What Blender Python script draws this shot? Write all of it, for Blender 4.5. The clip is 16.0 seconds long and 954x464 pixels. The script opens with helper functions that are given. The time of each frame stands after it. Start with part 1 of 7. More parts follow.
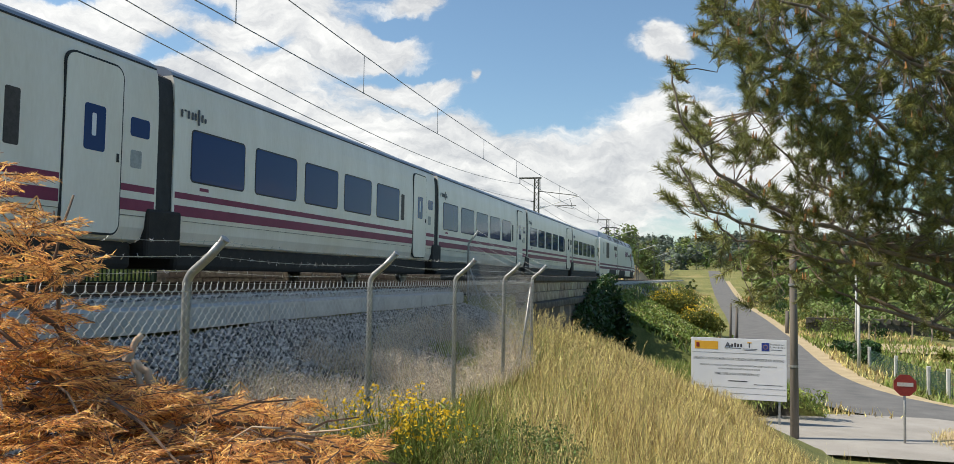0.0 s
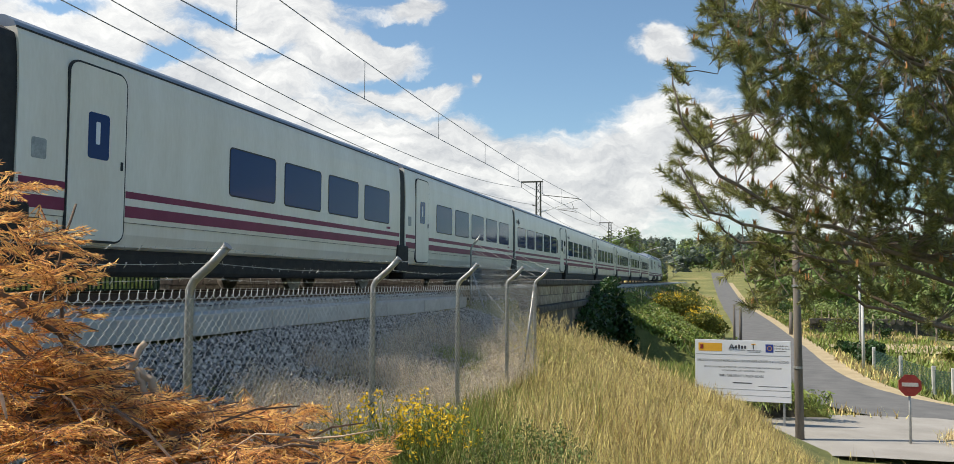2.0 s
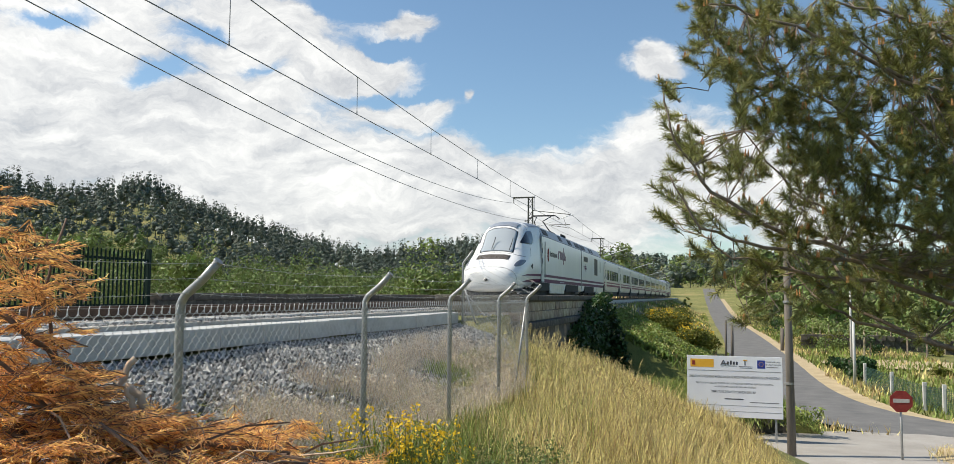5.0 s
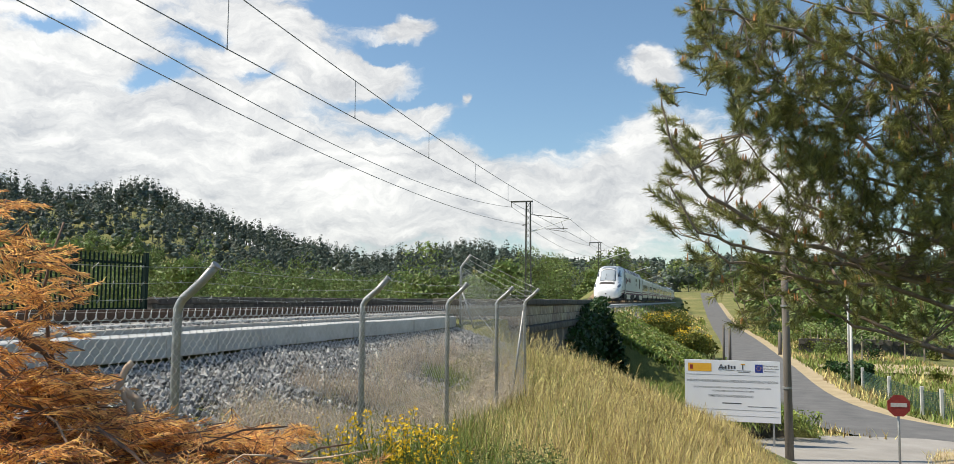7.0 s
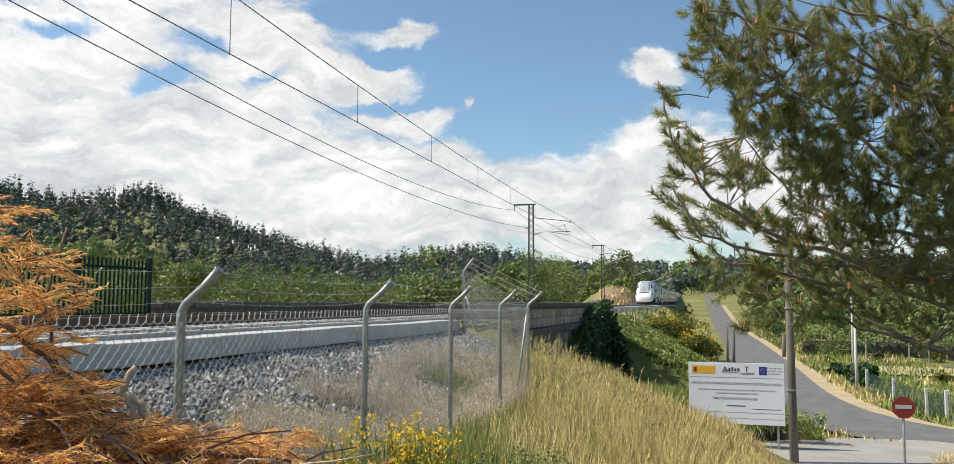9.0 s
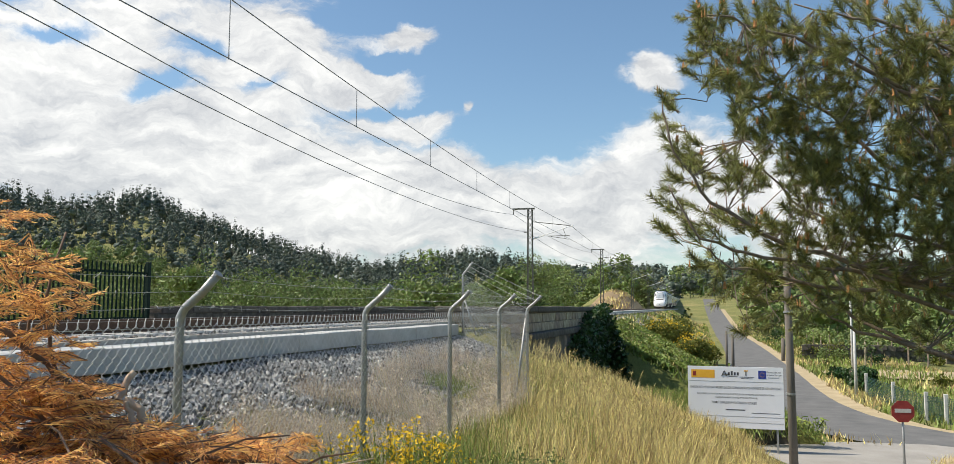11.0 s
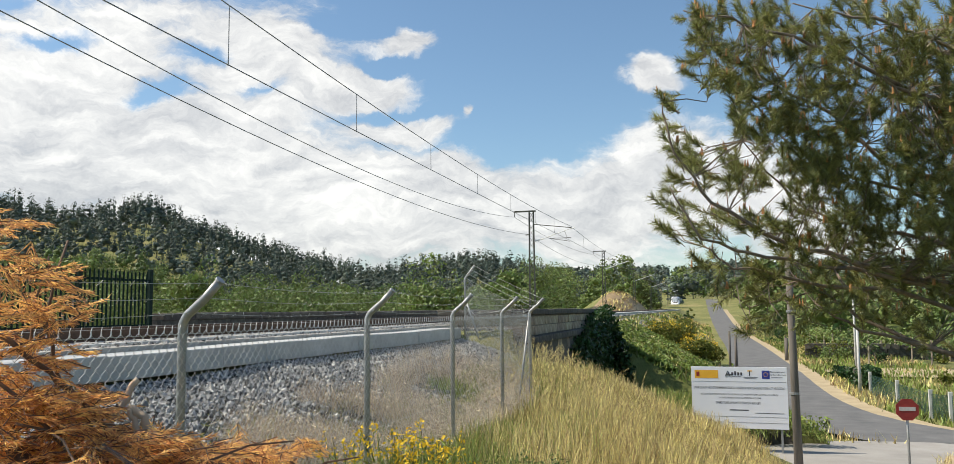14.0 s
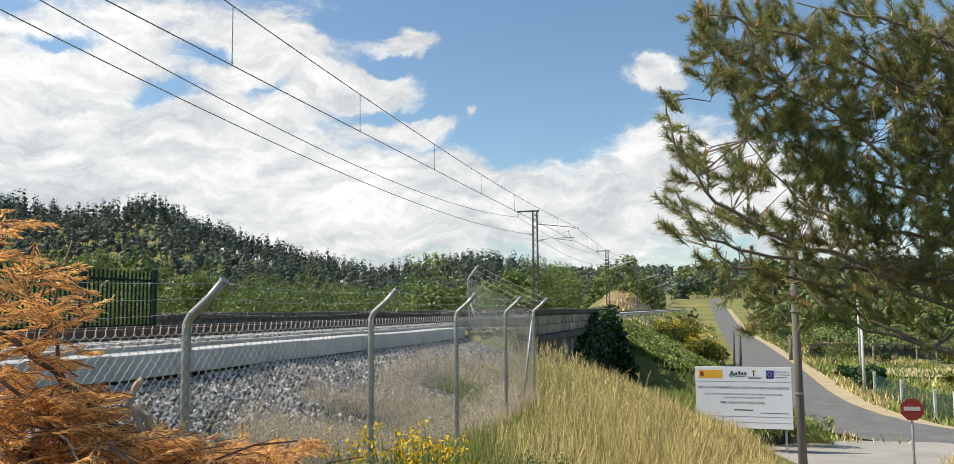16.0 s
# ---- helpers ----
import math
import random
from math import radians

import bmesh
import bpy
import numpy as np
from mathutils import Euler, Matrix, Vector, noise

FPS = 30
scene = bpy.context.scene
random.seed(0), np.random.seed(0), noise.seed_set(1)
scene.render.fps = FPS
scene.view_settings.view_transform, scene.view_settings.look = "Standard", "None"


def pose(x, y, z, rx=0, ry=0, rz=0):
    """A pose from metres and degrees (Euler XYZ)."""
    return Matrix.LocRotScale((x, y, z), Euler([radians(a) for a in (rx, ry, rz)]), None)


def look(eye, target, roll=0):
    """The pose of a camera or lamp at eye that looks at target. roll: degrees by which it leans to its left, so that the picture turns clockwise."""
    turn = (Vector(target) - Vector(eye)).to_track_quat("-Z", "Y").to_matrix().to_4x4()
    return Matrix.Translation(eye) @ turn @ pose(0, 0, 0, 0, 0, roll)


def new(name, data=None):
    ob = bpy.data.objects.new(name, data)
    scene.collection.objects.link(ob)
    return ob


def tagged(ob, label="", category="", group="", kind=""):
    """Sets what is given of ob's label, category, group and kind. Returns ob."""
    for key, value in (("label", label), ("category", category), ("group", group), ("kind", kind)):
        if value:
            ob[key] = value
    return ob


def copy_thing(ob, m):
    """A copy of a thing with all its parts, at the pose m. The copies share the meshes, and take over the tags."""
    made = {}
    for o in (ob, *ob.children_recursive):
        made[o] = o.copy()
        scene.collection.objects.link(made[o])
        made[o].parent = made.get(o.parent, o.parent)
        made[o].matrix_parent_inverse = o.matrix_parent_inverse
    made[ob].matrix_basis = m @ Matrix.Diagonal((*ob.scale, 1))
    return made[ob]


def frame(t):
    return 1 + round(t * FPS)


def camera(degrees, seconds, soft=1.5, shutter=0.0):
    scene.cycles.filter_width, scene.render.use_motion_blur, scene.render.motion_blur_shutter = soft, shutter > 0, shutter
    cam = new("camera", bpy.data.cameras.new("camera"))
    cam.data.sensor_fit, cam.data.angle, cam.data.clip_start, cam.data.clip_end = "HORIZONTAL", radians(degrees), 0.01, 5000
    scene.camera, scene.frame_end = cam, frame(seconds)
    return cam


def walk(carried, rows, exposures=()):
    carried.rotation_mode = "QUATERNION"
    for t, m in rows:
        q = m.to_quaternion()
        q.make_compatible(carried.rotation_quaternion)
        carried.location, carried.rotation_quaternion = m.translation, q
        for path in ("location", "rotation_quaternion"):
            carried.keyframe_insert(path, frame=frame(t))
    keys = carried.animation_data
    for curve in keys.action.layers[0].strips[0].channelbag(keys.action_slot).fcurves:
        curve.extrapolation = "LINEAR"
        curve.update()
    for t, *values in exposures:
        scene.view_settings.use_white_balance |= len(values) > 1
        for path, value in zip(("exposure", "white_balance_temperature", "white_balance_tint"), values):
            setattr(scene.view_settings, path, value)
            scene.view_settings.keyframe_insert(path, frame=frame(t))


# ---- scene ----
# World: rail tops lie at z = 0, the track runs along +y, the camera stands east of it.
EYE = 0.24
cam = camera(60.3, 16.0, soft=0.6, shutter=0.0)
WALK = [
    (0, pose(0, 0, EYE, 93.019, -0.972, 15.723)),
    (0.5, pose(0, 0, EYE, 92.955, -0.812, 15.764)),
    (1, pose(0, 0, EYE, 93.241, -0.702, 15.970)),
    (1.5, pose(0, 0, EYE, 93.294, -0.427, 15.970)),
    (2, pose(0, 0, EYE, 93.319, -0.364, 15.916)),
    (2.5, pose(0, 0, EYE, 93.908, -0.476, 15.839)),
    (3, pose(0, 0, EYE, 94.020, -0.576, 15.771)),
    (3.5, pose(0, 0, EYE, 94.283, -0.657, 15.636)),
    (4, pose(0, 0, EYE, 94.354, -0.611, 15.522)),
    (6.3, pose(0, 0, EYE, 94.606, -0.346, 15.242)),
    (6.5, pose(0, 0, EYE, 94.630, -0.499, 15.225)),
    (7, pose(0, 0, EYE, 94.686, -0.470, 15.202)),
    (7.5, pose(0, 0, EYE, 94.785, -0.385, 15.197)),
    (8, pose(0, 0, EYE, 94.785, -0.361, 15.252)),
    (8.5, pose(0, 0, EYE, 94.846, -0.262, 15.367)),
    (9, pose(0, 0, EYE, 94.918, -0.227, 15.420)),
    (11.5, pose(0, 0, EYE, 95.232, -0.149, 15.359)),
    (12, pose(0, 0, EYE, 95.219, -0.132, 15.452)),
    (12.5, pose(0, 0, EYE, 95.290, -0.000, 15.508)),
    (13, pose(0, 0, EYE, 95.343, 0.264, 15.582)),
    (13.5, pose(0, 0, EYE, 95.408, 0.434, 15.523)),
    (14, pose(0, 0, EYE, 95.434, 0.537, 15.522)),
    (14.5, pose(0, 0, EYE, 95.479, 0.508, 15.631)),
    (15, pose(0, 0, EYE, 95.486, 0.540, 15.717)),
    (15.5, pose(0, 0, EYE, 95.543, 0.533, 15.757)),
    (16, pose(0, 0, EYE, 95.429, 0.573, 15.775)),
]
walk(cam, WALK, exposures=[(0, 0.24, 7000, 10), (16, 0.24, 7000, 10)])

# ---------------------------------------------------------------- light
SUN_FROM = Vector((-0.64, -0.16, 0.75)).normalized()
sun = new("sun", bpy.data.lights.new("sun", "SUN"))
sun.data.energy, sun.data.angle, sun.data.color = 5.0, radians(0.6), (1.0, 0.94, 0.84)
sun.matrix_world = look(SUN_FROM * 60, (0, 0, 0))


def node(nt, kind, **sockets):
    n = nt.nodes.new(kind)
    for k, v in sockets.items():
        if k.startswith("i_"):
            key = k[2:]
            n.inputs[int(key) if key.isdigit() else key.replace("_", " ")].default_value = v
        else:
            setattr(n, k, v)
    return n


def mth(nt, op, a, b=None, c=None):
    n = nt.nodes.new("ShaderNodeMath")
    n.operation = op
    for i, v in enumerate((a, b, c)):
        if v is None:
            continue
        if isinstance(v, (int, float)):
            n.inputs[i].default_value = v
        else:
            nt.links.new(v, n.inputs[i])
    return n.outputs[0]


def make_world():
    w = bpy.data.worlds.new("sky")
    scene.world = w
    w.use_nodes = True
    nt = w.node_tree
    nt.nodes.clear()
    sky = node(nt, "ShaderNodeTexSky", sky_type="NISHITA", sun_disc=False)
    sky.sun_elevation = math.asin(SUN_FROM.z)
    sky.sun_rotation = math.atan2(SUN_FROM.x, SUN_FROM.y)
    sky.air_density, sky.dust_density, sky.ozone_density = 1.0, 0.7, 1.0
    tc = node(nt, "ShaderNodeTexCoord")
    turn = node(nt, "ShaderNodeMapping", vector_type="POINT")
    turn.inputs["Rotation"].default_value = (0, 0, -0.27067)
    nt.links.new(tc.outputs["Generated"], turn.inputs["Vector"])
    warp = node(nt, "ShaderNodeTexNoise", i_Scale=7.0, i_Detail=6.0, i_Roughness=0.6)
    nt.links.new(turn.outputs[0], warp.inputs["Vector"])
    wsub = node(nt, "ShaderNodeVectorMath", operation="SUBTRACT")
    wsub.inputs[1].default_value = (0.5, 0.5, 0.5)
    nt.links.new(warp.outputs["Color"], wsub.inputs[0])
    wscl = node(nt, "ShaderNodeVectorMath", operation="SCALE")
    wscl.inputs["Scale"].default_value = 0.10
    nt.links.new(wsub.outputs[0], wscl.inputs[0])
    wadd = node(nt, "ShaderNodeVectorMath", operation="ADD")
    nt.links.new(turn.outputs[0], wadd.inputs[0])
    nt.links.new(wscl.outputs[0], wadd.inputs[1])
    sep = node(nt, "ShaderNodeSeparateXYZ")
    nt.links.new(wadd.outputs[0], sep.inputs[0])
    fwd = mth(nt, "MAXIMUM", sep.outputs["Y"], 0.15)
    u = mth(nt, "DIVIDE", sep.outputs["X"], fwd)
    v = mth(nt, "DIVIDE", sep.outputs["Z"], fwd)
    # wide streaky texture of the cloud deck
    flat = node(nt, "ShaderNodeMapping", vector_type="POINT")
    flat.inputs["Scale"].default_value = (1.0, 1.0, 3.2)
    nt.links.new(wadd.outputs[0], flat.inputs["Vector"])
    tex = node(nt, "ShaderNodeTexNoise", i_Scale=5.5, i_Detail=9.0, i_Roughness=0.62)
    nt.links.new(flat.outputs[0], tex.inputs["Vector"])
    fine = node(nt, "ShaderNodeTexNoise", i_Scale=17.0, i_Detail=8.0, i_Roughness=0.6)
    nt.links.new(flat.outputs[0], fine.inputs["Vector"])
    total = mth(nt, "MULTIPLY_ADD", tex.outputs["Fac"], 1.9, -0.62)
    # cloud banks and the clear gap: centre, half size, weight
    banks = [(-0.46, 0.18, 0.34, 0.20, 0.85), (-0.25, 0.335, 0.09, 0.045, 0.55), (-0.135, 0.275, 0.060, 0.022, 0.85), (-0.085, 0.333, 0.040, 0.020, 1.0),
             (-0.075, 0.222, 0.070, 0.013, 0.8), (-0.006, 0.240, 0.010, 0.012, 1.0), (-0.03, 0.165, 0.06, 0.022, 0.65), (0.13, 0.115, 0.13, 0.055, 0.9),
             (0.25, 0.175, 0.08, 0.050, 0.9), (0.37, 0.12, 0.10, 0.07, 0.7), (0.225, 0.285, 0.032, 0.030, 1.1), (-0.10, 0.10, 0.13, 0.06, 0.65),
             (0.09, 0.32, 0.12, 0.09, -0.9), (0.085, 0.215, 0.09, 0.035, -0.75), (-0.10, 0.385, 0.07, 0.028, -0.7), (-0.025, 0.290, 0.040, 0.030, -0.6),
             (-0.115, 0.247, 0.05, 0.009, -0.45), (-0.52, 0.345, 0.05, 0.014, -0.8), (-0.40, 0.275, 0.04, 0.016, -0.8), (-0.33, 0.32, 0.045, 0.014, -0.7),
             (-0.165, 0.355, 0.055, 0.020, -0.8), (-0.120, 0.306, 0.040, 0.009, -0.7), (-0.27, 0.27, 0.03, 0.010, -0.5),
             (0.20, 0.42, 0.3, 0.08, -0.5), (0.5, 0.30, 0.14, 0.12, -0.4)]
    for cx, cy, sx, sy, weight in banks:
        dx = mth(nt, "MULTIPLY", mth(nt, "SUBTRACT", u, cx), 1.0 / sx)
        dy = mth(nt, "MULTIPLY", mth(nt, "SUBTRACT", v, cy), 1.0 / sy)
        r2 = mth(nt, "ADD", mth(nt, "MULTIPLY", dx, dx), mth(nt, "MULTIPLY", dy, dy))
        g = mth(nt, "EXPONENT", mth(nt, "MULTIPLY", r2, -1.0))
        total = mth(nt, "MULTIPLY_ADD", g, weight, total)
    # the sky clears towards the east
    total = mth(nt, "MULTIPLY_ADD", mth(nt, "MINIMUM", mth(nt, "MAXIMUM", mth(nt, "SUBTRACT", 0.72, sep.outputs["Y"]), 0.0), 1.0), -0.85, total)
    total = mth(nt, "MULTIPLY_ADD", mth(nt, "SUBTRACT", fine.outputs["Fac"], 0.5), 0.55, total)
    ramp = node(nt, "ShaderNodeMapRange", interpolation_type="SMOOTHERSTEP")
    ramp.inputs["From Min"].default_value, ramp.inputs["From Max"].default_value = 0.30, 0.92
    nt.links.new(total, ramp.inputs["Value"])
    mask = mth(nt, "MULTIPLY", ramp.outputs[0], 0.93)
    body = node(nt, "ShaderNodeMix", data_type="RGBA")
    body.inputs["A"].default_value = (0.44, 0.475, 0.535, 1)
    body.inputs["B"].default_value = (0.89, 0.92, 0.945, 1)
    shade = node(nt, "ShaderNodeMapRange")
    shade.inputs["From Min"].default_value, shade.inputs["From Max"].default_value = 0.36, 0.62
    nt.links.new(mth(nt, "ADD", mth(nt, "MULTIPLY", fine.outputs["Fac"], 0.5), mth(nt, "MULTIPLY", tex.outputs["Fac"], 0.5)), shade.inputs["Value"])
    nt.links.new(shade.outputs[0], body.inputs["Factor"])
    tint = node(nt, "ShaderNodeMix", data_type="RGBA", blend_type="MULTIPLY")
    tint.inputs["Factor"].default_value = 1.0
    tint.inputs["B"].default_value = (SKY * 0.86, SKY * 1.05, SKY * 1.15, 1)
    nt.links.new(sky.outputs[0], tint.inputs["A"])
    mix = node(nt, "ShaderNodeMix", data_type="RGBA")
    nt.links.new(mask, mix.inputs["Factor"])
    nt.links.new(tint.outputs["Result"], mix.inputs["A"])
    nt.links.new(body.outputs["Result"], mix.inputs["B"])
    bg = node(nt, "ShaderNodeBackground")
    nt.links.new(mix.outputs["Result"], bg.inputs["Color"])
    out = node(nt, "ShaderNodeOutputWorld")
    nt.links.new(bg.outputs[0], out.inputs[0])


SKY = 0.112
make_world()

# ---------------------------------------------------------------- materials


def mat(name, a, b, rough=0.7, scale=6.0, metal=0.0, bump=0.15, fine=60.0, island=0.0, obj=0.0, spec=0.5, streak=1.0, trans=0.0):
    """Two-scale noise between colours a and b, with fine relief; island / obj: value spread from piece to piece."""
    m = bpy.data.materials.new(name)
    m.use_nodes = True
    nt = m.node_tree
    p = nt.nodes["Principled BSDF"]
    tc = node(nt, "ShaderNodeTexCoord")
    mp = node(nt, "ShaderNodeMapping")
    mp.inputs["Scale"].default_value = (1, 1, streak)
    nt.links.new(tc.outputs["Object"], mp.inputs[0])
    n1 = node(nt, "ShaderNodeTexNoise", i_Scale=scale, i_Detail=6.0, i_Roughness=0.6)
    n2 = node(nt, "ShaderNodeTexNoise", i_Scale=fine, i_Detail=3.0)
    nt.links.new(mp.outputs[0], n1.inputs["Vector"])
    nt.links.new(mp.outputs[0], n2.inputs["Vector"])
    f = mth(nt, "ADD", mth(nt, "MULTIPLY", n1.outputs["Fac"], 0.75), mth(nt, "MULTIPLY", n2.outputs["Fac"], 0.25))
    st = node(nt, "ShaderNodeMapRange")
    st.inputs["From Min"].default_value, st.inputs["From Max"].default_value = 0.33, 0.67
    nt.links.new(f, st.inputs["Value"])
    mx = node(nt, "ShaderNodeMix", data_type="RGBA")
    mx.inputs["A"].default_value, mx.inputs["B"].default_value = (*a, 1), (*b, 1)
    nt.links.new(st.outputs[0], mx.inputs["Factor"])
    col = mx.outputs["Result"]
    if island or obj:
        hsv = node(nt, "ShaderNodeHueSaturation")
        if island:
            r = node(nt, "ShaderNodeNewGeometry").outputs["Random Per Island"]
            k = island
        else:
            r = node(nt, "ShaderNodeObjectInfo").outputs["Random"]
            k = obj
        nt.links.new(mth(nt, "MULTIPLY_ADD", r, 2 * k, 1 - k), hsv.inputs["Value"])
        nt.links.new(mth(nt, "MULTIPLY_ADD", r, 0.05, 0.475), hsv.inputs["Hue"])
        nt.links.new(col, hsv.inputs["Color"])
        col = hsv.outputs["Color"]
    nt.links.new(col, p.inputs["Base Color"])
    p.inputs["Roughness"].default_value, p.inputs["Metallic"].default_value = rough, metal
    p.inputs["Specular IOR Level"].default_value = spec
    if bump:
        bp = node(nt, "ShaderNodeBump", i_Strength=bump, i_Distance=0.02)
        nt.links.new(f, bp.inputs["Height"])
        nt.links.new(bp.outputs[0], p.inputs["Normal"])
    if trans:
        tr = node(nt, "ShaderNodeBsdfTranslucent")
        nt.links.new(col, tr.inputs["Color"])
        ms = node(nt, "ShaderNodeMixShader")
        ms.inputs[0].default_value = trans
        nt.links.new(p.outputs[0], ms.inputs[1])
        nt.links.new(tr.outputs[0], ms.inputs[2])
        nt.links.new(ms.outputs[0], nt.nodes["Material Output"].inputs["Surface"])
    return m


M = {}
M["cream"] = mat("cream_paint", (0.74, 0.67, 0.565), (0.88, 0.82, 0.735), 0.32, 1.3, fine=25, bump=0.02, streak=0.25)
M["white"] = mat("white_paint", (0.74, 0.74, 0.72), (0.83, 0.83, 0.82), 0.28, 1.1, fine=25, bump=0.02, streak=0.3)
M["purple"] = mat("purple_paint", (0.10, 0.008, 0.058), (0.15, 0.018, 0.085), 0.5, 2, bump=0.01, spec=0.25)
M["maroon"] = mat("maroon_paint", (0.19, 0.014, 0.055), (0.26, 0.03, 0.085), 0.45, 2, bump=0.01, spec=0.3)
M["roof"] = mat("roof_paint", (0.17, 0.20, 0.25), (0.28, 0.31, 0.36), 0.35, 2.0, bump=0.05)
M["coach_roof"] = mat("coach_roof_paint", (0.15, 0.18, 0.24), (0.24, 0.28, 0.34), 0.4, 2.0, bump=0.05)
M["seam"] = mat("black_rubber", (0.012, 0.012, 0.014), (0.03, 0.03, 0.032), 0.7, 8)
# underframe dirt; also the colour of boxes standing in for bogie recess shade
M["under"] = mat("underframe_dirt_and_recess_shade", (0.008, 0.007, 0.006), (0.030, 0.024, 0.020), 0.75, 5, bump=0.4)
M["grille"] = mat("dark_grille", (0.03, 0.025, 0.022), (0.07, 0.055, 0.05), 0.6, 20)
M["steel"] = mat("wheel_steel", (0.16, 0.14, 0.12), (0.30, 0.27, 0.24), 0.5, 9, metal=0.7)
M["galv"] = mat("galvanised_steel", (0.25, 0.255, 0.255), (0.40, 0.405, 0.40), 0.5, 14, metal=0.55, bump=0.06)
M["wire"] = mat("galvanised_wire", (0.42, 0.43, 0.43), (0.58, 0.58, 0.57), 0.5, 30, metal=0.5, bump=0)
M["mast"] = mat("weathered_mast_steel", (0.045, 0.05, 0.04), (0.10, 0.10, 0.085), 0.7, 9, metal=0.2)
M["cable"] = mat("dark_cable", (0.16, 0.17, 0.19), (0.24, 0.25, 0.27), 0.6, 9, bump=0)
M["insul"] = mat("pale_insulator_tube", (0.6, 0.62, 0.64), (0.75, 0.76, 0.78), 0.4, 9, bump=0)
M["concrete"] = mat("pale_concrete", (0.40, 0.40, 0.38), (0.58, 0.58, 0.56), 0.85, 3, bump=0.25, obj=0.06)
M["rail"] = mat("rusty_rail", (0.075, 0.040, 0.026), (0.15, 0.085, 0.055), 0.65, 11, metal=0.2)
M["railtop"] = mat("worn_rail_head", (0.35, 0.30, 0.27), (0.5, 0.45, 0.4), 0.3, 9, metal=0.8)
M["sleeper"] = mat("concrete_sleeper", (0.34, 0.32, 0.29), (0.5, 0.47, 0.43), 0.9, 7, bump=0.2)
M["ballast"] = mat("grey_ballast", (0.13, 0.128, 0.125), (0.42, 0.41, 0.39), 0.9, 9, bump=0.3, island=0.8)
M["bed"] = mat("dusty_track_bed", (0.30, 0.275, 0.24), (0.52, 0.49, 0.44), 0.95, 2, fine=35, bump=0.7)
M["stone"] = mat("weathered_granite", (0.20, 0.155, 0.11), (0.46, 0.39, 0.30), 0.9, 3.5, bump=0.5, obj=0.25)
M["stone_dark"] = mat("lichened_and_shaded_stone", (0.035, 0.031, 0.027), (0.14, 0.125, 0.105), 0.9, 4, bump=0.6, obj=0.2)
M["mortar"] = mat("dark_mortar", (0.09, 0.08, 0.07), (0.17, 0.15, 0.13), 0.95, 8)
M["green_steel"] = mat("green_painted_steel", (0.006, 0.018, 0.013), (0.012, 0.030, 0.022), 0.6, 9, bump=0.03, spec=0.15)
M["asphalt"] = mat("worn_asphalt", (0.10, 0.10, 0.10), (0.17, 0.168, 0.162), 0.9, 1.2, fine=50, bump=0.3)
M["apron"] = mat("pale_concrete_apron", (0.25, 0.235, 0.21), (0.37, 0.35, 0.32), 0.9, 0.7, fine=40, bump=0.2)
M["verge"] = mat("sandy_verge", (0.33, 0.26, 0.15), (0.50, 0.40, 0.25), 0.95, 1.2, fine=30, bump=0.5)
M["board"] = mat("white_sign_sheet", (0.74, 0.75, 0.80), (0.80, 0.81, 0.84), 0.35, 2, bump=0.01)
M["ink"] = mat("dark_print", (0.04, 0.04, 0.05), (0.07, 0.07, 0.09), 0.5, 9, bump=0)
M["rule"] = mat("grey_rule_print", (0.14, 0.14, 0.16), (0.20, 0.20, 0.22), 0.5, 9, bump=0)
M["yellow"] = mat("yellow_print", (0.75, 0.38, 0.03), (0.82, 0.45, 0.05), 0.5, 5, bump=0)
M["blue"] = mat("blue_print", (0.01, 0.03, 0.22), (0.02, 0.05, 0.30), 0.5, 5, bump=0)
M["red"] = mat("red_sign", (0.20, 0.014, 0.014), (0.32, 0.035, 0.03), 0.5, 9, bump=0.02)
M["wood_pole"] = mat("weathered_pole", (0.10, 0.088, 0.075), (0.20, 0.175, 0.15), 0.9, 7, bump=0.4, streak=0.08)
M["bark"] = mat("pine_bark", (0.11, 0.080, 0.060), (0.32, 0.25, 0.20), 0.95, 9, bump=0.8)
M["needle"] = mat("pine_needles", (0.120, 0.132, 0.034), (0.36, 0.345, 0.118), 0.40, 1.6, bump=0, island=0.65, trans=0.18)
M["bud"] = mat("orange_pine_buds", (0.35, 0.15, 0.05), (0.5, 0.24, 0.09), 0.8, 9, bump=0)
M["dead"] = mat("dead_brown_needles", (0.60, 0.28, 0.085), (0.94, 0.60, 0.28), 0.8, 1.8, bump=0, island=0.5, trans=0.56)
M["twig"] = mat("dry_twig_bark", (0.09, 0.055, 0.04), (0.22, 0.145, 0.10), 0.9, 12, bump=0.3)
M["bleached"] = mat("bleached_branch", (0.36, 0.26, 0.18), (0.58, 0.46, 0.34), 0.85, 9, bump=0.3, streak=0.3)
M["drygrass"] = mat("dry_grass", (0.40, 0.31, 0.115), (0.72, 0.58, 0.28), 0.8, 0.9, bump=0, island=0.6, trans=0.2)
M["greengrass"] = mat("green_grass", (0.12, 0.17, 0.035), (0.29, 0.33, 0.075), 0.6, 0.7, bump=0, island=0.55, trans=0.22)
M["greystalk"] = mat("dry_grey_stalks", (0.40, 0.31, 0.23), (0.70, 0.59, 0.47), 0.9, 0.6, bump=0, island=0.6, trans=0.2)
M["flower"] = mat("yellow_blossom", (0.80, 0.50, 0.02), (0.90, 0.64, 0.05), 0.7, 9, bump=0, trans=0.3)
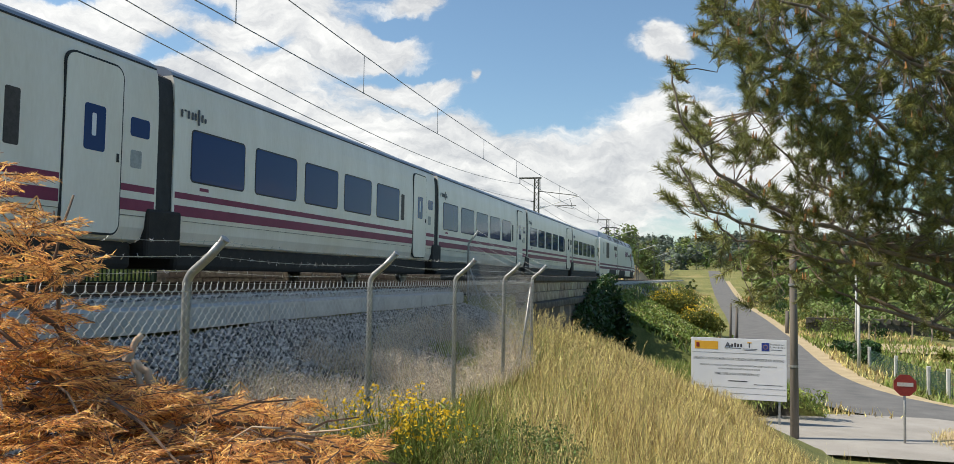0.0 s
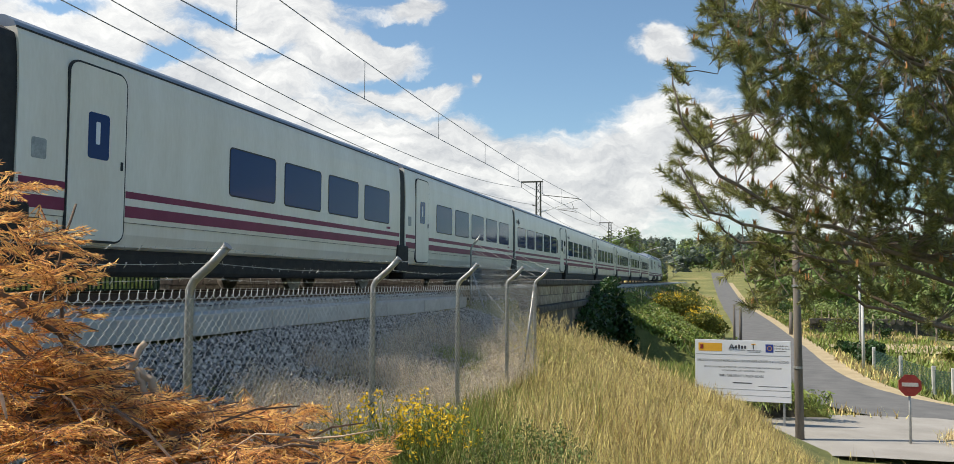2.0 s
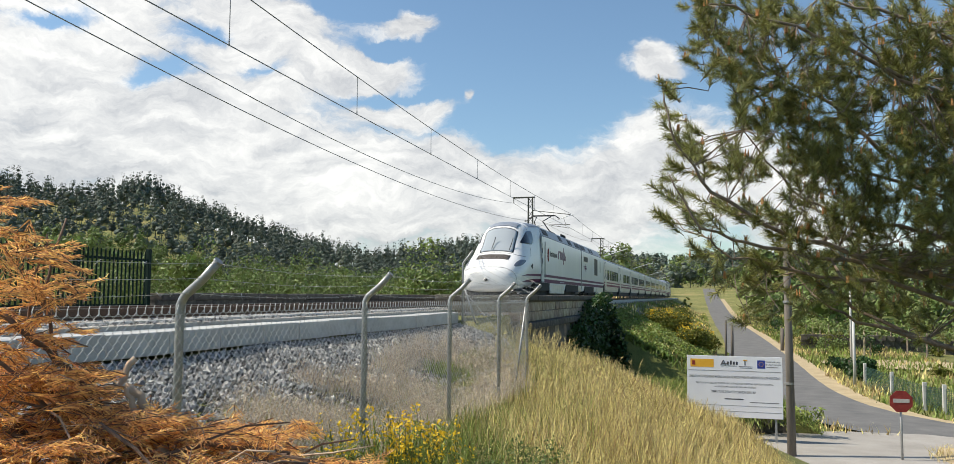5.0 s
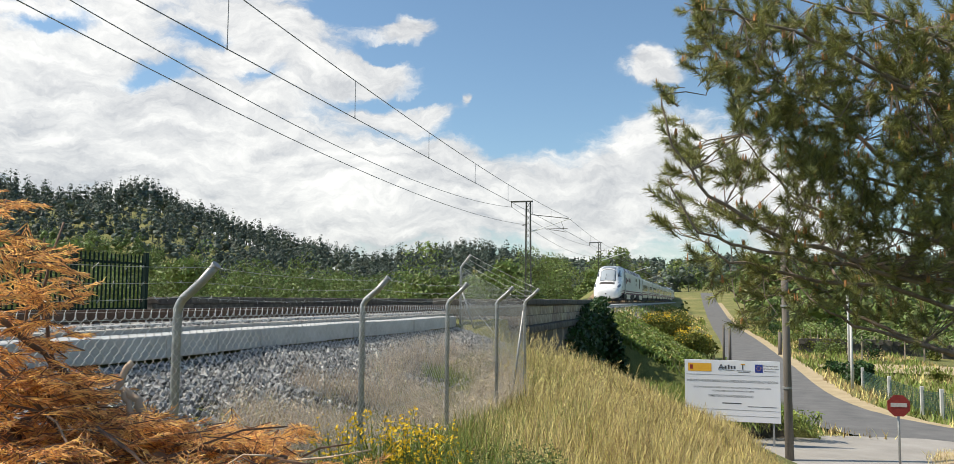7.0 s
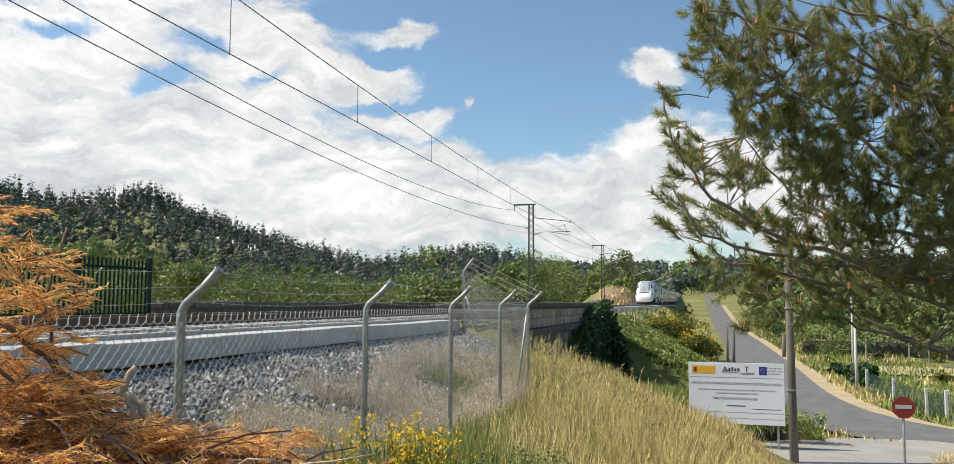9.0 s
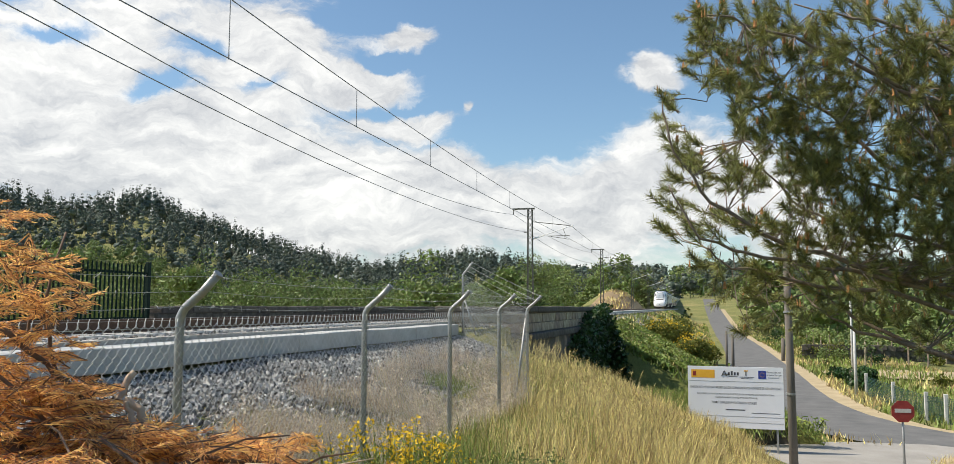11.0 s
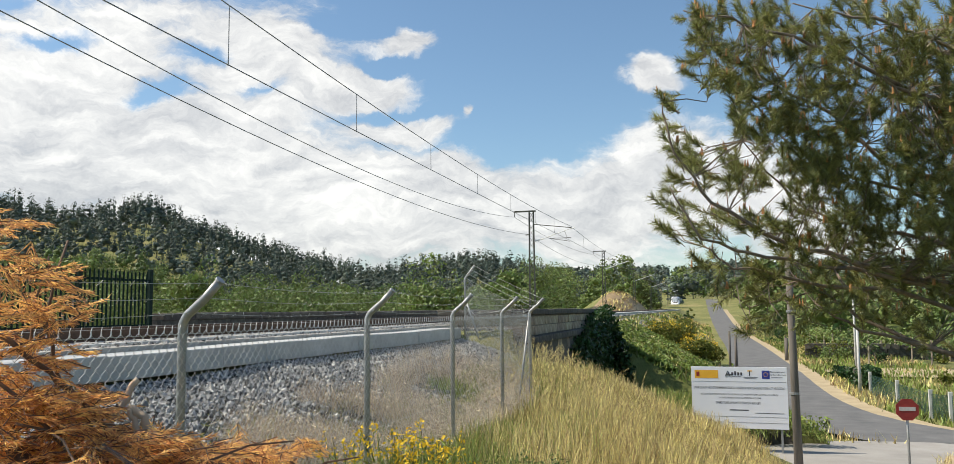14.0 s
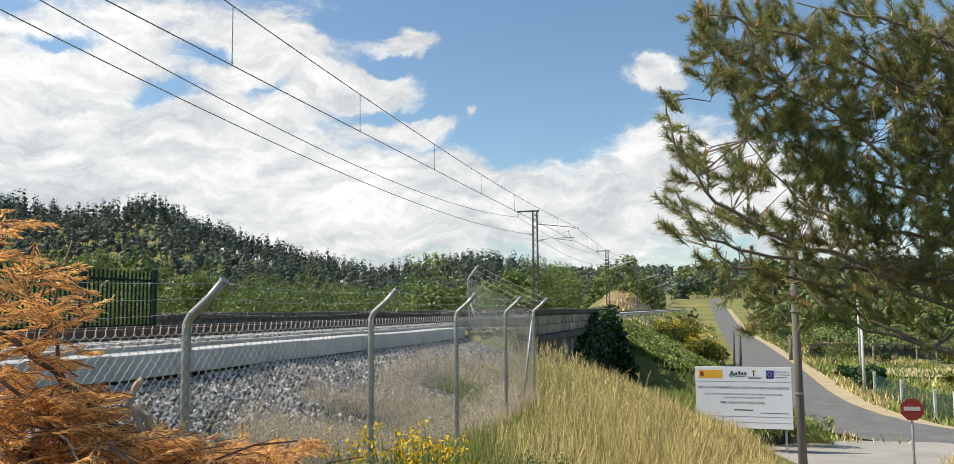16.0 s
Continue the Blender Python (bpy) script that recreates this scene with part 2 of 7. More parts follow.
M["ivy"] = mat("ivy_leaves", (0.016, 0.045, 0.010), (0.045, 0.10, 0.022), 0.45, 2, bump=0, island=0.4, trans=0.15)
M["broadleaf"] = mat("broadleaf_foliage", (0.075, 0.118, 0.030), (0.22, 0.27, 0.075), 0.6, 0.08, bump=0, island=0.5, trans=0.2)
# blue-grey cast puts the haze of the far hills into the foliage colour
M["farpine"] = mat("haze_tinted_pine_foliage", (0.045, 0.068, 0.054), (0.105, 0.132, 0.098), 0.7, 0.03, bump=0, island=0.5, trans=0.08)
M["broom"] = mat("broom_foliage", (0.10, 0.12, 0.018), (0.20, 0.20, 0.03), 0.7, 0.8, bump=0, island=0.35, trans=0.25)
M["netting"] = mat("green_netting", (0.015, 0.055, 0.045), (0.03, 0.085, 0.07), 0.7, 9)
M["earth"] = mat("bare_orange_earth", (0.24, 0.17, 0.08), (0.42, 0.29, 0.16), 0.95, 0.15, fine=3, bump=0.4)
M["faded"] = mat("faded_lettering", (0.42, 0.38, 0.36), (0.58, 0.54, 0.52), 0.6, 12, bump=0)
M["creeper"] = mat("creeper_leaves", (0.10, 0.15, 0.03), (0.26, 0.31, 0.065), 0.5, 0.6, bump=0, island=0.4, trans=0.3)
M["ceramic"] = mat("grey_lamp_housing", (0.3, 0.31, 0.32), (0.42, 0.43, 0.44), 0.5, 9, bump=0)


def glass(name, col, rough=0.05, spec=0.42):
    m = bpy.data.materials.new(name)
    m.use_nodes = True
    p = m.node_tree.nodes["Principled BSDF"]
    p.inputs["Base Color"].default_value = (*col, 1)
    p.inputs["Roughness"].default_value = rough
    p.inputs["Specular IOR Level"].default_value = spec
    return m


# the blue base colour stands in for the eastern sky mirrored in the windows
M["window"] = glass("sky_painted_window_glass", (0.005, 0.030, 0.135), 0.03, 0.16)
# pale grey-blue base imitates sky reflected on the windscreen
M["screen"] = glass("sky_painted_windscreen", (0.36, 0.40, 0.43), 0.05, 0.7)
M["cab_glass"] = glass("dark_cab_glass", (0.012, 0.016, 0.024))
M["lamp_glass"] = glass("headlight_glass", (0.13, 0.15, 0.18))


def ground_material():
    m = bpy.data.materials.new("ground_cover")
    m.use_nodes = True
    nt = m.node_tree
    p = nt.nodes["Principled BSDF"]
    tc = node(nt, "ShaderNodeTexCoord")
    big = node(nt, "ShaderNodeTexNoise", i_Scale=0.12, i_Detail=6.0)
    mid = node(nt, "ShaderNodeTexNoise", i_Scale=1.4, i_Detail=6.0, i_Roughness=0.65)
    tiny = node(nt, "ShaderNodeTexNoise", i_Scale=22.0, i_Detail=4.0)
    for n in (big, mid, tiny):
        nt.links.new(tc.outputs["Object"], n.inputs["Vector"])
    r1 = node(nt, "ShaderNodeValToRGB")
    e = r1.color_ramp.elements
    e[0].position, e[0].color = 0.36, (0.10, 0.125, 0.03, 1)
    e[1].position, e[1].color = 0.66, (0.34, 0.27, 0.12, 1)
    e.new(0.52).color = (0.19, 0.19, 0.055, 1)
    mixf = mth(nt, "ADD", mth(nt, "MULTIPLY", big.outputs["Fac"], 0.5), mth(nt, "MULTIPLY", mid.outputs["Fac"], 0.5))
    nt.links.new(mixf, r1.inputs[0])
    hsv = node(nt, "ShaderNodeHueSaturation")
    nt.links.new(mth(nt, "MULTIPLY_ADD", tiny.outputs["Fac"], 1.2, 0.4), hsv.inputs["Value"])
    nt.links.new(r1.outputs[0], hsv.inputs["Color"])
    nt.links.new(hsv.outputs[0], p.inputs["Base Color"])
    p.inputs["Roughness"].default_value = 0.95
    bp = node(nt, "ShaderNodeBump", i_Strength=0.7, i_Distance=0.06)
    nt.links.new(tiny.outputs["Fac"], bp.inputs["Height"])
    nt.links.new(bp.outputs[0], p.inputs["Normal"])
    return m


M["ground"] = ground_material()

# ---------------------------------------------------------------- mesh helpers


def mesh_of(name, verts, faces, material, smooth=False):
    me = bpy.data.meshes.new(name)
    me.from_pydata([tuple(v) for v in verts], [], faces)
    me.materials.append(material)
    if smooth:
        me.shade_smooth()
    me.update()
    return me


def part(name, bm, material, parent=None, label="", smooth=False):
    """Links a bmesh (or a ready mesh) as one mesh object under a thing."""
    if isinstance(bm, bpy.types.Mesh):
        me = bm
    else:
        me = bpy.data.meshes.new(name)
        bm.to_mesh(me)
        bm.free()
        me.materials.append(material)
        if smooth:
            me.shade_smooth()
    ob = new(name, me)
    if parent:
        ob.parent = parent
    return tagged(ob, label) if label else ob


def empty(name, m, label, category, group="", kind=""):
    ob = new(name)
    ob.matrix_world = m
    ob.empty_display_size = 0.2
    return tagged(ob, label, category, group, kind)


def box(bm, x0, x1, y0, y1, z0, z1, bevel=0.0):
    vs = [bm.verts.new((x, y, z)) for x in (x0, x1) for y in (y0, y1) for z in (z0, z1)]
    fs = [bm.faces.new([vs[i] for i in q]) for q in ((0, 1, 3, 2), (4, 6, 7, 5), (0, 4, 5, 1), (2, 3, 7, 6), (0, 2, 6, 4), (1, 5, 7, 3))]
    if bevel:
        es = list({e for f in fs for e in f.edges})
        bmesh.ops.bevel(bm, geom=es, offset=bevel, segments=2, profile=0.5, affect="EDGES")
    return bm


def boxed(*a, bevel=0.0):
    return box(bmesh.new(), *a, bevel=bevel)


class Soup:
    """Verts and faces gathered for one mesh."""

    def __init__(self):
        self.v, self.f = [], []

    def tube(self, pts, r0, r1=None, sides=5):
        r1 = r0 if r1 is None else r1
        pts = [Vector(p) for p in pts]
        base = len(self.v)
        n = len(pts)
        side = None
        for i, p in enumerate(pts):
            d = (pts[min(i + 1, n - 1)] - pts[max(i - 1, 0)]).normalized()
            if side is None:
                side = d.orthogonal().normalized()
            side = (side - d * side.dot(d)).normalized()
            up = d.cross(side)
            r = r0 + (r1 - r0) * i / max(1, n - 1)
            for k in range(sides):
                a = 2 * math.pi * k / sides
                self.v.append(p + (side * math.cos(a) + up * math.sin(a)) * r)
        for i in range(n - 1):
            for k in range(sides):
                a, b = base + i * sides + k, base + i * sides + (k + 1) % sides
                self.f.append((a, b, b + sides, a + sides))
        self.f.append(tuple(base + k for k in range(sides))[::-1])
        self.f.append(tuple(base + (n - 1) * sides + k for k in range(sides)))

    def blade(self, p, tip, width, rnd, bend=0.0):
        """A thin tapering blade of two triangles, bent a little."""
        p, tip = Vector(p), Vector(tip)
        d = tip - p
        s = d.cross(Vector((rnd.uniform(-1, 1), rnd.uniform(-1, 1), rnd.uniform(-0.3, 0.3)))).normalized() * width * 0.5
        mid = p + d * 0.55 + Vector((rnd.uniform(-1, 1), rnd.uniform(-1, 1), 0)) * bend
        b = len(self.v)
        self.v += [p - s, p + s, mid + s * 0.8, mid - s * 0.8, tip]
        self.f += [(b, b + 1, b + 2, b + 3), (b + 3, b + 2, b + 4)]

    def needle(self, p, tip, width, rnd):
        p, tip = Vector(p), Vector(tip)
        s = (tip - p).cross(Vector((rnd.uniform(-1, 1), rnd.uniform(-1, 1), rnd.uniform(-1, 1)))).normalized() * width * 0.5
        b = len(self.v)
        self.v += [p - s, p + s, tip]
        self.f.append((b, b + 1, b + 2))

    def leaf(self, c, size, rnd, up=0.4):
        n = Vector((rnd.gauss(0, 1), rnd.gauss(0, 1), rnd.gauss(0, 1) + up)).normalized()
        a = n.orthogonal().normalized()
        a = Matrix.Rotation(rnd.uniform(0, 6.28), 3, n) @ a
        c2 = n.cross(a)
        b = len(self.v)
        c = Vector(c)
        self.v += [c - a * size, c + c2 * size * 0.55 + n * size * 0.12, c + a * size, c - c2 * size * 0.55 + n * size * 0.12]
        self.f.append((b, b + 1, b + 2, b + 3))

    def blob(self, c, r, rnd, squash=1.0):
        """An uneven clump (20 faces)."""
        t = (1 + 5 ** 0.5) / 2
        b = len(self.v)
        rot = Euler((rnd.uniform(0, 6), rnd.uniform(0, 6), rnd.uniform(0, 6))).to_matrix()
        for p in ((-1, t, 0), (1, t, 0), (-1, -t, 0), (1, -t, 0), (0, -1, t), (0, 1, t), (0, -1, -t), (0, 1, -t), (t, 0, -1), (t, 0, 1), (-t, 0, -1), (-t, 0, 1)):
            q = rot @ Vector(p).normalized() * r * rnd.uniform(0.75, 1.2)
            q.z *= squash
            self.v.append(Vector(c) + q)
        for q in ((0, 11, 5), (0, 5, 1), (0, 1, 7), (0, 7, 10), (0, 10, 11), (1, 5, 9), (5, 11, 4), (11, 10, 2), (10, 7, 6), (7, 1, 8),
                  (3, 9, 4), (3, 4, 2), (3, 2, 6), (3, 6, 8), (3, 8, 9), (4, 9, 5), (2, 4, 11), (6, 2, 10), (8, 6, 7), (9, 8, 1)):
            self.f.append(tuple(b + i for i in q))

    def mesh(self, name, material, smooth=False):
        return mesh_of(name, self.v, self.f, material, smooth)


def lerp(x, xs, ys):
    return float(np.interp(x, xs, ys))


def ease(a, b, x):
    t = min(1.0, max(0.0, (x - a) / (b - a)))
    return t * t * (3 - 2 * t)

# ---------------------------------------------------------------- ground
CREST_Y = (-60, -10, 0, 4, 6, 8, 12, 19, 24, 32, 60)
CREST_X = (6.0, 3.0, 1.7, 0.8, 0.3, -0.3, -1.4, -3.7, -5.2, -8.0, -12.0)
ROAD_Y = (-200, -40, 20, 30, 130, 180, 240, 300, 500, 1500)
ROAD_Z = (-3.0, -3.6, -4.1, -4.15, -4.15, -3.2, -0.3, 3.1, 8, 20)
RIDGE_P = (-3.0, -0.9, -0.58, -0.49, -0.40, -0.36, -0.28, -0.21, -0.12, -0.03, 0.02, 0.06, 0.12, 0.3, 3.0)
RIDGE_H = (40, 62, 66, 60, 69, 57, 43, 31, 19, 29, 28, 22, 10, 6, 6)
FAR_P = (-3.0, -0.1, 0.12, 0.2, 0.28, 0.5, 3.0)
FAR_H = (10, 20, 56, 60, 52, 48, 30)


def bearing(x, y):
    """Sideways slope of the way from the camera, and the distance."""
    a = math.atan2(x, y) + 0.27067
    return (math.tan(a) if abs(a) < 1.25 else math.copysign(3.0, a)), math.hypot(x, y)


def level_east(x, y):
    z = lerp(y, ROAD_Y, ROAD_Z)
    z -= 0.9 * ease(12, 30, x) * (1 - ease(150, 260, y))
    return z


def ground_z(x, y):
    # near bank on which the camera stands
    xc = lerp(y, CREST_Y, CREST_X)
    bank = -1.45 - 0.66 * max(0.0, x - xc)
    bank = max(bank, -40)
    if y > 18:
        bank -= (y - 18) * 0.25
    # railway shoulder
    edge = -7.6 if y < 22.5 else (-5.35 if y < 41 else -6.4)
    if x > edge:
        if y < 22.5:
            rail = lerp(x, (-7.6, -6.6, -4.2, -3.0, 40), (-0.60, -0.64, -1.35, -1.5, -20))
        elif y < 41:
            rail = -30
        else:
            rail = -0.5 - 0.52 * (x - edge)
    elif x > -13.5:
        rail = -0.34
    else:
        rail = -0.34 - 0.62 * (-13.5 - x)
    east = level_east(x, y) if x > -12 else -9.0 + 9 * ease(300, 900, y)
    z = max(bank if x > -6.0 else -99, rail, east)
    # cutting with bare earth beside the far track
    z = max(z, -9 + 14.2 * math.exp(-((x + 26) / 11.0) ** 2 - ((y - 255) / 85.0) ** 2)) if x < -12.5 else z
    u, d = bearing(x, y)
    if d > 90:
        t = ease(230, 620, d)
        z += t * (lerp(u, RIDGE_P, RIDGE_H) - 0.2 * z) * max(1.0 - ease(-26, -14, x), ease(420, 800, y))
        z += ease(1000, 1700, d) * lerp(u, FAR_P, FAR_H)
    z += 0.05 * noise.noise((x * 0.7, y * 0.7, 0)) if d < 60 and not -13.6 < x < -6.8 else 0
    return z


def axis(lo, hi, near_lo, near_hi, step, growth):
    a = list(np.arange(near_lo, near_hi + 1e-6, step))
    s, v = step, near_hi
    while v < hi:
        s = min(s * growth, 140)
        v += s
        a.append(v)
    s, v = step, near_lo
    while v > lo:
        s = min(s * growth, 140)
        v -= s
        a.insert(0, v)
    return a


def build_ground():
    xs = axis(-2600, 2600, -15, 14, 0.45, 1.10)
    ys = axis(-700, 3200, -2, 60, 0.55, 1.06)
    verts = [(x, y, ground_z(x, y)) for y in ys for x in xs]
    w = len(xs)
    faces = [(j * w + i, j * w + i + 1, (j + 1) * w + i + 1, (j + 1) * w + i) for j in range(len(ys) - 1) for i in range(w - 1)]
    ob = new("ground", mesh_of("ground", verts, faces, M["ground"], True))
    tagged(ob, "grassy embankment and valley ground with dry and green patches", "ground", kind="structure")


build_ground()


def ribbon(name, centre, widths, material, lift, label, cat, kind="structure", rows=7, flat=False):
    """A strip draped over the ground along a centre line (x, y), denser rows across."""
    pts = [Vector((*c, 0)) for c in centre]
    # resample
    fine, wid = [], []
    for i in range(len(pts) - 1):
        n = max(2, int((pts[i + 1] - pts[i]).length / 1.2))
        for k in range(n):
            p0, p1, p2, p3 = pts[max(i - 1, 0)], pts[i], pts[i + 1], pts[min(i + 2, len(pts) - 1)]
            t = k / n
            q = 0.5 * ((2 * p1) + (p2 - p0) * t + (2 * p0 - 5 * p1 + 4 * p2 - p3) * t * t + (3 * p1 - p0 - 3 * p2 + p3) * t ** 3)
            fine.append(q)
            wid.append(widths[i] + (widths[i + 1] - widths[i]) * t)
    fine.append(pts[-1])
    wid.append(widths[-1])
    v, f = [], []
    for i, p in enumerate(fine):
        d = (fine[min(i + 1, len(fine) - 1)] - fine[max(i - 1, 0)]).normalized()
        s = Vector((d.y, -d.x, 0))
        zs = max(level_east(p.x, p.y), min(ground_z(p.x, p.y), 99))
        for k in range(rows):
            o = (k / (rows - 1) - 0.5) * wid[i]
            q = p + s * o
            v.append((q.x, q.y, (level_east(q.x, q.y) if flat else max(zs, ground_z(q.x, q.y))) + lift))
    for i in range(len(fine) - 1):
        for k in range(rows - 1):
            a = i * rows + k
            f.append((a, a + 1, a + rows + 1, a + rows))
    ob = new(name, mesh_of(name, v, f, material, True))
    return tagged(ob, label, cat, kind=kind)


ROAD = [(18, 23.6), (12, 26.4), (8.3, 28.9), (5.5, 32.2), (4.0, 37.5), (3.6, 45), (3.8, 60), (4.0, 95), (3.8, 130), (3.3, 180), (2.5, 240), (1.9, 300)]
verge = [(18, 26.9), (12.6, 29.6), (9.3, 31.4), (7.5, 33.6), (6.5, 38.2), (6.2, 45), (6.4, 60), (6.5, 95), (6.3, 130), (5.8, 180), (5.0, 240)]
ribbon("verge", verge, [1.4, 1.3, 1.2, 1.0, 1.0, 1.0, 1.0, 1.0, 1.1, 1.2, 1.2], M["verge"], 0.07, "sandy road verge with dry grass", "verge")
ribbon("road", ROAD, [4.4, 4.4, 4.4, 4.4, 4.3, 4.2, 4.2, 4.1, 4.1, 4.1, 4.1, 4.1], M["asphalt"], 0.10, "worn grey asphalt country road climbing away", "road")
ribbon("side_road", [(0.6, 24.0), (2.4, 24.6), (4.5, 25.3), (6.3, 25.8), (9, 24.5), (16, 21)], [5.0, 5.6, 7.0, 6.6, 5.5, 5.0], M["apron"], 0.125, "pale worn concrete apron of the side road", "road", flat=True)

# ---------------------------------------------------------------- railway


def build_track():
    y0, y1 = -45, 520
    bm = bmesh.new()
    box(bm, -13.3, -7.25, y0, y1, -0.5, -0.19)
    bed = part("track_bed", bm, M["bed"])
    tagged(bed, "dusty pale ballast bed of the railway", "track bed", kind="structure")
    for x in (-8.72, -10.36):
        rail = empty("rail", pose(x, 0, 0), "rusty steel rail with a worn bright head", "rail", "running rails")
        bm = bmesh.new()
        box(bm, -0.07, 0.07, y0, y1, -0.185, -0.155)
        box(bm, -0.012, 0.012, y0, y1, -0.155, -0.04)
        box(bm, -0.036, 0.036, y0, y1, -0.04, -0.004)
        part("web_and_foot", bm, M["rail"], rail)
        part("head", boxed(-0.03, 0.03, y0, y1, -0.004, 0.0), M["railtop"], rail, "bright worn rail head")
    bm = bmesh.new()
    box(bm, -1.3, 1.3, -0.14, 0.14, -0.30, -0.165, bevel=0.03)
    proto = part("sleeper", bm, M["sleeper"])
    proto.location = (-9.54, -10, 0)
    tagged(proto, "concrete railway sleeper half buried in ballast", "sleeper", "sleepers under the rails")
    y = -9.4
    while y < 70:
        copy_thing(proto, pose(-9.54, y, 0))
        y += 0.6


build_track()


def build_trough():
    bm = boxed(-0.32, 0.32, -0.59, 0.59, -0.30, 0.0, bevel=0.02)
    me = bpy.data.meshes.new("edge_block")
    bm.to_mesh(me)
    bm.free()
    me.materials.append(M["concrete"])
    th = empty("concrete_edging", pose(-7.0, 0, 0), "pale concrete trough blocks along the track edge", "concrete edging", kind="structure")
    rnd = random.Random(5)
    y = -8.0
    while y < 22.6:
        ob = part("edge_block", me, None, th)
        ob.location = (-0.02 + rnd.uniform(-0.012, 0.012), y, -0.25 + rnd.uniform(-0.008, 0.008))
        ob.rotation_euler = (0, 0, rnd.uniform(-0.006, 0.006))
        y += 1.195
    # second low kerb nearer the rail and the walkway behind the bridge
    part("kerb", boxed(-0.72, -0.60, -30, 22.5, -0.4, -0.15, bevel=0.01), M["concrete"], th)
    far = new("concrete_walkway", mesh_of("walk", [(-7.9, 41, -0.1), (-6.9, 41, -0.1), (-6.9, 330, -0.1), (-7.9, 330, -0.1), (-6.9, 41, -0.5), (-6.9, 330, -0.5)], [(0, 1, 2, 3), (1, 4, 5, 2)], M["concrete"]))
    tagged(far, "pale concrete edging of the track beyond the bridge", "concrete edging", kind="structure")


build_trough()


def stone_mesh(l, h, d, seed):
    rnd = random.Random(seed)
    bm = boxed(-d, 0.0, -l / 2, l / 2, -h / 2, h / 2, bevel=0.018)
    for v in bm.verts:
        v.co += Vector((rnd.uniform(-1, 1) * 0.012, rnd.uniform(-1, 1) * 0.008, rnd.uniform(-1, 1) * 0.008))
    me = bpy.data.meshes.new("stone")
    bm.to_mesh(me)
    bm.free()
    me.materials.append(M["stone"])
    return me


def build_parapet():
    rnd = random.Random(8)
    th = empty("bridge_parapet", pose(-5.0, 23.9, 0), "weathered granite bridge parapet with a dark lichened coping", "stone parapet", kind="structure")
    part("core", boxed(-0.42, -0.03, 0.03, 16.4, -7.0, 0.12), M["mortar"], th)
    part("return_core", boxed(-2.5, -0.42, 0.03, 0.42, -7.0, 0.12), M["mortar"], th)
    shapes = [stone_mesh(l, 0.275, 0.2, i) for i, l in enumerate((0.62, 0.74, 0.9))]
    lens = (0.62, 0.74, 0.9)
    for row in range(2):
        y = 0.0 - 0.2 * row
        while y < 16.3:
            k = rnd.randrange(3)
            ob = part("stone", shapes[k], None, th)
            ob.location = (0.0 + rnd.uniform(-0.012, 0.012), y + lens[k] / 2, -0.09 - 0.29 * row)
            y += lens[k] + 0.014
    # the return wall faces the camera
    for row in range(2):
        x = -2.45 + 0.2 * row
        while x < -0.25:
            k = rnd.randrange(3)
            l = lens[k]
            ob = part("stone", shapes[k], None, th)
            ob.matrix_local = pose(min(x + l / 2, -0.02 - l / 2), 0.0 + rnd.uniform(-0.01, 0.01), -0.09 - 0.29 * row, 0, 0, -90)
            x += l + 0.014
    cop = boxed(-0.52, 0.10, -0.62, 0.62, -0.09, 0.09, bevel=0.03)
    me = bpy.data.meshes.new("coping_stone")
    cop.to_mesh(me)
    cop.free()
    me.materials.append(M["stone_dark"])
    y = 0.5
    while y < 16.4:
        ob = part("coping_stone", me, None, th)
        ob.matrix_local = pose(0, y, 0.17 + rnd.uniform(-0.012, 0.012), 0, rnd.uniform(-0.6, 0.6), 0)
        y += 1.255
    for x in (-0.95, -2.05):
        ob = part("coping_stone", me, None, th)
        ob.matrix_local = pose(x - 0.2, 0.02, 0.165 + rnd.uniform(-0.01, 0.01), 0, 0, -90)
    # string course and the lower wall blocks
    y = 0.4
    for i in range(14):
        ob = part("string_course_stone", boxed(-0.1, 0.16, -0.58, 0.58, -0.11, 0.11, bevel=0.03), M["stone_dark"], th)
        ob.location = (rnd.uniform(-0.01, 0.01), y, -0.66)
        y += 1.18
    big = stone_mesh(0.95, 0.40, 0.3, 77)
    for row in range(7):
        y = -0.45 * (row % 2)
        while y < 16:
            ob = part("stone", big, None, th)
            ob.location = (-0.04 + rnd.uniform(-0.015, 0.015), y + 0.48, -0.98 - 0.415 * row)
            y += 0.965
    # parapet across the track
    fp = empty("far_parapet", pose(-12.75, 17.3, 0), "low dark stone parapet across the track", "stone parapet", kind="structure")
    part("core", boxed(-0.3, 0.0, 0, 60, -2.0, 0.1), M["mortar"], fp)
    y = 0.6
    while y < 50:
        ob = part("coping_stone", me, None, fp)
        ob.matrix_local = pose(0.0, y, 0.15 + rnd.uniform(-0.012, 0.012), 0, 0, 0)
        y += 1.255
    sh = stone_mesh(0.74, 0.24, 0.15, 4)
    sh.materials[0] = M["stone_dark"]
    y = 0.3
    while y < 36:
        ob = part("stone", sh, None, fp)
        ob.location = (0.03 + rnd.uniform(-0.01, 0.01), y, -0.06)
        y += 0.756


build_parapet()


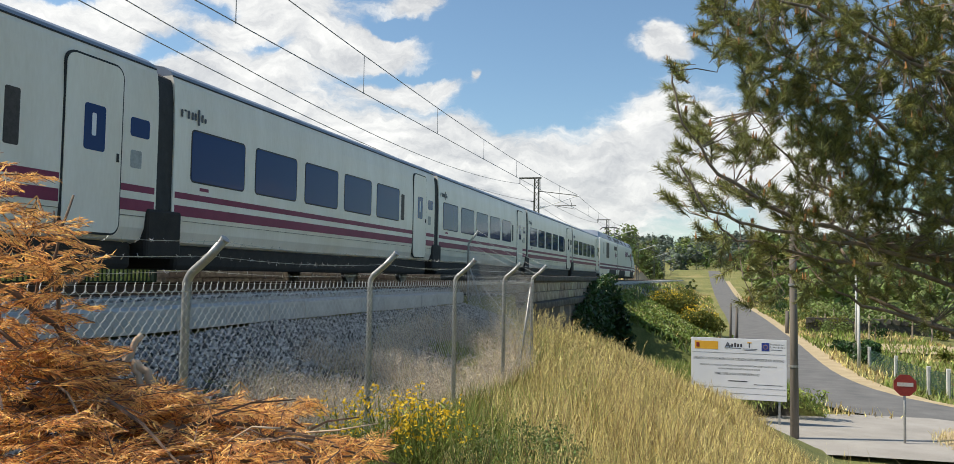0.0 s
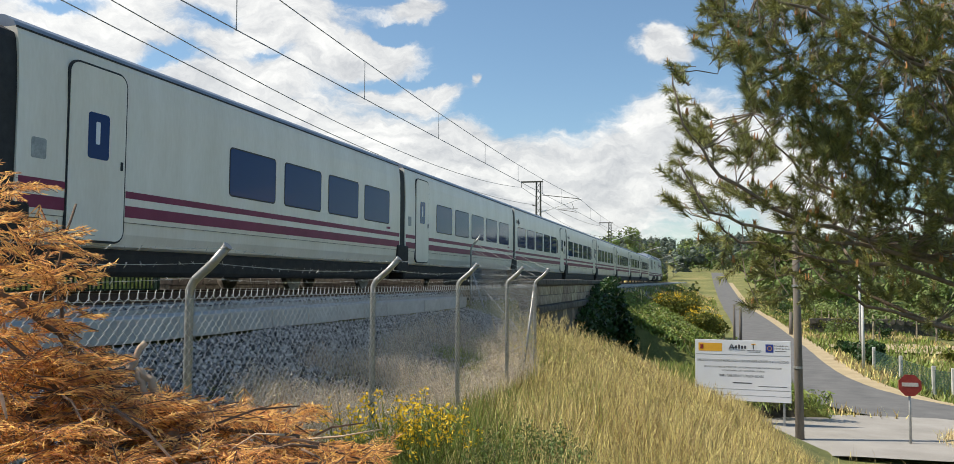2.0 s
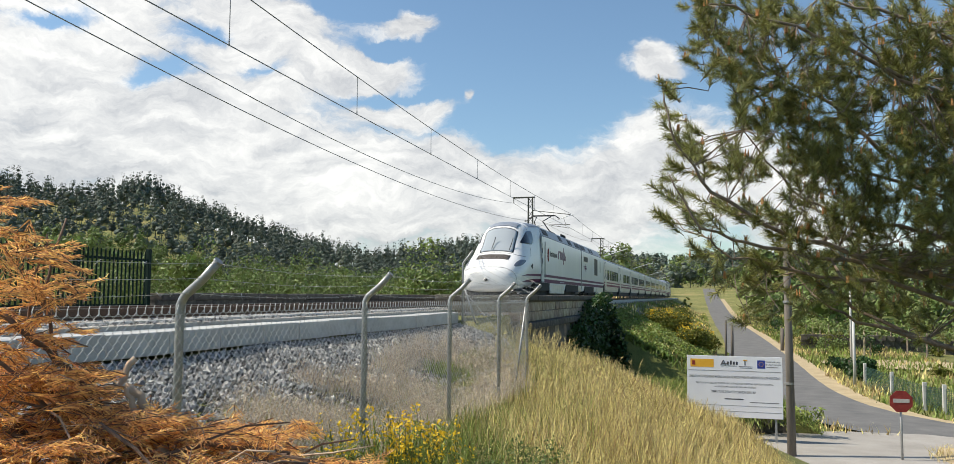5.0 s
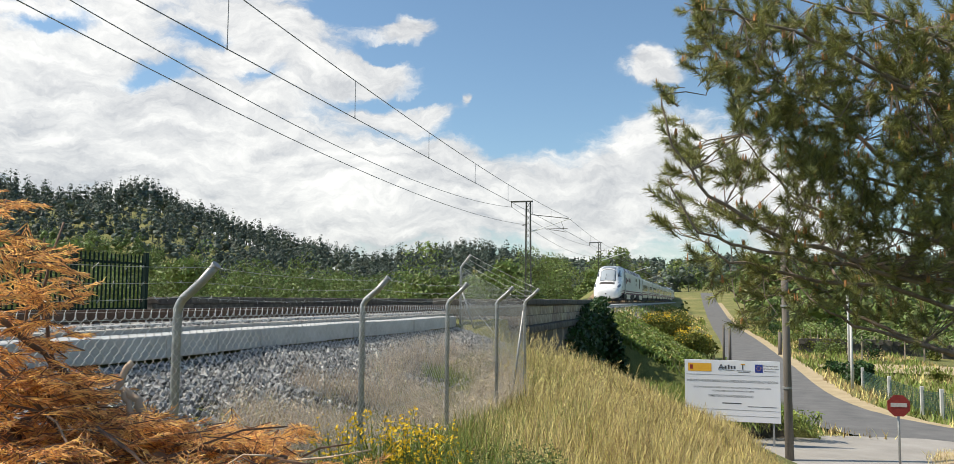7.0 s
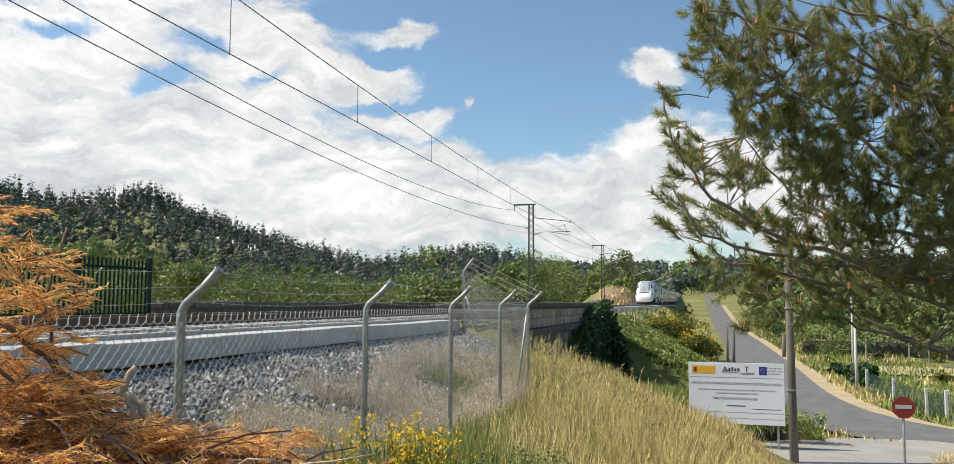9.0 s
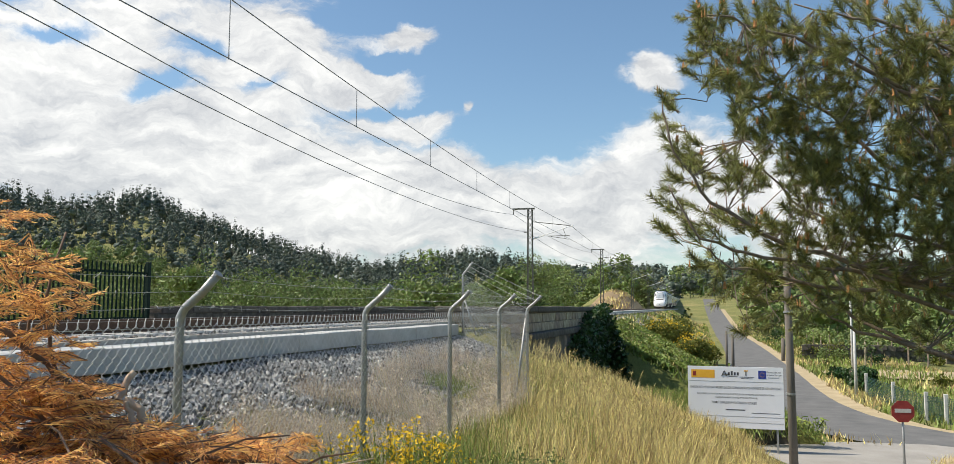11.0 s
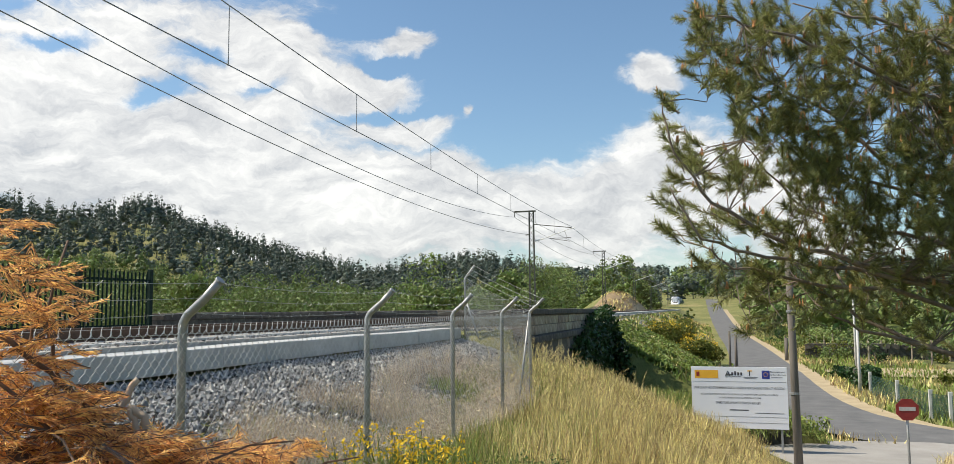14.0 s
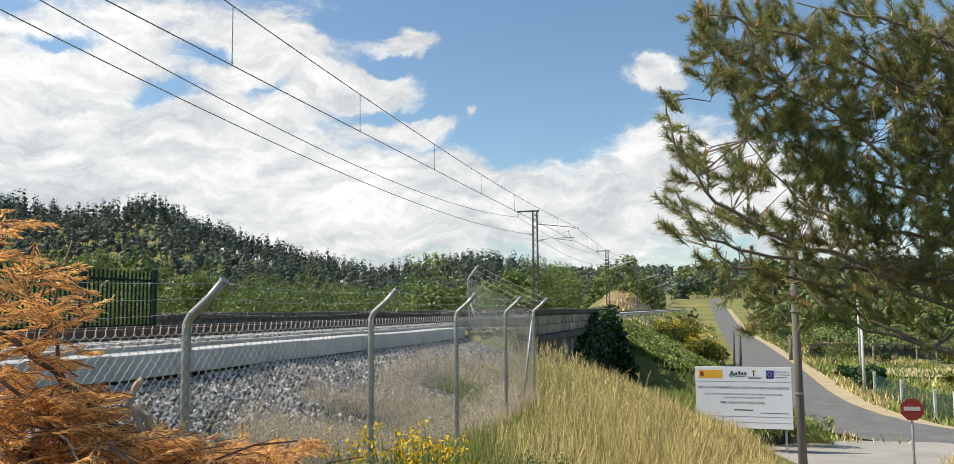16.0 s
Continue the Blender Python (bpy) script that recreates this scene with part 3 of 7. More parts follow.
def build_palisade():
    th = empty("palisade_fence", pose(-13.0, 17.14, 0), "dark green steel palisade fence across the track", "fence")
    for i in range(5):
        part("post", boxed(-0.05, 0.05, -0.055 - 2.36 * i, 0.055 - 2.36 * i, -1.5, 1.3, bevel=0.01), M["green_steel"], th)
    for z in (1.02, -0.05):
        part("rail_bar", boxed(-0.02, 0.02, -9.5, 0, z - 0.028, z + 0.028), M["green_steel"], th)
    bm = bmesh.new()
    vs = [bm.verts.new(p) for p in ((0.0, -0.033, -1.2), (0.016, 0, -1.2), (0.0, 0.033, -1.2), (0.0, -0.033, 1.18), (0.016, 0, 1.18), (0.0, 0.033, 1.18), (0.008, 0, 1.26), (-0.008, 0.0, -1.2), (-0.008, 0, 1.18))]
    for q in ((0, 1, 4, 3), (1, 2, 5, 4), (3, 4, 6), (4, 5, 6), (2, 7, 8, 5), (7, 0, 3, 8), (5, 8, 6), (8, 3, 6)):
        bm.faces.new([vs[i] for i in q])
    me = bpy.data.meshes.new("pale")
    bm.to_mesh(me)
    bm.free()
    me.materials.append(M["green_steel"])
    y = -0.16
    while y > -9.4:
        ob = part("pale", me, None, th)
        ob.location = (0.03, y, 0.0)
        y -= 0.137


build_palisade()

# ---------------------------------------------------------------- catenary
MASTS = [-4.0, 60.6, 106, 153, 199, 245, 290, 335, 380]


def build_mast_at():
    th = empty("catenary_mast", pose(-12.5, MASTS[1], 0), "dark lattice steel catenary mast beside the track", "catenary mast", "catenary masts")
    s = Soup()
    h = 7.65
    corners = [(-0.21, -0.17), (0.21, -0.17), (0.21, 0.17), (-0.21, 0.17)]

    def at(c, z):
        k = 1 - 0.25 * z / h
        return (c[0] * k, c[1] * k, z)
    for c in corners:
        s.tube([at(c, -1.0), at(c, h)], 0.038, sides=4)
    n = 16
    for i in range(n):
        z0, z1 = h * i / n, h * (i + 1) / n
        for k in range(4):
            a, b = corners[k], corners[(k + 1) % 4]
            if i % 2:
                a, b = b, a
            s.tube([at(a, z0), at(b, z1)], 0.020, sides=4)
    part("lattice", s.mesh("lattice", M["mast"]), None, th)
    part("crossbar", boxed(-1.35, 0.35, -0.06, 0.06, h - 0.05, h + 0.06), M["mast"], th)
    s = Soup()
    s.tube([(-1.3, 0, h - 0.05), (-1.3, 0, h - 0.42)], 0.03)
    part("hanger", s.mesh("hanger", M["mast"]), None, th)
    s = Soup()
    s.tube([(-0.15, 0, 5.9), (-0.45, 0, 5.85)], 0.04)
    part("wire_bracket", s.mesh("wire_bracket", M["mast"]), None, th)
    s = Soup()
    s.tube([(0.2, 0, 6.65), (3.2, 0, 6.28)], 0.03)
    s.tube([(1.4, 0, 5.55), (3.0, 0, 5.55)], 0.025)
    s.tube([(1.6, 0, 5.5), (2.6, 0, 5.35), (2.9, 0, 5.28)], 0.02)
    s.tube([(2.5, 0, 6.1), (2.7, 0, 5.55)], 0.018)
    part("cantilever", s.mesh("cantilever", M["mast"]), None, th)
    s = Soup()
    s.tube([(0.2, 0, 5.35), (0.9, 0, 5.55)], 0.06)
    s.tube([(0.9, 0, 5.55), (3.0, 0, 6.25)], 0.035)
    s.tube([(3.0, 0, 6.25), (3.3, 0, 6.30)], 0.05)
    part("insulator_strut", s.mesh("insulator_strut", M["insul"]), None, th, "pale insulated cantilever strut")
    part("foundation", boxed(-0.4, 0.4, -0.4, 0.4, -1.2, -0.15, bevel=0.03), M["concrete"], th)
    for y in [MASTS[0]] + MASTS[2:]:
        copy_thing(th, pose(-12.5, y, 0))


build_mast_at()


def span(y0, y1, x0, x1, z0, z1, sag, n=26):
    return [(x0 + (x1 - x0) * t, y0 + (y1 - y0) * t, z0 + (z1 - z0) * t - 4 * sag * t * (1 - t)) for t in (i / n for i in range(n + 1))]


def build_wires():
    for a, b in zip(MASTS, MASTS[1:]):
        mids = Soup()
        first = a < 0
        sag = 0.78 if first else 0.45
        ms = span(a, b, -9.5, -9.5, 7.74 if first else 6.4, 6.4, sag)
        mids.tube(ms, 0.013 if first else 0.015, sides=4)
        th = empty("overhead_line", pose(0, 0, 0), "overhead contact line with messenger wire and droppers", "overhead wire", "overhead lines", "structure")
        part("messenger_wire", mids.mesh("messenger_wire", M["cable"]), None, th)
        c = Soup()
        ct = span(a, b, -9.5, -9.5, 5.55 if first else 5.3, 5.3, 0.07)
        c.tube(ct, 0.013 if first else 0.015, sides=4)
        part("contact_wire", c.mesh("contact_wire", M["cable"]), None, th)
        ys = [8.3, 14.85, 21.45, 28.1, 34.5, 40.9, 47.2, 53.5] if first else [a + (b - a) * k / 7 for k in range(1, 7)]
        for y in ys:
            t = (y - a) / (b - a)
            z1 = lerp(t, [0, 1], [7.74 if first else 6.4, 6.4]) - 4 * sag * t * (1 - t)
            z0 = lerp(t, [0, 1], [5.55 if first else 5.3, 5.3]) - 4 * 0.07 * t * (1 - t)
            d = Soup()
            d.tube([(-9.5, y, z1), (-9.5, y, z0)], 0.010, sides=4)
            d.tube([(-9.5, y, z0 + 0.08), (-9.5, y, z0 - 0.02)], 0.016, sides=5)
            part("dropper", d.mesh("dropper", M["cable"]), None, th)
        f = Soup()
        f.tube(span(a, b, -13.8, -13.8, 9.14 if first else 7.25, 7.25, 1.93 if first else 0.5), 0.015 if first else 0.016, sides=4)
        part("feeder_wire", f.mesh("feeder_wire", M["cable"]), None, th)
        g = Soup()
        g.tube(span(a, b, -12.75, -12.75, 7.49 if first else 5.9, 5.9, 1.46 if first else 0.7), 0.014 if first else 0.015, sides=4)
        part("earth_wire", g.mesh("earth_wire", M["cable"]), None, th)


build_wires()

# ---------------------------------------------------------------- chain link fence
POSTS = [-2.2, 1.2, 4.12, 6.8, 9.35, 11.79, 13.78]
FX, FTOP = -2.9, 0.17


def fence_post(x, y, top, base, lean=0.0, arm=(0.24, 0.0, 0.25), name="fence_post", r=0.026):
    th = empty(name, pose(x, y, 0), "galvanised steel fence post with a bent top arm", "fence post", "chain link fence posts")
    s = Soup()
    a = Vector(arm)
    p0 = Vector((0, 0, top))
    bend = [p0 + a * t * 0.28 * 0.5 + Vector((0, 0, 0.05 * t * (1 - t * 0.5))) for t in (0.3, 0.7, 1.0)]
    s.tube([(-lean, 0, base), (0, 0, top - 0.06), tuple(p0)] + bend + [p0 + a * 0.6, p0 + a], r, sides=10)
    part("tube", s.mesh("tube", M["galv"], True), None, th)
    c = Soup()
    c.tube([p0 + a * 0.985, p0 + a * 1.02], r * 1.12, sides=10)
    part("end_cap", c.mesh("end_cap", M["galv"]), None, th)
    return th


def chain_mesh(p, q, z0, z1, pitch=0.035, r=0.0015):
    """Woven wires between two plan points: each wire zigzags upwards."""
    p, q = Vector((*p, 0)), Vector((*q, 0))
    d = q - p
    n = int(d.length / pitch)
    d.normalize()
    side = Vector((d.y, -d.x, 0))
    s = Soup()
    rows = int((z1 - z0) / pitch)
    for i in range(n + 1):
        base = len(s.v)
        for k in range(rows + 1):
            o = pitch * 0.54 * (1 if (k + i) % 2 else -1)
            c = p + d * (i * pitch + o * 0.98) + Vector((0, 0, z0 + k * pitch))
            c += side * (0.004 * (1 if (k + i) % 2 else -1) + 0.02 * noise.noise((c.y * 0.8, c.z, c.x)))
            for a in range(3):
                an = 2.094 * a
                s.v.append(c + side * math.cos(an) * r + d * math.sin(an) * r)
        for k in range(rows):
            for a in range(3):
                b0, b1 = base + k * 3 + a, base + k * 3 + (a + 1) % 3
                s.f.append((b0, b1, b1 + 3, b0 + 3))
    for i in range(n + 1):
        if (i + rows) % 2:
            c = p + d * ((i + 0.5) * pitch) + Vector((0, 0, z1))
            s.tube([c - Vector((0, 0, 0.015)), c + d * 0.003 + Vector((0, 0, 0.012))], 0.0042, 0.0034, sides=5)
            s.tube([c + Vector((0, 0, 0.01)), c + d * 0.010 + Vector((0, 0, 0.034))], 0.0022, 0.0016, sides=4)
    return s


def build_fence():
    for y in POSTS:
        fence_post(FX, y, FTOP, -1.95)
    for i in range(len(POSTS) - 1):
        th = empty("chain_link_fence", pose(0, 0, 0), "galvanised chain link fence mesh with barbed wire above", "chain link fence", "chain link fence panels")
        m = chain_mesh((FX + 0.03, POSTS[i]), (FX + 0.03, POSTS[i + 1]), -1.75, FTOP - 0.03, r=0.0016 if i < 4 else 0.0012)
        tagged(part("woven_mesh", m.mesh("woven_mesh", M["wire"]), None, th), kind="stuff")
        for z in (FTOP - 0.05, -0.8):
            s = Soup()
            s.tube([(FX + 0.03, POSTS[i], z), (FX + 0.03, POSTS[i + 1], z)], 0.002, sides=4)
            part("tension_wire", s.mesh("tension_wire", M["wire"]), None, th)
        barbs(th, [((FX + 0.24 * k, POSTS[i], FTOP + 0.25 * k), (FX + 0.24 * k, POSTS[i + 1], FTOP + 0.25 * k)) for k in (0.28, 0.62, 0.95)], 0.03)
    # the fence turns at the last post and climbs to the bridge parapet
    fence_post(-6.6, 22.5, 1.12, -0.6, arm=(0.28, 0.0, 0.38), r=0.03)
    br = empty("fence_brace", pose(-6.6, 22.5, 0), "galvanised slanting fence brace", "fence brace")
    s = Soup()
    s.tube([(0.02, 0, 0.55), (0.42, -0.1, -0.55)], 0.024, sides=8)
    part("tube", s.mesh("tube", M["galv"], True), None, br)
    br = empty("fence_brace", pose(FX, 13.78, 0), "galvanised slanting fence brace", "fence brace")
    s = Soup()
    s.tube([(-0.02, 0, 0.05), (-0.28, 0.1, -1.75)], 0.02, sides=8)
    part("tube", s.mesh("tube", M["galv"], True), None, br)
    th = empty("chain_link_fence", pose(0, 0, 0), "chain link fence climbing to the bridge parapet", "chain link fence", "chain link fence panels")
    a, b = Vector((FX, 13.78, FTOP)), Vector((-6.6, 22.5, 1.12))
    s = Soup()
    d = (b - a)
    for i in range(int(d.length / 0.042)):
        t = i * 0.042 / d.length
        top = a + d * t
        base = len(s.v)
        bot = -1.8 + 1.25 * t
        rows = int((top.z - bot) / 0.042)
        flat = Vector((d.x, d.y, 0)).normalized()
        sd = Vector((flat.y, -flat.x, 0))
        for k in range(rows + 1):
            c = Vector((top.x, top.y, top.z - k * 0.042)) + flat * 0.022 * (1 if (k + i) % 2 else -1)
            for q in range(3):
                s.v.append(c + sd * math.cos(2.094 * q) * 0.0010 + flat * math.sin(2.094 * q) * 0.0010)
        for k in range(rows):
            for q in range(3):
                b0, b1 = base + k * 3 + q, base + k * 3 + (q + 1) % 3
                s.f.append((b0, b1, b1 + 3, b0 + 3))
    tagged(part("woven_mesh", s.mesh("woven_mesh", M["wire"]), None, th), kind="stuff")
    ar0, ar1 = Vector((0.24, 0, 0.25)), Vector((0.28, 0, 0.38))
    barbs(th, [(a + ar0 * k, b + ar1 * k) for k in (0.1, 0.4, 0.7, 1.0)], 0.02)
    s = Soup()
    s.tube([b + Vector((0, 0, -0.7)), a + Vector((-0.1, 0, -1.0))], 0.004, sides=4)
    part("stay_wire", s.mesh("stay_wire", M["wire"]), None, th)


def barbs(th, lines, sag):
    rnd = random.Random(len(bpy.data.objects))
    for p, q in lines:
        p, q = Vector(p), Vector(q)
        s = Soup()
        n = 14
        pts = [p.lerp(q, i / n) - Vector((0, 0, 4 * sag * (i / n) * (1 - i / n))) for i in range(n + 1)]
        s.tube(pts, 0.0016, sides=4)
        k = 0.1
        ln = (q - p).length
        while k < ln:
            c = p.lerp(q, k / ln) - Vector((0, 0, 4 * sag * (k / ln) * (1 - k / ln)))
            for _ in range(3):
                o = Vector((rnd.uniform(-1, 1), rnd.uniform(-1, 1), rnd.uniform(-1, 1))).normalized() * 0.02
                s.needle(c - o, c + o, 0.003, rnd)
            k += 0.11
        part("barbed_wire", s.mesh("barbed_wire", M["wire"]), None, th)


build_fence()

# ---------------------------------------------------------------- sign, pole, road signs


def bar(th, name, x0, x1, z0, z1, material, y=-0.022):
    return part(name, boxed(x0, x1, y, y + 0.006, z0, z1), material, th)


def words(th, text, x, z, height, width, y=-0.021):
    cu = bpy.data.curves.new("line", "FONT")
    cu.body, cu.size, cu.align_x, cu.align_y = text, height * 1.35, "CENTER", "CENTER"
    cu.offset = height * 0.004
    ob = bpy.data.objects.new("line", cu)
    scene.collection.objects.link(ob)
    me = bpy.data.meshes.new_from_object(ob.evaluated_get(bpy.context.evaluated_depsgraph_get()))
    scene.collection.objects.unlink(ob)
    bpy.data.objects.remove(ob)
    xs = [v.co.x for v in me.vertices]
    k = width / (max(xs) - min(xs))
    for v in me.vertices:
        v.co = Vector((v.co.x * k, 0, v.co.y))
    me.materials.clear()
    me.materials.append(M["ink"])
    p = part("text_line", me, None, th)
    p.location = (x, y, z)
    return tagged(p, kind="stuff")


def build_board():
    th = empty("works_sign", pose(-0.50, 26.0, -4.2, 0, 0, -2), "white railway works board with printed text on two thin legs", "sign board")
    part("panel", boxed(0, 2.72, -0.018, 0.018, 0.88, 2.68, bevel=0.006), M["board"], th)
    for x in (0.22, 2.52):
        part("leg", boxed(x - 0.03, x + 0.03, 0.02, 0.07, -0.4, 2.5), M["galv"], th, "thin steel leg")
    bar(th, "crest_box", 0.10, 0.78, 2.34, 2.58, M["yellow"])
    bar(th, "crest_mark", 0.15, 0.24, 2.40, 2.53, M["red"], -0.026)
    # triangular mark, ribbon mark and blue panel, with print bars
    s = Soup()
    for k, (a, b) in enumerate((((0.98, 2.40), (1.06, 2.56)), ((1.06, 2.56), (1.12, 2.40)), ((1.00, 2.46), (1.16, 2.46)))):
        s.tube([(a[0], -0.024, a[1]), (b[0], -0.024, b[1])], 0.014, sides=4)
    part("triangle_mark", s.mesh("triangle_mark", M["ink"]), None, th)
    for i in range(4):
        bar(th, "mark_bar", 1.16 + 0.085 * i, 1.16 + 0.085 * i + 0.055, 2.43, 2.52 + 0.03 * (i == 1), M["ink"])
    bar(th, "print_bar", 1.18, 1.44, 2.385, 2.40, M["ink"])
    bar(th, "ribbon_mark", 1.66, 1.69, 2.42, 2.58, M["ink"])
    bar(th, "ribbon_mark", 1.62, 1.74, 2.55, 2.585, M["yellow"])
    for i in range(2):
        bar(th, "print_bar", 1.50 + 0.03 * i, 1.90 - 0.03 * i, 2.375 - 0.04 * i, 2.388 - 0.04 * i, M["ink"])
    bar(th, "flag_box", 2.02, 2.24, 2.34, 2.58, M["blue"])
    for i in range(12):
        a = math.pi * 2 * i / 12
        bar(th, "star", 2.13 + 0.06 * math.cos(a) - 0.008, 2.13 + 0.06 * math.cos(a) + 0.008, 2.46 + 0.06 * math.sin(a) - 0.008, 2.46 + 0.06 * math.sin(a) + 0.008, M["yellow"], -0.026)
    words(th, "Financiado por", 2.46, 2.54, 0.05, 0.40)
    words(th, "la Union Europea", 2.47, 2.46, 0.05, 0.42)
    bar(th, "print_bar", 2.28, 2.60, 2.375, 2.388, M["ink"])
    words(th, "LINEA DE ALTA VELOCIDAD MADRID-GALICIA. CORREDOR NORTE-NOROESTE DE ALTA VELOCIDAD", 1.36, 2.06, 0.075, 2.58)
    words(th, "EJECUCION DE LAS OBRAS DEL PROYECTO DE CONSTRUCCION DE PLATAFORMA DE INTEGRACION URBANA", 1.36, 1.87, 0.05, 2.2)
    words(th, "Y ACONDICIONAMIENTO DE LA RED FERROVIARIA DE OURENSE", 1.38, 1.77, 0.05, 1.2)
    words(th, "TRAMO: TUNEL DE RANTE-CONEXION SEIXALBO", 1.32, 1.62, 0.075, 1.28)
    bar(th, "print_bar", 1.08, 1.62, 1.40, 1.43, M["ink"])
    bar(th, "print_bar", 1.80, 2.60, 1.33, 1.345, M["ink"])
    for z in (2.24, 1.22, 1.05):
        bar(th, "rule_line", 0.03, 2.69, z, z + 0.008, M["rule"])


build_board()


def build_pole():
    th = empty("utility_pole", pose(2.2, 23.9, -4.3), "slender weathered utility pole with a street lamp", "utility pole")
    s = Soup()
    s.tube([(0.05, 0, -0.8), (0.03, 0, 3), (0, 0, 6.9)], 0.125, 0.085, sides=12)
    part("shaft", s.mesh("shaft", M["wood_pole"], True), None, th)
    for z in (2.2, 4.4):
        s = Soup()
        s.tube([(0.02, 0, z), (0.02, 0, z + 0.06)], 0.128, sides=12)
        part("band", s.mesh("band", M["galv"]), None, th)
    s = Soup()
    s.tube([(0, 0, 6.6), (-0.1, -0.2, 6.82), (-0.28, -0.5, 6.85)], 0.025, sides=8)
    part("lamp_arm", s.mesh("lamp_arm", M["galv"]), None, th)
    ob = part("lamp_head", boxed(-0.11, 0.11, -0.3, 0.3, -0.05, 0.05, bevel=0.035), M["ceramic"], th, "grey street lamp head")
    ob.matrix_local = pose(-0.38, -0.65, 6.87, -8, 0, -30)


build_pole()


def build_stop_sign():
    th = empty("stop_sign", pose(5.0, 24.2, -4.15, 0, 0, 4), "faded red octagonal stop sign on a grey post", "road sign")
    s = Soup()
    s.tube([(0, 0, -0.3), (0, 0, 1.95)], 0.032, sides=10)
    part("post", s.mesh("post", M["galv"], True), None, th)
    bm = bmesh.new()
    bmesh.ops.create_cone(bm, cap_ends=True, segments=8, radius1=0.30, radius2=0.30, depth=0.02, matrix=pose(0, -0.05, 1.68, 90) @ Matrix.Rotation(math.pi / 8, 4, "Z"))
    part("plate", bm, M["red"], th)
    part("white_bar", boxed(-0.20, 0.20, -0.068, -0.062, 1.65, 1.75), M["faded"], th, "faded pale bar of lettering")


build_stop_sign()


def small_posts():
    for (x, y, h, r) in ((1.55, 63, 2.7, 0.09), (2.0, 63.5, 2.4, 0.11), (6.2, 72, 1.9, 0.16)):
        th = empty("roadside_post", pose(x, y, ground_z(x, y)), "dark weathered wooden roadside post", "post", "roadside posts")
        s = Soup()
        s.tube([(0, 0, -0.3), (0.02, 0, h)], r, r * 0.85, sides=8)
        part("shaft", s.mesh("shaft", M["wood_pole"], True), None, th)


small_posts()
# ---------------------------------------------------------------- the train
TX = -9.54
SPEED = 24.87
TAIL0 = 10.7 - 4.0 * SPEED       # place of the tail's tip at the start


def loft(sections, ys, cap=True):
    """sections: lists of (x, z) for the right half from the bottom up; mirrored into a closed ring."""
    s = Soup()
    n = None
    for y, sec in zip(ys, sections):
        ring = [(x, z) for x, z in sec] + [(-x, z) for x, z in reversed(sec)]
        n = len(ring)
        s.v += [Vector((x, y, z)) for x, z in ring]
    for i in range(len(ys) - 1):
        for k in range(n):
            a, b = i * n + k, i * n + (k + 1) % n
            s.f.append((a, b, b + n, a + n))
    if cap:
        s.f.append(tuple(range(n)))
        s.f.append(tuple(range((len(ys) - 1) * n, len(ys) * n))[::-1])
    return s


COACH = [(1.22, 0.62), (1.38, 0.68), (1.445, 0.85), (1.47, 1.15), (1.47, 2.5), (1.455, 2.95), (1.425, 3.22), (1.39, 3.31)]
COACH_ROOF = [(1.39, 3.312), (1.35, 3.38), (1.22, 3.46), (0.8, 3.54), (0.01, 3.57)]


def side_panel(y0, y1, z0, z1, x, depth, bevel=0.0):
    return boxed(x - depth, x, y0, y1, z0, z1, bevel=bevel)


def rounded(y0, y1, z0, z1, x0, x1, r, n=5):
    """A rounded plate facing sideways."""
    bm = bmesh.new()
    ring = []
    for cy, cz, a0 in ((y1 - r, z1 - r, 0), (y0 + r, z1 - r, 90), (y0 + r, z0 + r, 180), (y1 - r, z0 + r, 270)):
        for k in range(n + 1):
            a = radians(a0 + 90 * k / n)
            ring.append((cy + r * math.cos(a), cz + r * math.sin(a)))
    a = [bm.verts.new((x0, y, z)) for y, z in ring]
    b = [bm.verts.new((x1, y, z)) for y, z in ring]
    bm.faces.new(b)
    bm.faces.new(a[::-1])
    m = len(ring)
    for i in range(m):
        bm.faces.new((a[i], a[(i + 1) % m], b[(i + 1) % m], b[i]))
    bmesh.ops.recalc_face_normals(bm, faces=bm.faces[:])
    return bm


def wheel_mesh(r):
    bm = bmesh.new()
    bmesh.ops.create_cone(bm, cap_ends=True, segments=28, radius1=r, radius2=r, depth=0.12, matrix=pose(0, 0, 0, 0, 90, 0))
    bmesh.ops.create_cone(bm, cap_ends=True, segments=20, radius1=r * 0.72, radius2=r * 0.66, depth=0.16, matrix=pose(0, 0, 0, 0, 90, 0))
    bmesh.ops.create_cone(bm, cap_ends=True, segments=12, radius1=r * 0.22, radius2=r * 0.2, depth=0.26, matrix=pose(0, 0, 0, 0, 90, 0))
    return bm


def mark(th, side, y, z, h, material, flip=1):
    """An operator's mark as a row of plain rounded strokes."""
    w = h * 0.24
    x0, x1 = (1.474, 1.479) if side > 0 else (-1.479, -1.474)
    k = 0
    for dy, z0, z1 in ((0.0, 0, 0.62), (0.30, 0.5, 0.66), (0.62, 0, 0.66), (0.98, 0, 0.62), (1.28, 0, 0.62), (1.60, -0.35, 1.0), (1.95, 0, 0.66), (2.25, 0.0, 0.4)):
        a = y + flip * dy * h * 1.4
        part("mark_stroke", rounded(min(a, a + flip * w), max(a, a + flip * w), z + z0 * h, z + z1 * h, x0, x1, w * 0.42, 3), material, th)


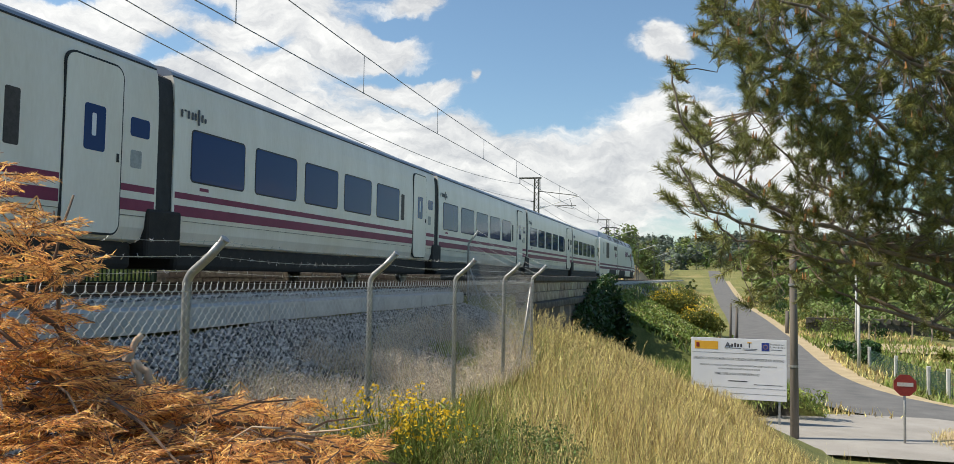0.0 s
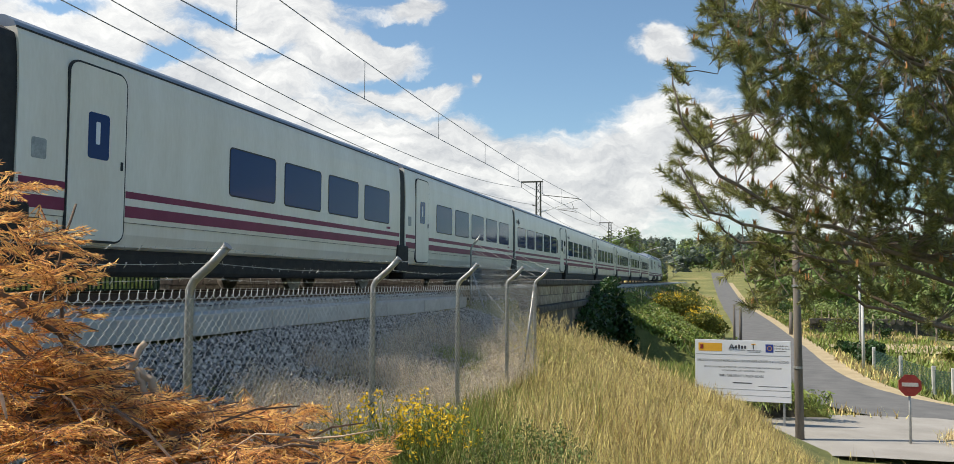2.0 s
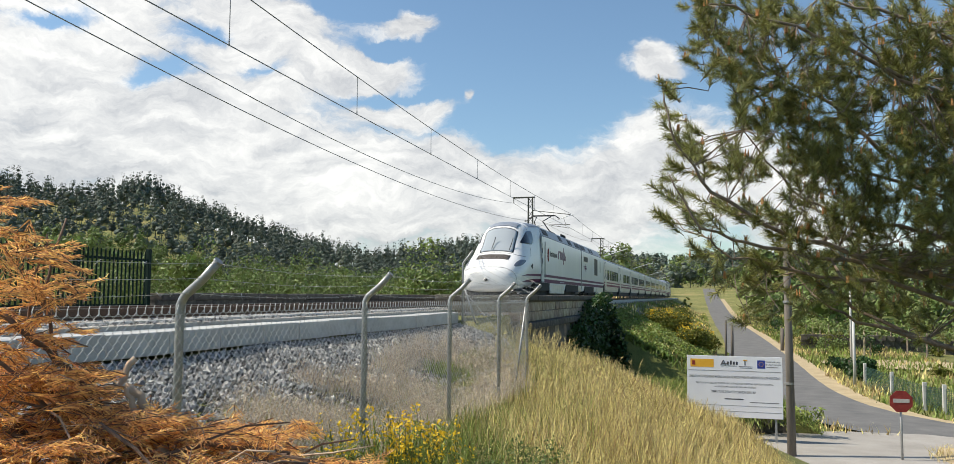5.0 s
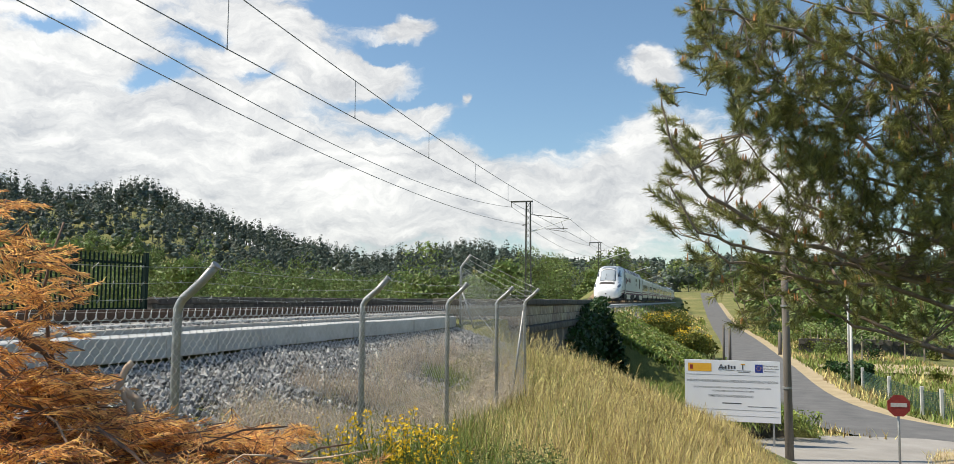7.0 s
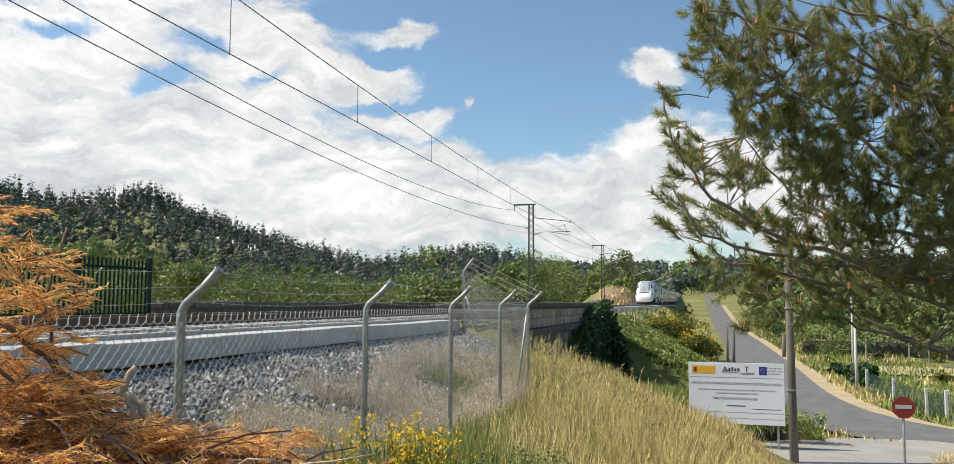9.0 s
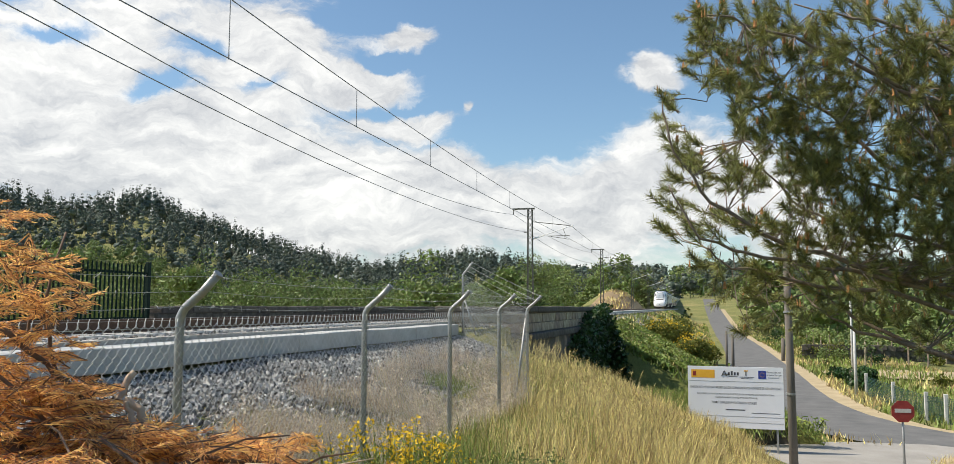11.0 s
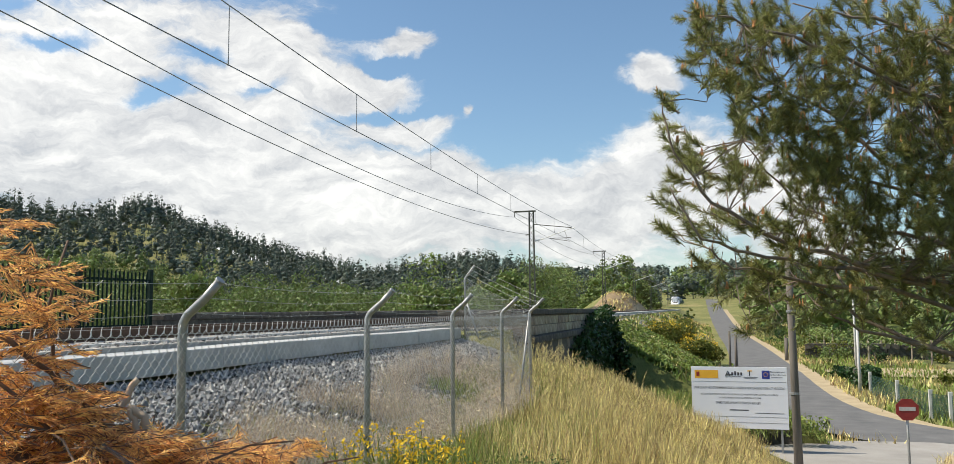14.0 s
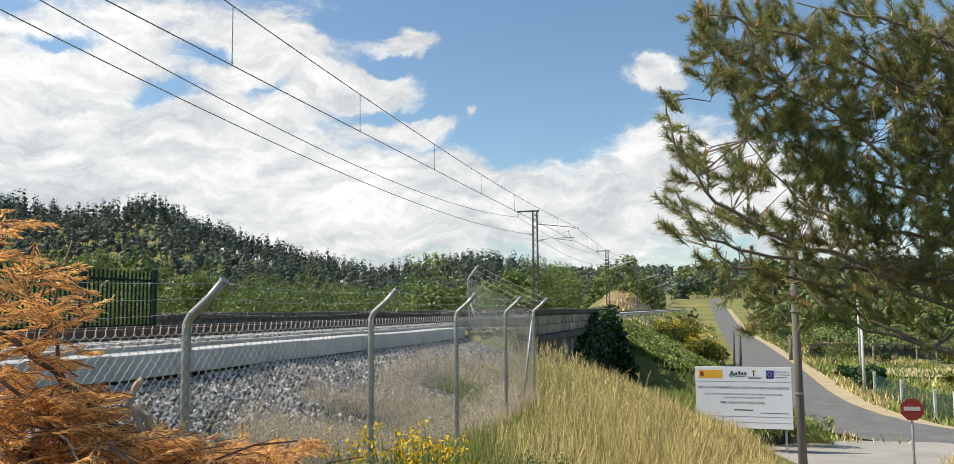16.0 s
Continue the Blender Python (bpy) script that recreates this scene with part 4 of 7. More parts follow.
def stripes(th, y0, y1, rows, material):
    for z0, z1 in rows:
        for sx in (1, -1):
            x0, x1 = (1.46, 1.4735) if sx > 0 else (-1.4735, -1.46)
            part("stripe", boxed(x0, x1, y0, y1, z0, z1), material, th, "dark red stripe")


def build_coach(door_front, windows):
    """Joint to joint 13.14 m, local y from 0 at its tail end."""
    L = 13.14
    th = empty("train_coach", pose(TX, 0, 0), "cream articulated train coach with two dark red stripes", "train coach", "coaches of the train")
    g = 0.20
    part("body", loft([COACH] * 2, [g, L - g]).mesh("body", M["cream"], False), None, th)
    part("roof", loft([COACH_ROOF] * 2, [g, L - g]).mesh("roof", M["coach_roof"], False), None, th, "blue-grey roof")
    part("underframe", boxed(-1.32, 1.32, 0.5, L - 0.5, 0.24, 0.66, bevel=0.08), M["under"], th, "dirty black underframe")
    inner = [(x * 0.982, z if z < 1 else 0.62 + (z - 0.62) * 0.97) for x, z in COACH] + [(1.1, 3.36), (0.01, 3.48)]
    part("bellows", loft([inner] * 2, [-0.21, 0.21]).mesh("bellows", M["seam"]), None, th, "black gangway bellows")

    def fy(y0, y1):
        return (y0, y1) if door_front else (L - y1, L - y0)
    for sx in (1, -1):
        X = lambda a, b: (a, b) if sx > 0 else (-b, -a)
        for i, (a, b) in enumerate(((0.66, 2.22), (2.62, 4.17), (4.56, 6.10), (6.48, 8.02), (8.40, 9.93))):
            if i >= windows:
                continue
            y0, y1 = fy(a, b) if door_front else fy(a + 0.34, b + 0.34)
            w = part("window", rounded(y0, y1, 1.69, 2.51, *X(1.462, 1.4755), 0.07), M["window"], th, "dark blue window with the sky reflection in its base colour")
            part("window_seal", rounded(y0 - 0.025, y1 + 0.025, 1.665, 2.535, *X(1.46, 1.4735), 0.09), M["seam"], w)
        y0, y1 = fy(10.10, 10.33)
        if door_front:
            part("vent_grille", rounded(y0, y1, 1.72, 2.42, *X(1.462, 1.475), 0.03), M["grille"], th)
        y0, y1 = fy(11.05, 12.12)
        d = part("door", rounded(y0, y1, 0.74, 3.10, *X(1.44, 1.487), 0.16), M["cream"], th)
        part("door_seal", rounded(y0 - 0.03, y1 + 0.03, 0.71, 3.13, *X(1.44, 1.4785), 0.19), M["seam"], d)
        yc = (y0 + y1) / 2
        part("door_window", rounded(yc - 0.2, yc + 0.2, 1.85, 2.48, *X(1.44, 1.492), 0.05), M["window"], d, "dark door window")
        part("window_mark", rounded(yc - 0.06, yc + 0.02, 2.05, 2.36, *X(1.44, 1.494), 0.02), M["board"], d)
        part("door_handle", boxed(*X(1.487, 1.50), y1 - 0.09, y1 - 0.05, 1.75, 1.87), M["seam"], d)
        y0, y1 = fy(12.32, 12.74)
        if door_front:
            part("small_window", rounded(y0, y1, 2.18, 2.46, *X(1.462, 1.475), 0.05), M["window"], th, "small window with the sky reflection in its base colour")
        part("panel_hatch", rounded(y0 + 0.02, y1 - 0.16, 1.72, 1.98, *X(1.462, 1.474), 0.03), M["galv"], th)
        y0, y1 = fy(0.9, 1.15)
        part("number_plate_bar", boxed(*X(1.462, 1.4745), y0, y1, 1.545, 1.60), M["maroon"], th)
        ya, yb = fy(0.25, 11.0)
        # stripes stop at the door and go on behind it
        for z0, z1 in ((1.375, 1.475), (1.10, 1.265)):
            part("stripe", boxed(*X(1.46, 1.4725), ya, yb, z0, z1), M["maroon"], th, "dark red stripe")
            yc0, yc1 = fy(12.15, 12.9)
            part("stripe", boxed(*X(1.46, 1.4725), yc0, yc1, z0, z1), M["maroon"], th, "dark red stripe")
        part("suspension_box", boxed(*X(0.9, 1.50), -0.42, 0.42, 0.42, 1.16, bevel=0.05), M["under"], th, "black suspension housing at the joint")
        part("roof_gutter", boxed(*X(1.385, 1.405), g, L - g, 3.29, 3.315), M["seam"], th)
        part("skirt_seam", boxed(*X(1.44, 1.4715), g, L - g, 1.02, 1.026), M["grille"], th)
    if door_front:
        mark(th, 1, 0.34, 2.68, 0.20, M["ink"])
    for y in (L - 1.15, L - 4.85):
        for sx in (1, -1):
            ob = part("wheel", wheel_mesh(0.38), M["steel"], th, "steel wheel")
            ob.location = (0.79 * sx, y, 0.38)
        part("axle_frame", boxed(-0.95, 0.95, y - 0.6, y + 0.6, 0.25, 0.6, bevel=0.05), M["under"], th)
    return th


POWER = [(1.25, 0.55), (1.42, 0.60), (1.465, 0.85), (1.47, 1.2), (1.47, 2.9), (1.465, 3.2), (1.45, 3.38)]
POWER_ROOF = [(1.45, 3.382), (1.28, 3.70), (1.12, 3.90), (0.7, 4.0), (0.01, 4.02)]
PSTRIPES = ((1.235, 1.37), (0.94, 1.125))


def bogie(th, y, wb=2.8):
    part("bogie_frame", boxed(-1.15, 1.15, y - 1.9, y + 1.9, 0.42, 0.72, bevel=0.06), M["under"], th, "dark bogie frame")
    for sx in (1, -1):
        for o in (-wb / 2, wb / 2):
            ob = part("wheel", wheel_mesh(0.5), M["steel"], th, "steel wheel")
            ob.location = (0.80 * sx, y + o, 0.5)
            ob = part("axle_box", boxed(-0.16, 0.16, -0.22, 0.22, -0.2, 0.2, bevel=0.05), M["under"], th)
            ob.location = (1.12 * sx, y + o, 0.5)
        for o in (-0.7, 0.0, 0.7):
            s = Soup()
            s.tube([(1.18 * sx, y + o, 0.55), (1.18 * sx, y + o, 1.0)], 0.11, sides=10)
            part("spring", s.mesh("spring", M["under"]), None, th)


# nose shape: half width, base, belt, top, along the distance from the tip
NS = (0.70, 0.71, 0.74, 0.79, 0.87, 1.03, 1.40, 2.02, 2.6, 3.0, 3.4, 3.9, 4.3, 5.0, 5.8, 6.6)
NW = (0.10, 0.45, 0.72, 0.92, 1.06, 1.20, 1.31, 1.40, 1.44, 1.455, 1.46, 1.465, 1.47, 1.47, 1.47, 1.47)
NB = (0.90, 0.70, 0.57, 0.50, 0.44, 0.40, 0.38, 0.40, 0.45, 0.48, 0.50, 0.55, 0.55, 0.55, 0.55, 0.55)
NT = (1.00, 1.17, 1.29, 1.38, 1.47, 1.58, 1.76, 2.06, 2.36, 2.74, 3.18, 3.66, 3.88, 3.97, 4.01, 4.02)
NE = (2.0, 2.1, 2.3, 2.5, 2.7, 2.9, 3.1, 3.1, 2.9, 2.6, 2.6, 2.8, 3.0, 3.4, 4.4, 5.4)


def nose_point(s, a, out=0.0):
    """Point of the nose at distance s from the tip and angle a: 0 at the top, 1 at the belt of the right side, 2 underneath."""
    w, b, t, e = (lerp(s, NS, q) for q in (NW, NB, NT, NE))
    belt = b + (t - b) * (0.42 if s < 2 else lerp(s, (2, 3.4, 5, 6.6), (0.42, 0.36, 0.34, 0.33)))
    sg = 1 if a >= 0 else -1
    a = abs(a)
    if a <= 1:
        th = a * math.pi / 2
        x = w * abs(math.sin(th)) ** (2 / e)
        z = belt + (t - belt) * abs(math.cos(th)) ** (2 / e)
        # the cab leans inwards towards the roof
        lean = lerp(s, (2.2, 3.0, 5.6, 6.6), (0, 0.22, 0.16, 0.02)) * max(0.0, (z - 1.9) / 2.1)
        x *= 1 - lean
    else:
        th = (a - 1) * math.pi / 2
        x = w * abs(math.cos(th)) ** (2 / 3.6)
        z = belt - (belt - b) * abs(math.sin(th)) ** (2 / 3.6)
    return Vector((x * sg, s, z))


def nose_angle(s, z, sg):
    """The angle at which the nose has height z on its side sg."""
    lo, hi = 0.0, 2.0
    for _ in range(24):
        mid = (lo + hi) / 2
        if nose_point(s, mid).z > z:
            lo = mid
        else:
            hi = mid
    return sg * lo


def nose_patch(fn, n=18, m=14, out=0.012, thick=0.03):
    """A plate that follows the nose: fn(u, v) gives (s, a) for u, v in 0..1."""
    s = Soup()
    grid = []
    for layer in (out, out - thick):
        for i in range(n + 1):
            for j in range(m + 1):
                q = fn(i / n, j / m)
                p = nose_point(*q)
                pa = nose_point(q[0] + 0.03, q[1])
                pb = nose_point(q[0], q[1] + 0.02)
                nr = (pa - p).cross(pb - p)
                nr.normalize()
                if nr.dot(p - Vector((0, 6.0, 1.4))) < 0:
                    nr = -nr
                s.v.append(p + nr * layer)
    w = m + 1
    k = (n + 1) * w
    for i in range(n):
        for j in range(m):
            a = i * w + j
            s.f.append((a, a + 1, a + w + 1, a + w))
            s.f.append((k + a, k + a + w, k + a + w + 1, k + a + 1))
    rim = [i * w for i in range(n + 1)] + [n * w + j for j in range(1, m + 1)] + [i * w + m for i in range(n - 1, -1, -1)] + [j for j in range(m - 1, 0, -1)]
    for i in range(len(rim)):
        a, b = rim[i], rim[(i + 1) % len(rim)]
        s.f.append((a, b, k + b, k + a))
    return s


def disc(u, v, cs, ca, rs, ra, power=2.4, skew=0.0):
    """Maps the unit square to a rounded oval in (s, a)."""
    x, y = 2 * u - 1, 2 * v - 1
    r = max(abs(x), abs(y))
    if r < 1e-6:
        return cs, ca
    th = math.atan2(y, x)
    k = r / (abs(math.cos(th)) ** power + abs(math.sin(th)) ** power) ** (1 / power)
    return cs + rs * k * math.cos(th) + skew * k * math.sin(th), ca + ra * k * math.sin(th)


def build_power():
    L = 20.85
    th = empty("power_car", pose(TX, 0, 0), "white streamlined train power car with purple stripes", "locomotive", "power cars of the train")
    # nose shell
    sh = Soup()
    ss = [0.70, 0.703, 0.71, 0.72, 0.74, 0.765, 0.79, 0.83, 0.87, 0.95, 1.03, 1.2, 1.4, 1.7, 2.0, 2.3, 2.6, 3.0, 3.4, 3.8, 4.2, 4.6, 5.0, 5.4, 5.8, 6.2, 6.6]
    na = 40
    for s in ss:
        for k in range(-na, na):
            sh.v.append(nose_point(s, 2.0 * k / na))
    n = 2 * na
    for i in range(len(ss) - 1):
        for k in range(n):
            a, b = i * n + k, i * n + (k + 1) % n
            sh.f.append((a, b, b + n, a + n))
    sh.f.append(tuple(range(n)))
    part("nose", sh.mesh("nose", M["white"], True), None, th)
    part("body", loft([POWER] * 2, [6.55, L]).mesh("body", M["white"]), None, th)
    part("roof", loft([POWER_ROOF] * 3, [6.55, 12, L - 0.1]).mesh("roof", M["roof"]), None, th, "grey sloping roof")
    # glazing
    part("windscreen", nose_patch(lambda u, v: (2.62 + 1.16 * u, (0.30 + 0.05 * u) * (2 * v - 1) * (1 - 0.10 * abs(2 * u - 1) ** 4)), out=0.016).mesh("windscreen", M["screen"], True), None, th, "raked windscreen")
    part("windscreen_surround", nose_patch(lambda u, v: (2.58 + 1.25 * u, (0.325 + 0.055 * u) * (2 * v - 1) * (1 - 0.08 * abs(2 * u - 1) ** 4)), out=0.008).mesh("surround", M["seam"], True), None, th)
    for sg in (1, -1):
        part("cab_window", nose_patch(lambda u, v: (3.42 + 1.9 * u, nose_angle(3.42 + 1.9 * u, (2.78 + 0.62 * max(0.0, (u - 0.55) / 0.45) ** 2.2) * (1 - v) + (2.84 + 0.66 * math.sin(1.5708 * min(1.0, 1.25 * u))) * v, sg)), out=0.014).mesh("cab_window", M["cab_glass"], True), None, th, "dark side cab window")
        part("headlight", nose_patch(lambda u, v: (1.55 + 1.35 * u, nose_angle(1.55 + 1.35 * u, 1.60 + 0.30 * u + (0.02 + 0.20 * math.sin(math.pi * min(1.0, u * 0.86 + 0.06))) * (v - 0.35), sg)), out=0.012).mesh("headlight", M["lamp_glass"], True), None, th, "almond-shaped headlight")
        part("roof_fairing", nose_patch(lambda u, v: (5.4 + 1.2 * u, sg * (0.0 + 0.44 * v)), out=0.010).mesh("fairing", M["roof"], True), None, th)
        part("tail_vent", nose_patch(lambda u, v: (3.72 + 0.42 * u, nose_angle(3.72 + 0.42 * u, 1.68 + 0.20 * u * (v - 0.5) * 1.4, sg)), out=0.012).mesh("tail_vent", M["seam"], True), None, th)
    part("roof_panel", nose_patch(lambda u, v: (3.98 + 0.75 * u, 0.30 * (2 * v - 1)), out=0.010).mesh("roof_panel", M["roof"], True), None, th)
    gr = part("hood_grille", nose_patch(lambda u, v: (1.80 + 0.46 * u, 0.27 * (2 * v - 1)), out=0.012).mesh("hood_grille", M["grille"], True), None, th, "dark air intake grille")
    for i in range(6):
        part("slat", nose_patch(lambda u, v: (1.83 + 0.07 * i + 0.02 * u, 0.255 * (2 * v - 1)), n=2, out=0.022, thick=0.015).mesh("slat", M["steel"], True), None, gr)
    # snout seams
    for f in (lambda u, v: (0.98 + 0.85 * (abs(2 * v - 1) ** 2.2) + 0.014 * u, 1.5 * (2 * v - 1)),):
        part("snout_seam", nose_patch(f, n=2, m=60, out=0.005, thick=0.02).mesh("snout_seam", M["seam"]), None, th)
    part("hood_seam", nose_patch(lambda u, v: (2.42 + 0.02 * u + 0.7 * abs(2 * v - 1) ** 3, 0.75 * (2 * v - 1)), n=2, m=60, out=0.004, thick=0.02).mesh("hood_seam", M["seam"]), None, th)
    part("side_seam", nose_patch(lambda u, v: (5.0 - 1.1 * v ** 1.5 + 0.02 * u, 0.30 + 0.62 * v), n=2, m=40, out=0.004, thick=0.02).mesh("side_seam", M["seam"]), None, th)
    for sg in (0.42, -0.1):
        s = Soup()
        p = nose_point(2.66, sg * 0.5, 0) + Vector((0, -0.05, 0.04))
        s.tube([p, p + Vector((0.06, 0.35, 0.42)), p + Vector((0.1, 0.42, 0.62))], 0.018, sides=5)
        part("wiper", s.mesh("wiper", M["seam"]), None, th)
    s = Soup()
    s.tube([(0, 0.685, 0.95), (0, 0.75, 0.95)], 0.07, sides=12)
    part("coupler_hole", s.mesh("coupler_hole", M["seam"]), None, th)
    part("snowplough", loft([[(0.6, 0.16), (0.85, 0.3), (0.75, 0.5)], [(1.15, 0.16), (1.3, 0.3), (1.2, 0.56)], [(1.2, 0.2), (1.32, 0.35), (1.2, 0.56)]], [1.0, 1.5, 4.4]).mesh("plough", M["under"]), None, th, "black lower apron")
    # sides
    for sx in (1, -1):
        X = lambda a, b: (a, b) if sx > 0 else (-b, -a)
        for z0, z1 in PSTRIPES:
            part("stripe", boxed(*X(1.455, 1.4735), 6.5, L, z0, z1), M["purple"], th, "purple stripe")
        for (z0, z1) in PSTRIPES:
            part("stripe", nose_patch(lambda u, v: (2.0 + 4.55 * u, nose_angle(2.0 + 4.55 * u, (z0 - 0.06 * (1 - u) ** 2) + (z1 - z0) * (0.45 + 0.55 * u) * min(1.0, 4 * u + 0.1) * v, sx)), n=24, m=3, out=0.005, thick=0.01).mesh("stripe", M["purple"]), None, th, "purple stripe")
        d = part("cab_door", rounded(6.35, 7.15, 0.98, 3.34, *X(1.45, 1.485), 0.08), M["white"], th)
        part("door_seal", rounded(6.33, 7.17, 0.96, 3.36, *X(1.45, 1.476), 0.09), M["seam"], d)
        part("door_handle", boxed(*X(1.485, 1.51), 6.44, 6.465, 1.3, 3.0), M["galv"], d)
        part("door_handle", boxed(*X(1.476, 1.52), 7.26, 7.285, 1.2, 3.1), M["galv"], d)
        for zc in (1.9, 2.45):
            part("hatch_handle", rounded(6.6, 6.72, zc, zc + 0.3, *X(1.45, 1.488), 0.05), M["seam"], d)
        mark(th, sx, 11.5, 2.35, 0.78, M["purple"])
        # event emblem and its words, as plain shapes
        for i in range(6):
            s = Soup()
            s.tube([(1.475 * sx, 8.5, 2.45), (1.475 * sx, 8.5 - 0.42 * math.cos(radians(-60 + 24 * i)), 2.45 + 0.38 * math.sin(radians(-60 + 24 * i)))], 0.022, 0.05, sides=4)
            part("emblem_ray", s.mesh("emblem_ray", M["red"]), None, th, "pale red emblem ray")
        for i in range(12):
            part("print_bar", rounded(8.85 + 0.2 * i, 8.98 + 0.2 * i, 2.4, 2.62 + 0.06 * (i in (0, 4)), *X(1.455, 1.475), 0.02), M["grille"], th)
        for i in range(14):
            part("print_bar", boxed(*X(1.455, 1.4745), 12.2 + 0.11 * i, 12.26 + 0.11 * i, 1.0, 1.06), M["board"], th)
        for y0, y1 in ((9.0, 10.1), (10.15, 11.2), (11.25, 12.6), (12.65, 13.7)):
            part("skirt_panel", rounded(y0, y1, 0.38, 0.90, *X(1.38, 1.465), 0.04), M["cream"], th, "cream equipment skirt")
        part("skirt_panel", loft([[(1.3, 0.4), (1.46, 0.56), (1.46, 0.93)]] * 2, [19.6, L]).mesh("skirt", M["cream"]), None, th)
        part("roof_edge_seam", boxed(*X(1.44, 1.458), 6.6, L, 3.37, 3.392), M["seam"], th)
        for y0, y1 in ((7.3, 8.7), (12.4, 13.4), (15.8, 17.1), (18.8, 20.5)):
            g = Soup()
            q = lambda t: (1.45 - 0.17 * t, 3.39 + 0.318 * t) if t <= 1 else (1.28 - 0.16 * (t - 1), 3.708 + 0.20 * (t - 1))
            a, b = q(0.3), q(1.3)
            g.v += [Vector((sx * (a[0] + 0.02), y0, a[1] + 0.012)), Vector((sx * (a[0] + 0.02), y1, a[1] + 0.012)), Vector((sx * (b[0] + 0.02), y1, b[1] + 0.02)), Vector((sx * (b[0] + 0.02), y0, b[1] + 0.02)),
                    Vector((sx * (a[0] - 0.1), y0, a[1] - 0.05)), Vector((sx * (a[0] - 0.1), y1, a[1] - 0.05)), Vector((sx * (b[0] - 0.1), y1, b[1] - 0.1)), Vector((sx * (b[0] - 0.1), y0, b[1] - 0.1))]
            g.f += [(0, 1, 2, 3), (0, 4, 5, 1), (1, 5, 6, 2), (2, 6, 7, 3), (3, 7, 4, 0)]
            part("roof_vent", g.mesh("roof_vent", M["grille"]), None, th, "dark roof louvre")
    bogie(th, 5.9)
    bogie(th, 16.8)
    part("equipment_tank", boxed(-1.25, 1.25, 4.6, 20.4, 0.26, 0.62, bevel=0.06), M["under"], th)
    # near-black boxes proud of the side paint the shade of open bogie recesses
    part("cut_out", boxed(-1.478, 1.478, 4.9, 8.7, 0.50, 0.93), M["under"], th, "near-black box painted as the shaded bogie recess")
    part("cut_out", boxed(-1.476, 1.476, 14.2, 19.4, 0.50, 0.93), M["under"], th, "near-black box painted as the shaded bogie recess")
    # pantograph, raised
    pg = part("pantograph", boxed(-0.7, 0.7, 13.4, 14.8, 4.06, 4.14, bevel=0.02), M["seam"], th, "black raised pantograph")
    s = Soup()
    for sg in (1, -1):
        s.tube([(0.45 * sg, 14.7, 4.15), (0.25 * sg, 13.1, 4.72)], 0.035, sides=6)
        s.tube([(0.25 * sg, 13.1, 4.72), (0.45 * sg, 14.9, 5.2)], 0.028, sides=6)
        s.tube([(0.5 * sg, 13.5, 4.02), (0.5 * sg, 13.5, 4.15)], 0.07, sides=8)
        s.tube([(0.5 * sg, 14.7, 4.02), (0.5 * sg, 14.7, 4.15)], 0.07, sides=8)
    part("arm", s.mesh("arm", M["seam"]), None, pg)
    s = Soup()
    for y in (14.8, 15.1):
        s.tube([(-0.95, y, 5.05), (-0.7, y, 5.24), (0.7, y, 5.24), (0.95, y, 5.05)], 0.03, sides=6)
    part("collector_bow", s.mesh("collector_bow", M["seam"]), None, pg)
    s = Soup()
    for i in range(5):
        s.tube([(0.9, 15.9 + 0.35 * i, 3.92), (0.9, 15.9 + 0.35 * i, 4.12)], 0.06, sides=8)
    s.tube([(0.9, 15.8, 4.12), (0.9, 17.5, 4.12)], 0.03, sides=6)
    part("insulator_row", s.mesh("insulator_row", M["seam"]), None, th)
    return th


